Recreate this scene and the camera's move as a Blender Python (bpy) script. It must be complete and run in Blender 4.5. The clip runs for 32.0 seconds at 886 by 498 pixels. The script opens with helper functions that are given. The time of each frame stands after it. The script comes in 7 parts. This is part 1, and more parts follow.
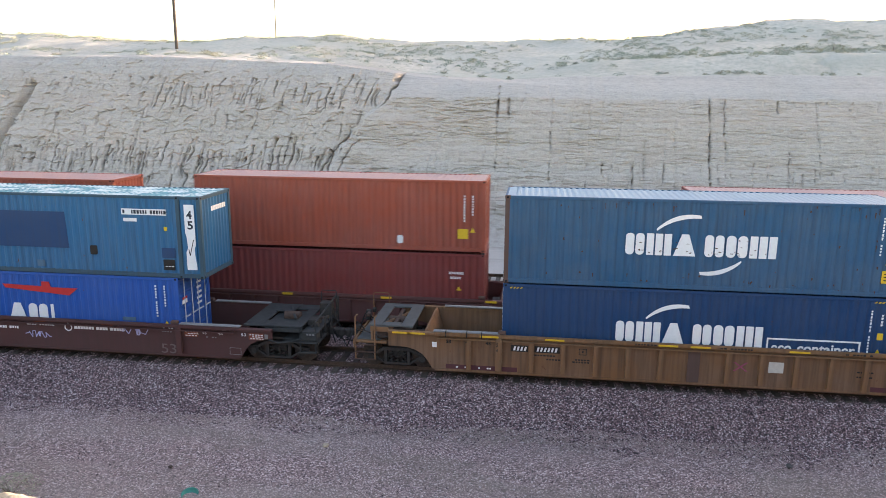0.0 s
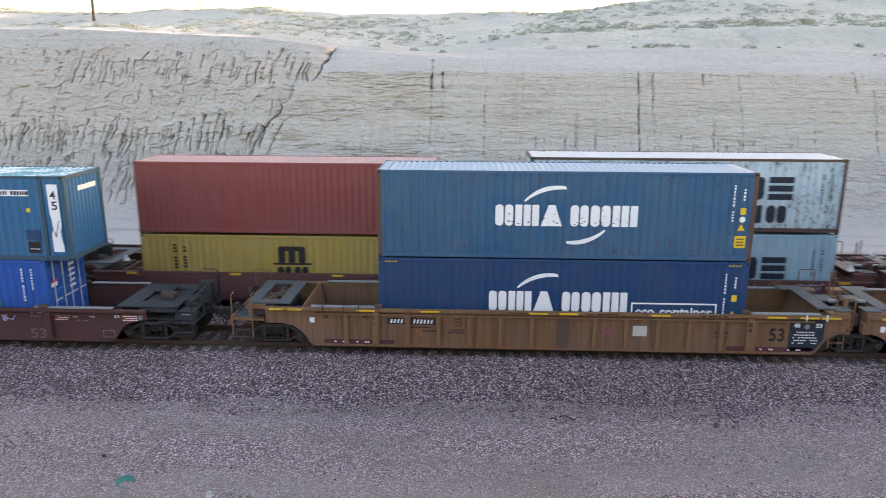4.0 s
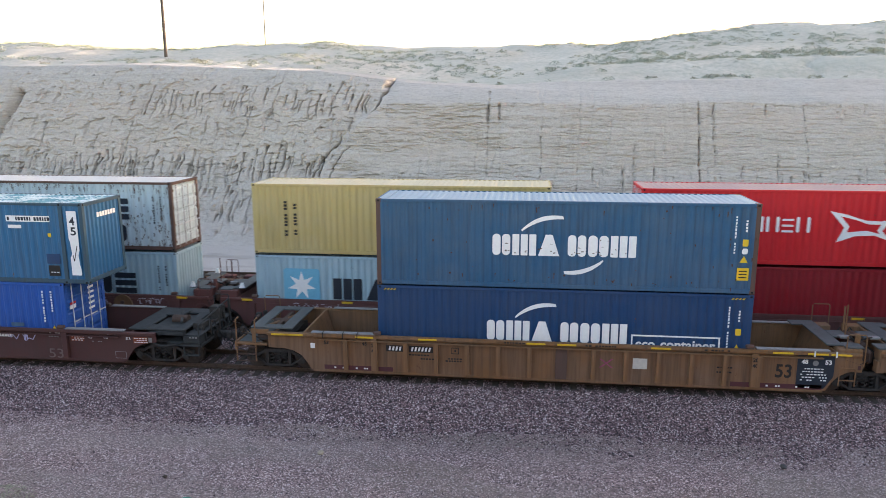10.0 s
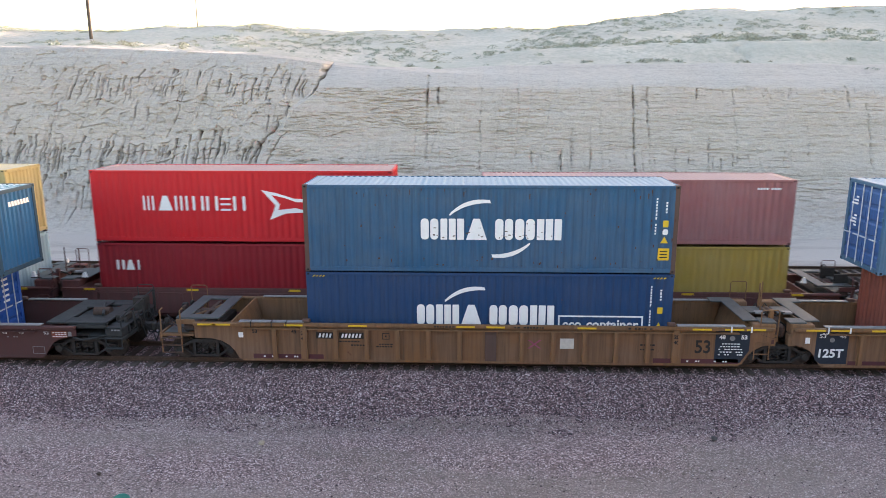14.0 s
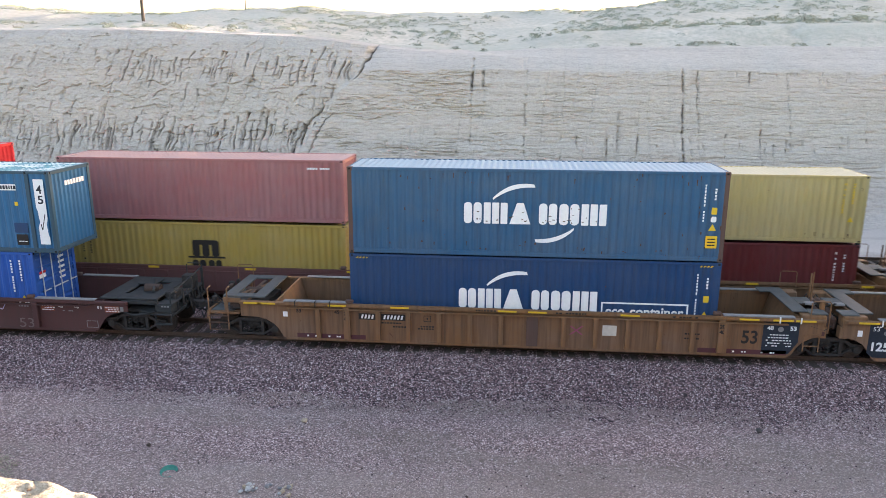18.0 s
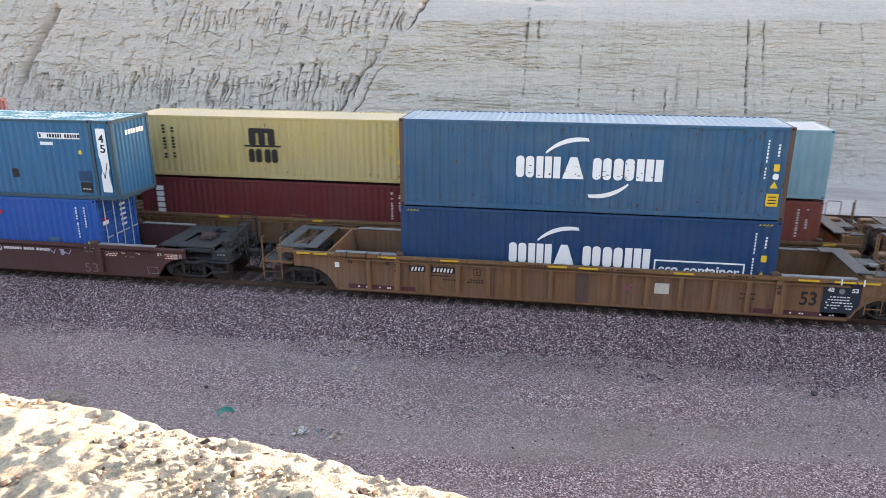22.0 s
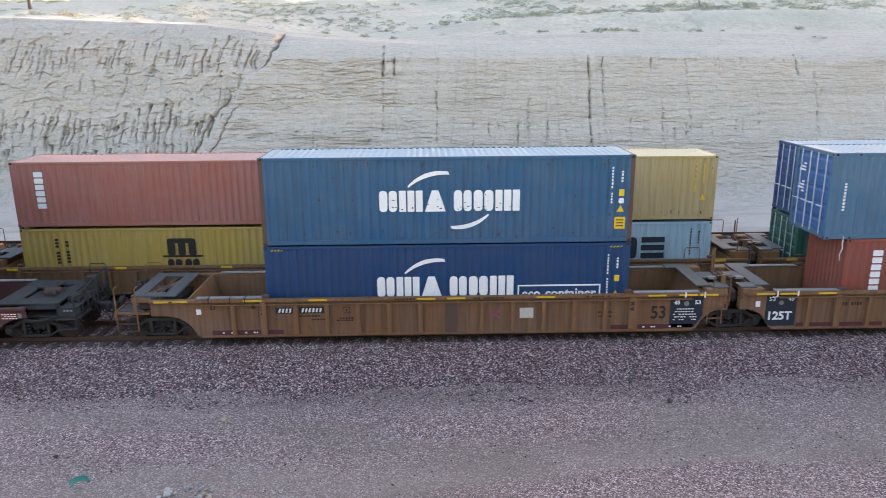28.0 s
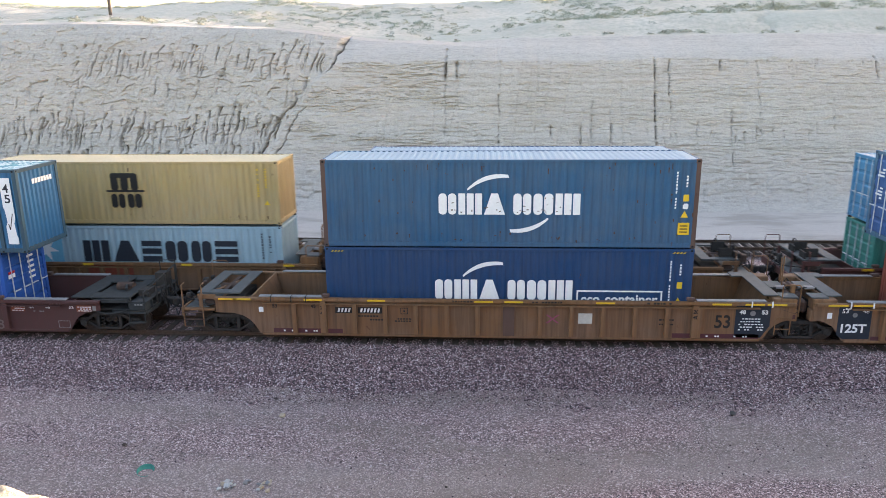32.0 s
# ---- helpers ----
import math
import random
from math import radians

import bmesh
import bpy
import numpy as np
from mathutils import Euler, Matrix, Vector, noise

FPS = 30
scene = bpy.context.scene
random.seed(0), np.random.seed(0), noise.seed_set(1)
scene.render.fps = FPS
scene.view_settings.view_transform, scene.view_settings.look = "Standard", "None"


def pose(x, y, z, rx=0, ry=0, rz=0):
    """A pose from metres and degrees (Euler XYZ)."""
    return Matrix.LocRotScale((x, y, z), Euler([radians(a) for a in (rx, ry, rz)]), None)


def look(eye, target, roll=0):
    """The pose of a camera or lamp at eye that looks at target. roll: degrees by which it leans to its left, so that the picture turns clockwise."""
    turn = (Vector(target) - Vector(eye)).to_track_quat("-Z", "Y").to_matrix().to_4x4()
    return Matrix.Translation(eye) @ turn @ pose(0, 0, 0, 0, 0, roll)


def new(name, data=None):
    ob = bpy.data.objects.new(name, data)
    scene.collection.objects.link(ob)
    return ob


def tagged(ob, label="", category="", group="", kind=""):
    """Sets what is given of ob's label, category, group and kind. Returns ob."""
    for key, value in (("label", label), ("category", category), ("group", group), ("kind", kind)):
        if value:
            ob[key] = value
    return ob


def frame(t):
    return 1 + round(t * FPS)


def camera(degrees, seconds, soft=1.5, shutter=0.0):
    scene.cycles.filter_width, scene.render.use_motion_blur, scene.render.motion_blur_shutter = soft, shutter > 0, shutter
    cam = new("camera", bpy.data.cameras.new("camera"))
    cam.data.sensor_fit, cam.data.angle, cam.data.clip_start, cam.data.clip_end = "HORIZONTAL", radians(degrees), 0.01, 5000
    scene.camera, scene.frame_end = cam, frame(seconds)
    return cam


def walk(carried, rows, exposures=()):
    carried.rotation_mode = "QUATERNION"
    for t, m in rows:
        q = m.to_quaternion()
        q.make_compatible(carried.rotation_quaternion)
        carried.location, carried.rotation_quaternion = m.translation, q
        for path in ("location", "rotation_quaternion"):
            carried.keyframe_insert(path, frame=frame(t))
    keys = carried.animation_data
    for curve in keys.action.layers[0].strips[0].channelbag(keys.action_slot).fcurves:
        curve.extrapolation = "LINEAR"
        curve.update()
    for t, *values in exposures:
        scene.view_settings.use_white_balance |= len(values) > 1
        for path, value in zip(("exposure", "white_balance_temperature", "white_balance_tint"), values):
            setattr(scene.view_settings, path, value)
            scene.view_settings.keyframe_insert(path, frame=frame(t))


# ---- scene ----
cam = camera(63.5, 32.0, soft=0.65, shutter=0.5)
PATH = [
    (0, (0.286, 2.076, 9.299), (0.031, 4.014, 8.879), 0.4),
    (0.5, (0.317, 2.074, 9.308), (0.065, 4.013, 8.884), -0.2),
    (1, (0.35, 2.096, 9.313), (0.128, 4.036, 8.882), -0.4),
    (1.5, (0.336, 2.051, 9.329), (0.142, 3.995, 8.901), 0.3),
    (2, (0.291, 2.049, 9.32), (0.117, 3.994, 8.892), 0.1),
    (2.5, (0.248, 2.083, 9.336), (0.079, 4.023, 8.88), 0.1),
    (3, (0.228, 2.07, 9.331), (0.044, 4.006, 8.867), 0.2),
    (3.5, (0.269, 2.092, 9.317), (0.085, 4.027, 8.843), 0.2),
    (4, (0.308, 2.086, 9.312), (0.228, 4.024, 8.825), 0.2),
    (4.5, (0.227, 2.058, 9.293), (0.178, 4.002, 8.826), -0.0),
    (6.5, (0.216, 2.064, 9.355), (0.075, 4.009, 8.91), 0.5),
    (7, (0.272, 2.092, 9.33), (0.093, 4.032, 8.878), -0.1),
    (7.5, (0.244, 2.071, 9.295), (0.022, 4.007, 8.846), 0.3),
    (8, (0.252, 2.09, 9.316), (0.026, 4.028, 8.876), 0.2),
    (8.5, (0.246, 2.058, 9.348), (0.035, 4.003, 8.934), 0.1),
    (9, (0.248, 2.035, 9.316), (0.04, 3.982, 8.908), -0.2),
    (9.5, (0.286, 2.056, 9.297), (0.072, 4.0, 8.878), 0.1),
    (10, (0.239, 2.036, 9.304), (0.007, 3.981, 8.899), -0.1),
    (10.5, (0.246, 2.055, 9.314), (0.018, 3.998, 8.896), -0.3),
    (11, (0.289, 2.086, 9.294), (0.059, 4.027, 8.866), -0.5),
    (11.5, (0.224, 2.107, 9.246), (0.018, 4.047, 8.804), -0.1),
    (12, (0.272, 2.119, 9.288), (0.157, 4.065, 8.838), 0.1),
    (12.5, (0.264, 2.087, 9.325), (0.173, 4.037, 8.89), -0.1),
    (13, (0.29, 2.055, 9.328), (0.195, 4.004, 8.892), -0.1),
    (13.5, (0.348, 2.063, 9.314), (0.253, 4.011, 8.872), -0.1),
    (14, (0.338, 2.065, 9.316), (0.266, 4.013, 8.869), -0.1),
    (14.5, (0.357, 2.046, 9.33), (0.292, 3.993, 8.875), -0.3),
    (16.5, (0.28, 2.047, 9.344), (0.178, 3.989, 8.875), 0.3),
    (17, (0.295, 2.077, 9.335), (0.14, 4.015, 8.865), -0.2),
    (17.5, (0.278, 2.074, 9.34), (0.104, 4.007, 8.854), -0.0),
    (18, (0.298, 2.062, 9.31), (0.111, 3.991, 8.819), 0.1),
    (18.5, (0.288, 2.017, 9.32), (0.097, 3.955, 8.863), 0.3),
    (19, (0.317, 2.043, 9.328), (0.094, 3.965, 8.822), -0.0),
    (19.5, (0.325, 2.103, 9.348), (0.109, 4.02, 8.821), 0.2),
    (20, (0.268, 2.069, 9.258), (0.044, 3.98, 8.714), 0.3),
    (20.5, (0.22, 2.02, 9.221), (-0.122, 3.913, 8.672), 0.6),
    (21, (0.211, 2.041, 9.238), (-0.122, 3.932, 8.678), 0.3),
    (21.5, (0.221, 2.07, 9.281), (-0.105, 3.954, 8.697), 0.1),
    (22, (0.273, 2.082, 9.252), (-0.047, 3.959, 8.64), 0.0),
    (22.5, (0.214, 2.109, 9.302), (-0.114, 3.992, 8.712), -0.4),
    (23, (0.288, 2.122, 9.288), (-0.005, 4.01, 8.695), -0.8),
    (23.5, (0.264, 2.08, 9.288), (0.038, 3.994, 8.756), -0.6),
    (24, (0.289, 2.073, 9.299), (0.06, 3.986, 8.763), -0.9),
    (24.5, (0.306, 2.066, 9.261), (0.113, 3.982, 8.722), -1.0),
    (25, (0.474, 2.055, 9.275), (0.423, 3.976, 8.722), -0.2),
    (25.5, (0.47, 2.031, 9.362), (0.582, 3.949, 8.809), -0.8),
    (27.5, (0.329, 2.069, 9.315), (0.444, 3.986, 8.754), -0.2),
    (28, (0.34, 2.064, 9.299), (0.381, 3.994, 8.777), -0.4),
    (28.5, (0.328, 2.086, 9.311), (0.338, 4.015, 8.785), -0.3),
    (29, (0.309, 2.063, 9.32), (0.303, 3.997, 8.812), -0.1),
    (29.5, (0.317, 2.07, 9.306), (0.206, 4.004, 8.806), -0.2),
    (30, (0.372, 2.074, 9.308), (0.257, 4.007, 8.807), -0.2),
    (30.5, (0.351, 2.096, 9.31), (0.24, 4.031, 8.815), -0.4),
    (31, (0.301, 2.091, 9.3), (0.193, 4.026, 8.807), -0.0),
    (31.5, (0.356, 2.08, 9.298), (0.234, 4.013, 8.799), -0.5),
    (32, (0.389, 2.068, 9.311), (0.263, 3.996, 8.797), -0.6),
]
walk(cam, [(t, look(eye, target, roll)) for t, eye, target, roll in PATH],
     exposures=[(0, 2.68, 7000, 26), (2, 2.68, 7000, 26), (4, 2.82, 7000, 26), (9, 2.6, 7000, 26), (14, 2.8, 7000, 26), (19, 2.85, 7000, 26), (24, 2.9, 7000, 26), (32, 2.85, 7000, 26)])


# ---- daylight: low sun behind the hill on the far side, white sky above it ----
SUN_UP, SUN_SIDE = 6.0, 45.0
world = bpy.data.worlds.new("sky")
scene.world = world
world.use_nodes = True
wn = world.node_tree.nodes
sky = wn.new("ShaderNodeTexSky")
sky.sky_type = 'NISHITA'
sky.sun_disc = False
sky.sun_elevation = radians(SUN_UP)
sky.sun_rotation = radians(90 - SUN_SIDE)
sky.altitude, sky.air_density, sky.dust_density, sky.ozone_density = 200, 1.0, 2.0, 1.0
wn["Background"].inputs[1].default_value = 0.15
world.node_tree.links.new(sky.outputs[0], wn["Background"].inputs[0])
sun = new("sun", bpy.data.lights.new("sun", 'SUN'))
sun.data.energy, sun.data.angle, sun.data.color = 4.0, radians(0.5), (1.0, 0.89, 0.73)
_a = radians(SUN_SIDE)
sun.matrix_world = look((40 * math.cos(_a), 40 * math.sin(_a), 60 + 40 * math.tan(radians(SUN_UP))), (0, 0, 60))


# ---- materials ----
def nodes(name):
    m = bpy.data.materials.new(name)
    m.use_nodes = True
    return m, m.node_tree, m.node_tree.nodes["Principled BSDF"]


def add(nt, kind, **inputs):
    n = nt.nodes.new(kind)
    for k, v in inputs.items():
        n.inputs[k].default_value = v
    return n


def coords(nt, scale, world_space=False):
    """Coordinates of the thing (or of the world), scaled."""
    if world_space:
        src = nt.nodes.new("ShaderNodeNewGeometry").outputs["Position"]
    else:
        src = nt.nodes.new("ShaderNodeTexCoord").outputs["Object"]
    mp = nt.nodes.new("ShaderNodeMapping")
    mp.inputs["Scale"].default_value = scale
    nt.links.new(src, mp.inputs["Vector"])
    return mp.outputs[0]


def noise_of(nt, vec, scale, detail=4.0, rough=0.55):
    n = add(nt, "ShaderNodeTexNoise", Scale=scale, Detail=detail, Roughness=rough)
    nt.links.new(vec, n.inputs["Vector"])
    return n.outputs["Fac"]


def ramp(nt, fac, stops):
    r = nt.nodes.new("ShaderNodeValToRGB")
    el = r.color_ramp.elements
    while len(el) < len(stops):
        el.new(0.5)
    for e, (p, c) in zip(el, stops):
        e.position = p
        e.color = (*c, 1.0) if len(c) == 3 else c
    nt.links.new(fac, r.inputs["Fac"])
    return r.outputs["Color"]


def mix(nt, fac, a, b, mode='MIX'):
    n = nt.nodes.new("ShaderNodeMix")
    n.data_type, n.blend_type = 'RGBA', mode
    for sock, v in ((n.inputs[0], fac), (n.inputs[6], a), (n.inputs[7], b)):
        if isinstance(v, (int, float)):
            sock.default_value = v
        elif isinstance(v, tuple):
            sock.default_value = (*v, 1.0) if len(v) == 3 else v
        else:
            nt.links.new(v, sock)
    return n.outputs[2]


def bump(nt, bsdf, height, strength, dist=0.02):
    b = add(nt, "ShaderNodeBump", Strength=strength, Distance=dist)
    nt.links.new(height, b.inputs["Height"])
    nt.links.new(b.outputs[0], bsdf.inputs["Normal"])


def step(nt, fac, lo, hi):
    return ramp(nt, fac, [(lo, (0, 0, 0)), (hi, (1, 1, 1))])


def scaled(c, k):
    return tuple(min(1.0, v * k) for v in c)


def toward(c, d, k):
    return tuple(a * (1 - k) + b * k for a, b in zip(c, d))


def peeling_roof():
    """Roof paint peeled to bare pale primer in long ragged patches."""
    m, nt, bs = nodes("peeling_turquoise_roof")
    patch = noise_of(nt, coords(nt, (0.9, 2.2, 1)), 1.0, 6, 0.65)
    shade = noise_of(nt, coords(nt, (2.5, 2.5, 1)), 1.5, 5, 0.6)
    teal = ramp(nt, shade, [(0.3, (0.03, 0.16, 0.21)), (0.7, (0.09, 0.32, 0.38))])
    bare = ramp(nt, shade, [(0.3, (0.36, 0.50, 0.54)), (0.7, (0.60, 0.68, 0.69))])
    nt.links.new(mix(nt, step(nt, patch, 0.46, 0.53), teal, bare), bs.inputs["Base Color"])
    bs.inputs["Roughness"].default_value = 0.6
    bump(nt, bs, patch, 0.2, 0.01)
    return m


PAINTS = {}


def paint(name, c, wear=0.4, rough=0.5, rust=0.5, streak=0.5):
    """Container and wagon paint: faded patches, vertical dirt streaks, rust freckles."""
    if name in PAINTS:
        return PAINTS[name]
    m, nt, bs = nodes(name)
    grey = sum(c) / 3
    faded = toward(c, (grey * 1.2 + 0.05,) * 3, 0.35)
    big = noise_of(nt, coords(nt, (0.35, 0.35, 0.5)), 1.6, 5, 0.6)
    col = mix(nt, ramp(nt, big, [(0.35, (0, 0, 0)), (0.7, (wear, wear, wear))]), scaled(c, 0.95), faded)
    run = noise_of(nt, coords(nt, (9.0, 9.0, 0.45)), 1.0, 4, 0.6)
    col = mix(nt, ramp(nt, run, [(0.42, (0, 0, 0)), (0.78, (streak, streak, streak))]), col, toward(scaled(c, 0.5), (0.09, 0.075, 0.06), 0.4))
    spots = noise_of(nt, coords(nt, (3.0, 3.0, 1.5)), 2.4, 8, 0.72)
    lo = 0.70 - 0.07 * rust
    spot = step(nt, spots, lo, lo + 0.035)
    col = mix(nt, spot, col, (0.13, 0.055, 0.03))
    nt.links.new(col, bs.inputs["Base Color"])
    rg = ramp(nt, big, [(0.3, (rough - 0.08,) * 3), (0.75, (rough + 0.2,) * 3)])
    nt.links.new(rg, bs.inputs["Roughness"])
    bs.inputs["Specular IOR Level"].default_value = 0.32
    fine = noise_of(nt, coords(nt, (1, 1, 1)), 26.0, 3)
    bump(nt, bs, fine, 0.12, 0.006)
    PAINTS[name] = m
    return m


def plain(name, c, rough=0.6, metal=0.0, vary=0.25, scale=9.0):
    m, nt, bs = nodes(name)
    n = noise_of(nt, coords(nt, (1, 1, 1)), scale, 6, 0.65)
    col = ramp(nt, n, [(0.25, scaled(c, 1 - vary)), (0.75, scaled(c, 1 + vary))])
    nt.links.new(col, bs.inputs["Base Color"])
    bs.inputs["Roughness"].default_value = rough
    bs.inputs["Metallic"].default_value = metal
    bs.inputs["Specular IOR Level"].default_value = 0.3
    bump(nt, bs, n, 0.15, 0.01)
    return m


LOGO_WHITE = plain("white_vinyl", (0.78, 0.79, 0.78), 0.5, vary=0.06)
LOGO_DARK = plain("dark_vinyl", (0.02, 0.028, 0.04), 0.5, vary=0.2)
LOGO_BLACK = plain("black_vinyl", (0.022, 0.02, 0.018), 0.5, vary=0.2)
LOGO_SKY = plain("sky_blue_vinyl", (0.13, 0.42, 0.58), 0.5, vary=0.1)
LOGO_RED = plain("red_vinyl", (0.55, 0.035, 0.03), 0.5, vary=0.1)
LOGO_NAVY = plain("navy_vinyl", (0.02, 0.06, 0.22), 0.5, vary=0.1)
LOGO_CORAL = plain("coral_vinyl", (0.62, 0.13, 0.08), 0.5, vary=0.1)
LOGO_YELLOW = plain("yellow_vinyl", (0.72, 0.47, 0.03), 0.5, vary=0.1)
REFLECT = plain("yellow_reflector", (0.68, 0.42, 0.03), 0.4, vary=0.12)
ROD = plain("galvanised_rod", (0.5, 0.53, 0.56), 0.5, 0.0, vary=0.15)
STEEL = plain("bare_steel", (0.09, 0.085, 0.08), 0.55, 0.5)
RUST_SPOT = plain("brown_rust", (0.085, 0.045, 0.032), 0.9, vary=0.4, scale=40)
CASTING = plain("rusted_casting", (0.085, 0.052, 0.04), 0.75, vary=0.4)
HOLE_SHADE = plain("casting_hole_shade", (0.012, 0.012, 0.012), 0.9)
TRUCK = plain("grimy_truck_iron", (0.038, 0.035, 0.032), 0.8, vary=0.4)
WHEEL = plain("worn_wheel_steel", (0.075, 0.06, 0.05), 0.55, 0.5, vary=0.4)
RAILTOP = plain("rail_steel", (0.12, 0.085, 0.065), 0.5, 0.6, vary=0.3)
DECK_GREY = plain("grey_galvanised_deck", (0.088, 0.098, 0.098), 0.65, 0.1, vary=0.22, scale=4.0)
DECK_DARK = plain("sooty_grey_deck", (0.037, 0.041, 0.041), 0.7, 0.1, vary=0.35, scale=4.0)
GRIP = plain("light_grey_grip_plate", (0.22, 0.22, 0.22), 0.65, vary=0.2, scale=6)
HOSE = plain("black_rubber", (0.016, 0.016, 0.016), 0.6)
TIE = plain("weathered_timber_tie", (0.085, 0.07, 0.06), 0.9, vary=0.4)
TTX = paint("ochre_yellow_wagon_paint", (0.228, 0.110, 0.044), 0.6, 0.65, 0.85, 0.75)
# Darker copy of the ochre puts shade between ribs; the streaks are grime.
TTX_SIDE = paint("shaded_grimy_ochre_paint", (0.215, 0.103, 0.042), 0.7, 0.7, 0.9, 0.9)
FEC = paint("oxide_red_wagon_paint", (0.09, 0.033, 0.03), 0.5, 0.65, 0.3, 0.5)
BROWN = paint("brown_wagon_paint", (0.14, 0.05, 0.044), 0.5, 0.65, 0.3, 0.5)


def gravel(name, dark, mid, light, cell, warm=(0.2, 0.16, 0.12), patch=0.3, relief=0.6):
    """Crushed stone: every cell its own shade, a few nearly white; dusty patches at metre size."""
    m, nt, bs = nodes(name)
    v = coords(nt, (1, 1, 1), True)
    vor = add(nt, "ShaderNodeTexVoronoi", Scale=1 / cell)
    nt.links.new(v, vor.inputs["Vector"])
    sep = nt.nodes.new("ShaderNodeSeparateColor")
    nt.links.new(vor.outputs["Color"], sep.inputs[0])
    col = ramp(nt, sep.outputs[0], [(0.0, dark), (0.3, scaled(mid, 0.62)), (0.6, mid), (0.8, scaled(mid, 1.7)), (0.93, light), (1.0, light)])
    # shade in the gaps between the stones, multiplied into their colour
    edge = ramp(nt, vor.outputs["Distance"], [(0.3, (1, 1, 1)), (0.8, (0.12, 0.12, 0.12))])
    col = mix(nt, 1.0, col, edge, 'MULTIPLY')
    big = noise_of(nt, coords(nt, (0.16, 0.5, 0.5), True), 1.0, 6, 0.6)
    col = mix(nt, ramp(nt, big, [(0.45, (0, 0, 0)), (0.72, (patch, patch, patch))]), col, warm)
    nt.links.new(col, bs.inputs["Base Color"])
    bs.inputs["Roughness"].default_value = 0.9
    bump(nt, bs, vor.outputs["Distance"], relief, cell * 0.5)
    bs.inputs["Normal"].links[0].from_node.invert = True
    return m


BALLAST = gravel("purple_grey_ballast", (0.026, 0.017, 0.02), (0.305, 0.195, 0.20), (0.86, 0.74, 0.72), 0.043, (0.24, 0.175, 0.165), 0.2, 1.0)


def ground_material():
    """Fine gravel road beside the track, pale sandy verge, dry desert soil elsewhere."""
    m, nt, bs = nodes("gravel_road_and_desert_soil")
    v = coords(nt, (1, 1, 1), True)
    vor = add(nt, "ShaderNodeTexVoronoi", Scale=33.0)
    nt.links.new(v, vor.inputs["Vector"])
    sep = nt.nodes.new("ShaderNodeSeparateColor")
    nt.links.new(vor.outputs["Color"], sep.inputs[0])
    stone = ramp(nt, sep.outputs[0], [(0.0, (0.03, 0.019, 0.021)), (0.35, (0.162, 0.102, 0.102)), (0.65, (0.315, 0.208, 0.20)), (0.86, (0.50, 0.36, 0.345)), (1.0, (0.84, 0.71, 0.67))])
    sand = ramp(nt, noise_of(nt, v, 30.0, 6, 0.7), [(0.3, (0.42, 0.375, 0.335)), (0.7, (0.60, 0.55, 0.495))])
    xyz = nt.nodes.new("ShaderNodeSeparateXYZ")
    nt.links.new(v, xyz.inputs[0])
    wob = noise_of(nt, coords(nt, (0.12, 0.4, 0.4), True), 1.0, 6, 0.6)
    sh = nt.nodes.new("ShaderNodeMath")
    sh.operation = 'MULTIPLY_ADD'
    sh.inputs[1].default_value, sh.inputs[2].default_value = 2.6, -1.3
    nt.links.new(wob, sh.inputs[0])
    # the wheel tracks run at a slight angle to the rails
    skew = nt.nodes.new("ShaderNodeMath")
    skew.operation = 'MULTIPLY_ADD'
    skew.inputs[1].default_value = -0.1
    nt.links.new(xyz.outputs[0], skew.inputs[0])
    nt.links.new(xyz.outputs[1], skew.inputs[2])
    yy = nt.nodes.new("ShaderNodeMath")
    nt.links.new(skew.outputs[0], yy.inputs[0])
    nt.links.new(sh.outputs[0], yy.inputs[1])
    mr = nt.nodes.new("ShaderNodeMapRange")
    mr.inputs["From Min"].default_value, mr.inputs["From Max"].default_value = 0.0, 60.0
    nt.links.new(yy.outputs[0], mr.inputs["Value"])
    # sand up to the verge, gravel road, dusty strip, gravel, then the pale track beyond the rails
    strips = ((0, 0.8), (13.5, 0.5), (15.6, 0.1), (17.0, 0.06), (17.6, 0.54), (18.5, 0.42), (19.4, 0.12), (21.0, 0.06), (21.9, 0.24), (23.1, 0.2), (23.7, 0.05), (37.0, 0.1))
    zone = ramp(nt, mr.outputs[0], [(y / 60, (k,) * 3) for y, k in strips])
    patch = ramp(nt, noise_of(nt, coords(nt, (0.3, 0.7, 1), True), 1.0, 7, 0.65), [(0.42, (0, 0, 0)), (0.8, (0.4,) * 3)])
    tan = ramp(nt, noise_of(nt, v, 34.0, 6, 0.75), [(0.3, (0.155, 0.126, 0.108)), (0.7, (0.42, 0.352, 0.305))])
    col = mix(nt, mix(nt, 1.0, zone, patch, 'ADD'), stone, tan)
    col = mix(nt, ramp(nt, mr.outputs[0], [(0.61, (0, 0, 0)), (0.69, (0.95,) * 3)]), col, sand)
    dust = noise_of(nt, coords(nt, (0.2, 0.55, 1), True), 1.0, 4, 0.55)
    col = mix(nt, ramp(nt, dust, [(0.5, (0, 0, 0)), (0.64, (0.4,) * 3)]), col, mix(nt, noise_of(nt, v, 40.0, 5, 0.7), (0.11, 0.09, 0.07), (0.29, 0.245, 0.2)))
    nt.links.new(col, bs.inputs["Base Color"])
    bs.inputs["Roughness"].default_value = 0.95
    bump(nt, bs, vor.outputs["Distance"], 0.5, 0.02)
    bs.inputs["Normal"].links[0].from_node.invert = True
    return m


GROUND = ground_material()


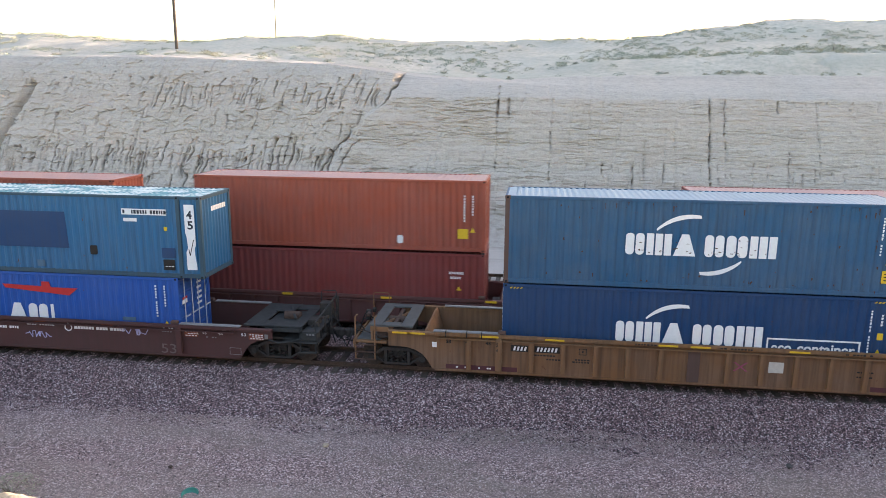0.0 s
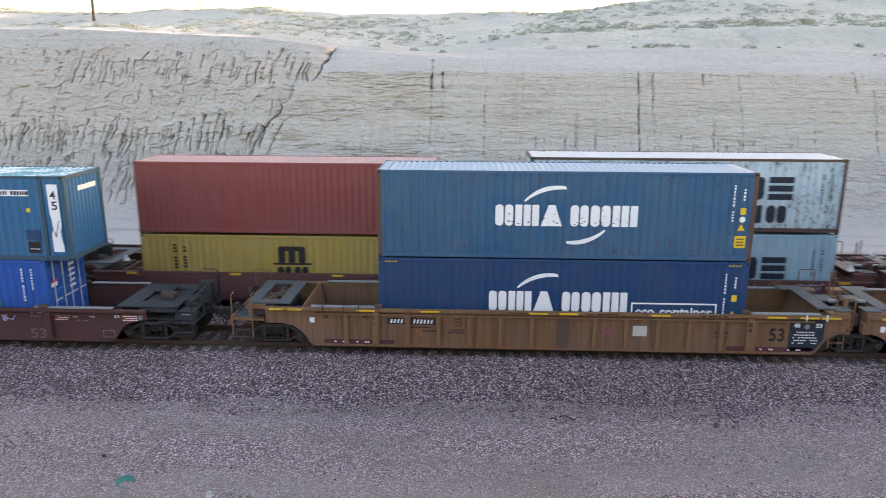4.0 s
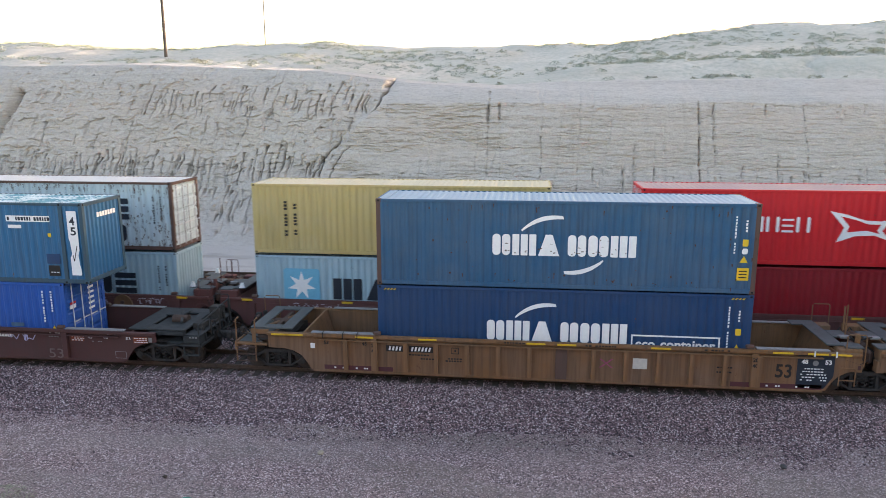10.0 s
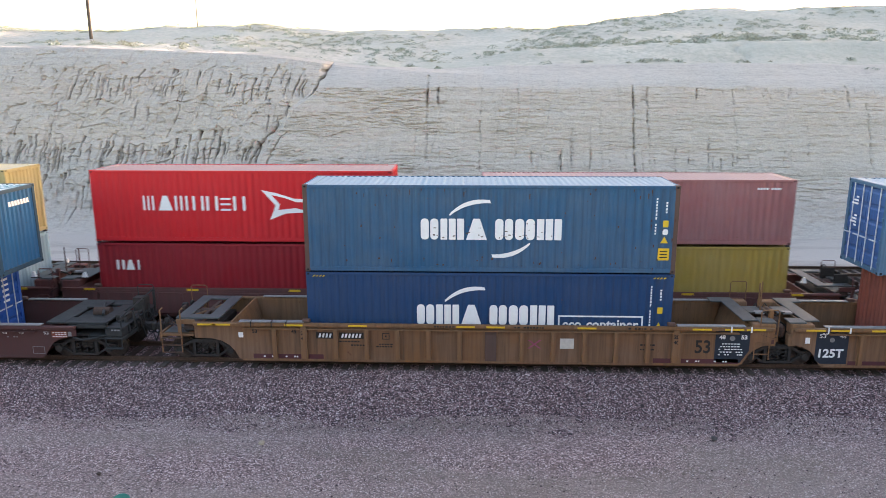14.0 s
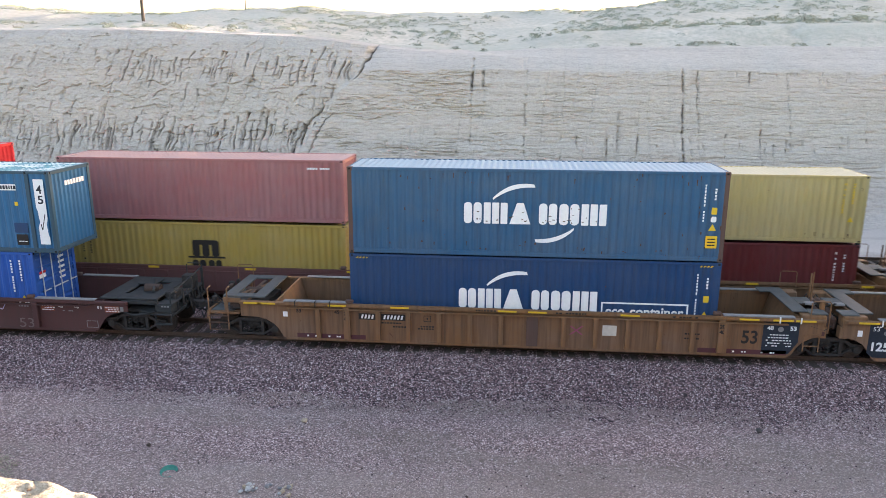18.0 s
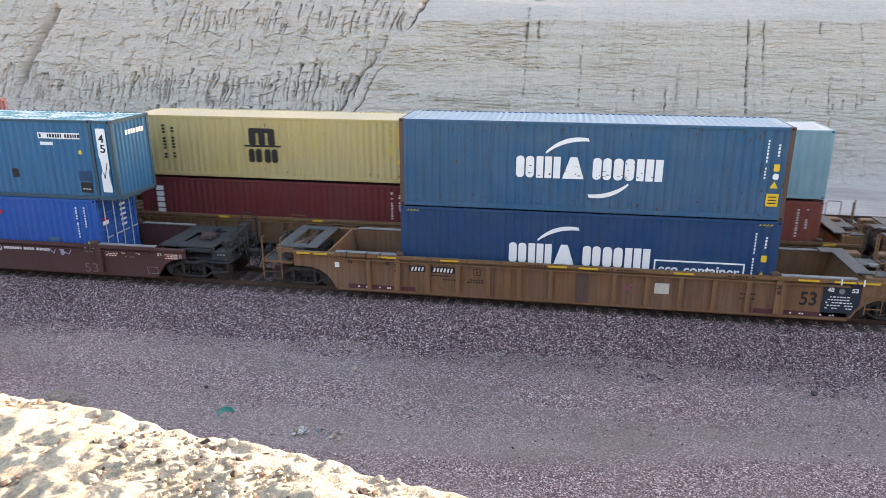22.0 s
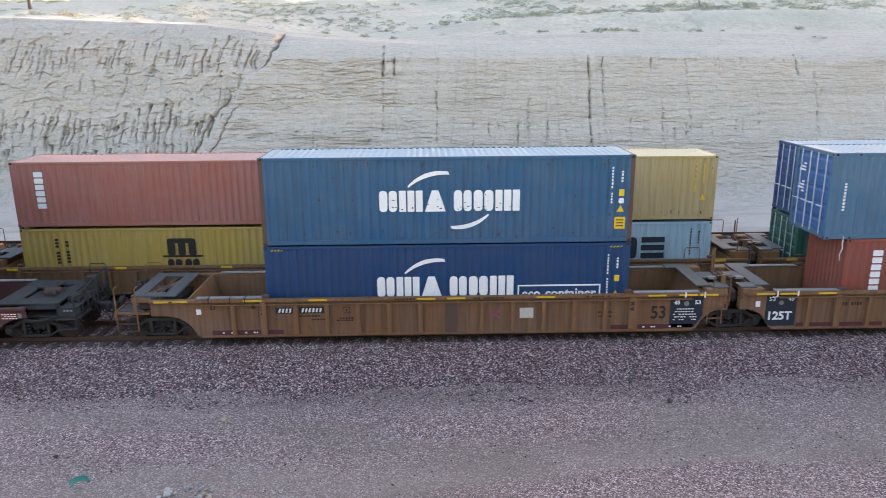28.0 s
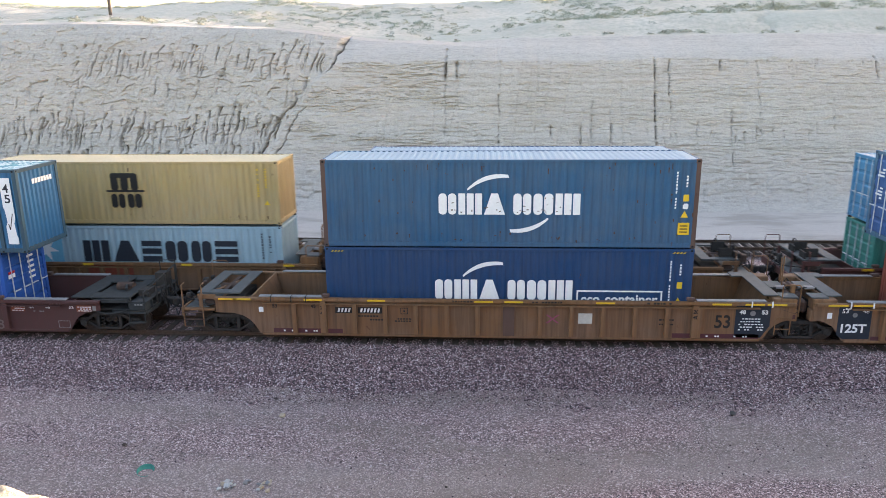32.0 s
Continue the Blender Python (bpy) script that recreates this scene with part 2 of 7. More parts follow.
def cliff_material():
    m, nt, bs = nodes("pale_layered_sandstone")
    v = coords(nt, (1, 1, 1), True)
    lay = noise_of(nt, coords(nt, (0.10, 0.10, 2.6), True), 1.0, 8, 0.65)
    big = noise_of(nt, v, 0.22, 6, 0.6)
    fine = noise_of(nt, v, 7.0, 8, 0.7)
    col = ramp(nt, lay, [(0.25, (0.42, 0.38, 0.332)), (0.5, (0.495, 0.452, 0.397)), (0.75, (0.55, 0.505, 0.447))])
    col = mix(nt, ramp(nt, big, [(0.4, (0, 0, 0)), (0.7, (0.5,) * 3)]), col, (0.53, 0.495, 0.447))
    col = mix(nt, 0.55, col, ramp(nt, fine, [(0.25, (0.55,) * 3), (0.75, (1.25,) * 3)]), 'MULTIPLY')
    tint = noise_of(nt, coords(nt, (0.07, 0.07, 0.5), True), 1.0, 5, 0.6)
    col = mix(nt, ramp(nt, tint, [(0.42, (0, 0, 0)), (0.62, (0.6,) * 3)]), col, (0.525, 0.46, 0.405))
    bed = noise_of(nt, coords(nt, (1.6, 1.6, 13.0), True), 1.0, 6, 0.7)
    col = mix(nt, 0.5, col, ramp(nt, bed, [(0.3, (0.62,) * 3), (0.5, (1.0,) * 3), (0.75, (1.18,) * 3)]), 'MULTIPLY')
    wet = noise_of(nt, coords(nt, (1.3, 0.2, 0.09), True), 1.0, 6, 0.6)
    col = mix(nt, ramp(nt, wet, [(0.6, (0, 0, 0)), (0.8, (0.3,) * 3)]), col, (0.22, 0.19, 0.165))
    nt.links.new(col, bs.inputs["Base Color"])
    bs.inputs["Roughness"].default_value = 0.95
    h = mix(nt, 0.5, mix(nt, 0.6, lay, fine), bed)
    bump(nt, bs, h, 0.9, 0.14)
    return m


CLIFF = cliff_material()


def hill_material():
    m, nt, bs = nodes("dry_hillside_soil")
    v = coords(nt, (1, 1, 1), True)
    big = noise_of(nt, v, 0.12, 7, 0.65)
    fine = noise_of(nt, v, 2.2, 8, 0.7)
    col = ramp(nt, big, [(0.3, (0.45, 0.41, 0.345)), (0.55, (0.56, 0.515, 0.44)), (0.75, (0.62, 0.575, 0.5))])
    col = mix(nt, ramp(nt, fine, [(0.42, (0, 0, 0)), (0.62, (0.7,) * 3)]), col, (0.35, 0.355, 0.285))
    tint = noise_of(nt, coords(nt, (0.05, 0.12, 0.2), True), 1.0, 5, 0.6)
    col = mix(nt, ramp(nt, tint, [(0.45, (0, 0, 0)), (0.65, (0.55,) * 3)]), col, (0.42, 0.435, 0.37))
    nt.links.new(col, bs.inputs["Base Color"])
    bs.inputs["Roughness"].default_value = 0.95
    bump(nt, bs, fine, 0.6, 0.2)
    return m


HILL = hill_material()


def bank_material():
    m, nt, bs = nodes("bleached_gravelly_soil")
    v = coords(nt, (1, 1, 1), True)
    a = noise_of(nt, v, 9.0, 8, 0.7)
    b = noise_of(nt, v, 60.0, 6, 0.7)
    col = ramp(nt, a, [(0.3, (0.33, 0.27, 0.185)), (0.52, (0.50, 0.43, 0.315)), (0.75, (0.62, 0.555, 0.43))])
    col = mix(nt, 0.6, col, ramp(nt, b, [(0.36, (0.42,) * 3), (0.64, (1.35,) * 3)]), 'MULTIPLY')
    nt.links.new(col, bs.inputs["Base Color"])
    bs.inputs["Roughness"].default_value = 0.95
    bump(nt, bs, b, 0.9, 0.02)
    return m


BANK = bank_material()
STONE_PALE = plain("pale_stone", (0.42, 0.345, 0.25), 0.9, vary=0.35, scale=30)
STONE_RED = plain("reddish_stone", (0.33, 0.19, 0.12), 0.9, vary=0.35, scale=30)
STONE_DARK = plain("dark_brown_stone", (0.07, 0.05, 0.04), 0.9, vary=0.35, scale=30)
LEAF = plain("grey_green_desert_leaf", (0.30, 0.335, 0.275), 0.8, vary=0.35, scale=3)
LEAF_OLIVE = plain("olive_desert_leaf", (0.33, 0.33, 0.245), 0.8, vary=0.3, scale=3)
TWIG = plain("dry_twig", (0.15, 0.12, 0.09), 0.9)
POLE_WOOD = plain("weathered_pole_wood", (0.10, 0.08, 0.065), 0.9)
SCRAP = plain("dirty_white_plastic", (0.46, 0.46, 0.44), 0.6, vary=0.3)
GLASS_GREEN = plain("green_plastic", (0.03, 0.24, 0.19), 0.4, vary=0.2)


# ---- mesh building ----
class Geo:
    """Collects vertices and faces of one part."""

    def __init__(self):
        self.v, self.f = [], []

    def poly(self, pts, faces):
        n = len(self.v)
        self.v += [tuple(p) for p in pts]
        self.f += [tuple(i + n for i in f) for f in faces]
        return self

    def box(self, x0, x1, y0, y1, z0, z1, b=0.0):
        if b <= 0:
            p = [(x, y, z) for x in (x0, x1) for y in (y0, y1) for z in (z0, z1)]
            return self.poly(p, [(0, 1, 3, 2), (4, 6, 7, 5), (0, 4, 5, 1), (2, 3, 7, 6), (0, 2, 6, 4), (1, 5, 7, 3)])
        c, h = ((x0 + x1) / 2, (y0 + y1) / 2, (z0 + z1) / 2), ((x1 - x0) / 2, (y1 - y0) / 2, (z1 - z0) / 2)
        b = min(b, 0.45 * min(h) * 2)
        idx, pts = {}, []
        for sx in (-1, 1):
            for sy in (-1, 1):
                for sz in (-1, 1):
                    s = (sx, sy, sz)
                    for a in range(3):
                        idx[s, a] = len(pts)
                        pts.append(tuple(c[i] + s[i] * (h[i] if i == a else h[i] - b) for i in range(3)))
        faces = []
        for a in range(3):
            o = [i for i in range(3) if i != a]
            for sg in (-1, 1):
                q = []
                for u, w in ((-1, -1), (1, -1), (1, 1), (-1, 1)):
                    s = [0, 0, 0]
                    s[a], s[o[0]], s[o[1]] = sg, u, w
                    q.append(idx[tuple(s), a])
                faces.append(q)
        for a in range(3):
            o = [i for i in range(3) if i != a]
            for u in (-1, 1):
                for w in (-1, 1):
                    s, t = [0, 0, 0], [0, 0, 0]
                    s[a], t[a] = -1, 1
                    s[o[0]] = t[o[0]] = u
                    s[o[1]] = t[o[1]] = w
                    s, t = tuple(s), tuple(t)
                    faces.append((idx[s, o[0]], idx[t, o[0]], idx[t, o[1]], idx[s, o[1]]))
        for sx in (-1, 1):
            for sy in (-1, 1):
                for sz in (-1, 1):
                    faces.append(tuple(idx[(sx, sy, sz), a] for a in range(3)))
        return self.poly(pts, faces)

    def tube(self, path, r, n=8, r2=None):
        """A round bar along a path of points."""
        path = [Vector(p) for p in path]
        rings = []
        for i, p in enumerate(path):
            d = (path[min(i + 1, len(path) - 1)] - path[max(i - 1, 0)]).normalized()
            side = d.cross(Vector((0, 0, 1)) if abs(d.z) < 0.9 else Vector((1, 0, 0))).normalized()
            up = side.cross(d)
            rr = r if r2 is None else r + (r2 - r) * i / (len(path) - 1)
            rings.append([p + rr * (math.cos(k * math.tau / n) * side + math.sin(k * math.tau / n) * up) for k in range(n)])
        pts = [q for ring in rings for q in ring]
        faces = [(i * n + k, i * n + (k + 1) % n, (i + 1) * n + (k + 1) % n, (i + 1) * n + k) for i in range(len(path) - 1) for k in range(n)]
        faces += [tuple(range(n))[::-1], tuple((len(path) - 1) * n + k for k in range(n))]
        return self.poly(pts, faces)

    def slab(self, outline, y0, y1):
        """An outline in x and z, made thick from y0 to y1."""
        n = len(outline)
        pts = [(x, y0, z) for x, z in outline] + [(x, y1, z) for x, z in outline]
        faces = [tuple(range(n))[::-1], tuple(range(n, 2 * n))]
        faces += [(i, (i + 1) % n, n + (i + 1) % n, n + i) for i in range(n)]
        return self.poly(pts, faces)

    def sweep_y(self, profile, y0, y1, x_shift=0.0):
        """Open profile in x and z, drawn out along y (single skin)."""
        n = len(profile)
        pts = [(x, y0, z) for x, z in profile] + [(x, y1, z) for x, z in profile]
        return self.poly(pts, [(i, i + 1, n + i + 1, n + i) for i in range(n - 1)])

    def mesh(self, name, material=None, smooth=False):
        me = bpy.data.meshes.new(name)
        me.from_pydata(self.v, [], self.f)
        if len(self.f) < 4000:
            bm = bmesh.new()
            bm.from_mesh(me)
            bmesh.ops.recalc_face_normals(bm, faces=bm.faces)
            bm.to_mesh(me)
            bm.free()
        if smooth:
            me.polygons.foreach_set("use_smooth", [True] * len(me.polygons))
        if material:
            me.materials.append(material)
        return me


def part(name, geo, material, parent, label="", smooth=False):
    me = geo.mesh(name, material, smooth) if isinstance(geo, Geo) else geo
    ob = new(name, me)
    ob.parent = parent
    if label:
        ob["label"] = label
    return ob


def thing(name, label, category, group="", kind="", at=None):
    ob = new(name)
    ob.empty_display_size = 0.3
    if at is not None:
        ob.matrix_world = at
    return tagged(ob, label, category, group, kind)


def grid_object(name, X, Y, Z, material, smooth=True):
    """A sheet from three equal arrays of places."""
    r, c = X.shape
    me = bpy.data.meshes.new(name)
    me.vertices.add(r * c)
    me.vertices.foreach_set("co", np.stack([X, Y, Z], -1).astype(np.float32).ravel())
    i = np.arange((r - 1) * c).reshape(r - 1, c)[:, :-1]
    q = np.stack([i, i + 1, i + c + 1, i + c], -1).reshape(-1, 4)
    me.loops.add(q.size)
    me.loops.foreach_set("vertex_index", q.astype(np.int32).ravel())
    me.polygons.add(len(q))
    me.polygons.foreach_set("loop_start", (np.arange(len(q)) * 4).astype(np.int32))
    me.polygons.foreach_set("use_smooth", np.full(len(q), smooth))
    me.update(calc_edges=True)
    me.materials.append(material)
    return new(name, me)


def vnoise(x, y, seed=0):
    """Smooth value noise in two dimensions, 0 to 1."""
    xi, yi = np.floor(x).astype(np.int64), np.floor(y).astype(np.int64)
    fx, fy = x - xi, y - yi
    fx, fy = fx * fx * (3 - 2 * fx), fy * fy * (3 - 2 * fy)

    def h(a, b):
        n = (a * 374761393 + b * 668265263 + seed * 1442695041) & 0xFFFFFFFF
        n = ((n ^ (n >> 13)) * 1274126177) & 0xFFFFFFFF
        return ((n ^ (n >> 16)) & 0xFFFF) / 65535.0
    return (h(xi, yi) * (1 - fx) + h(xi + 1, yi) * fx) * (1 - fy) + (h(xi, yi + 1) * (1 - fx) + h(xi + 1, yi + 1) * fx) * fy


def fbm(x, y, seed=0, octaves=4):
    t, a = 0.0, 0.5
    for k in range(octaves):
        t = t + a * vnoise(x * 2 ** k, y * 2 ** k, seed + k * 17)
        a *= 0.5
    return t / (1 - 0.5 ** octaves)


def smooth01(v):
    v = np.clip(v, 0, 1)
    return v * v * (3 - 2 * v)


# ---- the land ----
FOOT = 51.0        # foot of the cut face
LIP = 4.10         # edge of the near bank


def skyline(x):
    # Past x 60 the ridge is unseen; its height keeps sun off the trains.
    return np.interp(x, [-160, -90, -70, -58, -45, -37, -25, -14, 8, 17, 30, 46, 75, 110, 170, 230], [17.2, 17.0, 16.8, 16.3, 15.4, 15.7, 16.1, 15.5, 15.9, 17.0, 17.8, 18.0, 18.6, 18.2, 17, 12])


def cut_top(x):
    return np.interp(x, [-60, -30, -16, -9, 0, 12, 30, 60, 90], [12.3, 12.2, 11.6, 10.7, 10.1, 9.75, 9.3, 9.4, 12])


def hill_height(x, y):
    """Height of the hillside above the cut."""
    top, sk = cut_top(x), skyline(x)
    t = np.clip((y - 56.5) / 33.5, 0, 1)
    right = smooth01((x + 6) / 14)
    # on one side a shelf half way up the slope, on the other a level strip before the hill
    rise_r = np.interp(t, [0, 0.10, 0.17, 0.28, 0.40, 0.7, 1], [0, 0.17, 0.20, 0.40, 0.46, 0.68, 1])
    rise_l = np.interp(t, [0, 0.1, 0.25, 0.5, 0.8, 1], [0, 0.04, 0.1, 0.38, 0.8, 1])
    rise = rise_l * (1 - right) + rise_r * right
    z = top + (sk - top) * rise
    beyond = np.clip(y - 90, 0, None)
    z = z - np.minimum(beyond * 0.05, 12)
    z = z - 0.4 * np.exp(-((x - 22.4 - 0.25 * (y - 63) - 0.5 * np.sin(y * 2.1)) / 0.2) ** 2) * smooth01((y - 60.5) / 1.5) * smooth01((67.5 - y) / 1.5)
    far = smooth01((y - 60) / 30)
    return z + far * 1.2 * (fbm(x / 9, y / 9, 3) - 0.5) + 0.5 * (fbm(x / 2.5, y / 2.5, 5) - 0.5) * smooth01((y - 57) / 6)


def land_height(x, y):
    z = np.interp(y, [-3000, -200, -5, LIP - 0.25, LIP + 0.2, 11.6, 12.5, 21, 45, FOOT - 0.5], [10, 8.5, 7.45, 7.45, 7.2, -0.75, -1.0, -1.0, -1.0, -1.0])
    return np.where(y > FOOT + 11, hill_height(x, y) - 1.2, z)


def ground():
    xs = np.concatenate([[-3000, -1500, -700, -350], np.arange(-200, 201, 4.0), [250, 350, 700, 1500, 3000]])
    ys = np.concatenate([[-3000, -1000, -300, -100, -30, -5], np.arange(0, 14, 0.5), np.arange(14, 54, 2.0), [56.1], np.arange(57, 120, 3.0), [140, 180, 260, 500, 1200, 3000]])
    X, Y = np.meshgrid(xs, ys)
    Z = land_height(X, Y)
    Z = np.where(Y > 250, np.minimum(Z, 3.0), Z)
    tagged(grid_object("ground", X, Y, Z, GROUND), "dry desert ground running out to the horizon", "ground", kind="structure")
    # the graded gravel strip beside the tracks
    X, Y = np.meshgrid(np.arange(-60, 60.1, 0.35), np.concatenate([np.arange(11.4, 24, 0.2), np.arange(24, 52.6, 0.7)]))
    Z = -0.8 + 0.10 * (fbm(X / 3, Y / 1.2, 11) - 0.5) + 0.05 * (fbm(X / 0.7, Y / 0.7, 12) - 0.5)
    Z += 0.9 * smooth01((13.2 - Y) / 2.0) + 0.06 * np.sin(Y * 1.9) * np.exp(-((Y - 19) / 2.5) ** 2)
    tagged(grid_object("road", X, Y, Z, GROUND), "purple-grey gravel service road with a pale sandy verge", "road", kind="structure")


def ballast_bed():
    """Stone bed of the two tracks, its shoulder running down to the road."""
    xs = np.arange(-60, 60.1, 0.12)
    ys = np.concatenate([np.arange(20.8, 25.2, 0.09), np.arange(25.3, 36.5, 0.3)])
    X, Y = np.meshgrid(xs, ys)
    foot = 22.5 + 0.02 * X + 0.5 * (fbm(X / 4, X * 0 + 1, 21) - 0.5)
    Z = np.where(Y < 24.75, -0.84 + 0.62 * smooth01(np.clip((Y - foot + 0.2) / (24.9 - foot), 0, 1) * 0.92), -0.19)
    Z = np.where(Y > 28.2, np.interp(Y, [28.2, 29, 33.4, 35.6], [-0.19, -0.34, -0.34, -0.86]), Z)
    Z += 0.05 * (vnoise(X / 0.09, Y / 0.09, 22) - 0.5) + 0.09 * (fbm(X / 0.8, Y / 0.8, 23) - 0.5)
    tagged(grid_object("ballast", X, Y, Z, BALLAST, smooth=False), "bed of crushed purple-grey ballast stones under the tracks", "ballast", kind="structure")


def stone_geo(g, p, r, rng):
    """One angular stone."""
    phi = (1 + 5 ** 0.5) / 2
    base = [(-1, phi, 0), (1, phi, 0), (-1, -phi, 0), (1, -phi, 0), (0, -1, phi), (0, 1, phi), (0, -1, -phi), (0, 1, -phi), (phi, 0, -1), (phi, 0, 1), (-phi, 0, -1), (-phi, 0, 1)]
    tri = [(0, 11, 5), (0, 5, 1), (0, 1, 7), (0, 7, 10), (0, 10, 11), (1, 5, 9), (5, 11, 4), (11, 10, 2), (10, 7, 6), (7, 1, 8), (3, 9, 4), (3, 4, 2), (3, 2, 6), (3, 6, 8), (3, 8, 9), (4, 9, 5), (2, 4, 11), (6, 2, 10), (8, 6, 7), (9, 8, 1)]
    sx, sy, sz = r * rng.uniform(0.7, 1.3), r * rng.uniform(0.6, 1.1), r * rng.uniform(0.45, 0.85)
    a = rng.uniform(0, math.tau)
    ca, sa = math.cos(a), math.sin(a)
    pts = []
    for x, y, z in base:
        k = 0.526 * rng.uniform(0.78, 1.15)
        x, y, z = x * k * sx, y * k * sy, z * k * sz
        pts.append((p[0] + x * ca - y * sa, p[1] + x * sa + y * ca, p[2] + z))
    g.poly(pts, tri)


def rock_geo(r, rng):
    """A stone close to the eye: split facets, chipped edges, no two alike."""
    g = Geo()
    stone_geo(g, (0, 0, 0), 1.0, rng)
    pts, tri = [Vector(v) for v in g.v], g.f
    planes = [(Vector((rng.gauss(0, 1), rng.gauss(0, 1), rng.gauss(0, 1))).normalized(), rng.uniform(0.35, 0.7)) for _ in range(6)]
    seed = rng.uniform(0, 50)
    for _ in range(2):
        mid, fresh = {}, []
        for f in tri:
            m = []
            for a, b in ((f[0], f[1]), (f[1], f[2]), (f[2], f[0])):
                key = (min(a, b), max(a, b))
                if key not in mid:
                    mid[key] = len(pts)
                    pts.append((pts[a] + pts[b]) / 2)
                m.append(mid[key])
            fresh += [(f[0], m[0], m[2]), (f[1], m[1], m[0]), (f[2], m[2], m[1]), tuple(m)]
        tri = fresh
    done = []
    for p in pts:
        p = p.normalized() * (0.5 * p.length + 0.45)
        for n, d in planes:
            over = p.dot(n) - d
            if over > 0:
                p = p - n * over * 0.92
        p = p * (1 + 0.22 * noise.noise(p * 2.3 + Vector((seed, 0, 0))) + 0.07 * noise.noise(p * 7 + Vector((0, seed, 0))))
        done.append((p.x * r * 1.15, p.y * r, p.z * r * 0.75))
    return Geo().poly(done, tri)


def cut_face():
    """The far side of the cutting: a steep face of layered soft rock, furrowed by rain."""
    xs = np.concatenate([np.arange(-62, -47, 0.3), np.arange(-47, -38, 0.06), np.arange(-38, -10, 0.042), np.arange(-10, 38, 0.062), np.arange(38, 62.1, 0.3)])
    vs = np.concatenate([np.linspace(0, 0.2, 32), np.linspace(0.203, 0.88, 262), np.linspace(0.883, 1.0, 36)])
    X, V = np.meshgrid(xs, vs)
    top = cut_top(X)
    Z = -0.95 + (top + 0.95) * np.clip(V / 0.9, 0, 1)
    # the smoother part stands forward of the furrowed part along a slanting edge
    edge = np.interp(Z, [-1, 3, 5, 6.9, 8.6, 10.5, 12.5], [-17.5, -15.2, -14.4, -12.8, -11.3, -10.7, -9.9]) + 0.8 * (fbm(Z / 1.5, Z * 0, 41) - 0.5) + 0.35 * (fbm(X / 0.5, Z / 0.4, 76, 3) - 0.5)
    left = smooth01((edge - X) / 0.55)
    lean = 0.46
    Y = FOOT + (Z + 0.95) * lean
    # rounded crest, laid back where the face is smoother, then a strip of the hillside; talus at the foot
    Y += left * 1.1 * np.exp(-np.clip(top - Z, 0, None) / 0.9)
    kink = np.minimum(9.15, top - 0.35) + 0.25 * (fbm(X / 3, X * 0, 81) - 0.5)
    Y += (1 - left) * (1.75 * np.clip(Z - kink, 0, None) + 0.12 * np.exp(-np.abs(Z - kink) / 0.15))
    brow = Y + 0
    over = np.clip((V - 0.9) / 0.1, 0, 1)
    Y = np.where(V > 0.9, brow + (61.2 - brow) * over, Y)
    Z = np.where(V > 0.9, hill_height(X, Y) - (hill_height(X, brow) - top) * (1 - over), Z)
    Y -= 1.5 * np.exp(-np.clip(Z + 0.95, 0, None) / 0.55)
    out = 0.9 * (fbm(X / 7, Z / 7, 42) - 0.5) + 0.25 * (fbm(X / 1.6, Z / 1.6, 43) - 0.5) + 0.10 * (fbm(X / 0.35, Z / 0.25, 44, 3) - 0.5)
    # bedding ledges
    bed = fbm(X / 30 + 0.4, (Z + 0.3 * (fbm(X / 9, Z * 0, 45) - 0.5)) * 1.7, 46, 4)
    out += (0.26 - 0.06 * left) * (bed - 0.5)
    ledge = vnoise(X / 2.2, Z * 5.0, 47)
    out += 0.06 * (ledge - 0.5)
    warp = X + 0.5 * (fbm(X / 2.0, Z / 3.0, 48) - 0.5) - 0.10 * Z
    # rain furrows: bands of narrow cuts, each with its own length, lean and depth
    rng = random.Random(31)
    cut = np.zeros_like(out)
    bands = ((-47.0, -31.0, 1.2, 10.9, 9.0, 0.22, 0.35), (-31.0, -11.5, 0.8, 10.6, 8.0, 0.2, 0.5), (-31.0, -12.0, 1.1, 9.6, 7.6, 0.2, 0.4), (-47.0, -13.0, 1.6, 8.3, 5.4, 0.2, 0.3),
             (-47.0, -14.6, 0.4, 5.8, 2.9, 0.14, 0.65), (-47.0, -14.8, 0.75, 5.2, 2.6, 0.1, 0.4), (-47.0, -15.2, 0.55, 3.4, 0.3, 0.1, 0.5), (-47.0, -15.0, 0.8, 2.0, -0.4, 0.1, 0.42))
    for x0, x1, gap, zt, zb, slope, deep in bands:
        xc = x0
        while xc < x1:
            xc += gap * rng.uniform(0.35, 1.75)
            up, dn = zt + 0.9 * (float(vnoise(np.array(xc / 2.3), np.array(zt), 77)) - 0.5) - rng.random() ** 2 * (zt - zb) * 0.4, zb + rng.random() ** 2 * (zt - zb) * 0.5
            k, w, d = slope * rng.uniform(0.2, 1.5), rng.uniform(0.028, 0.058), deep * rng.uniform(0.4, 1.0)
            a, b = np.searchsorted(xs, (xc - 1.6, xc + 1.6))
            if b - a < 4 or up - dn < 0.15:
                continue
            zz, xx = Z[:, a:b], X[:, a:b]
            cc = xc + k * (zz - (up + dn) / 2) + 0.5 * (fbm(zz / 1.0, zz * 0 + xc, 49, 3) - 0.5)
            amp = smooth01((up - zz) / 0.12) * smooth01((zz - dn) / 0.5) * (0.35 + 0.65 * smooth01((vnoise(zz * 2.2, zz * 0 + xc, 50) - 0.3) / 0.25))
            # most open in a small hollow at the head
            ww = w * (1 + 1.6 * np.exp(-np.clip(up - zz, 0, None) / 0.22))
            cut[:, a:b] = np.maximum(cut[:, a:b], d * amp * np.exp(-np.abs((xx - cc) / ww) ** 2))
    out -= left * cut
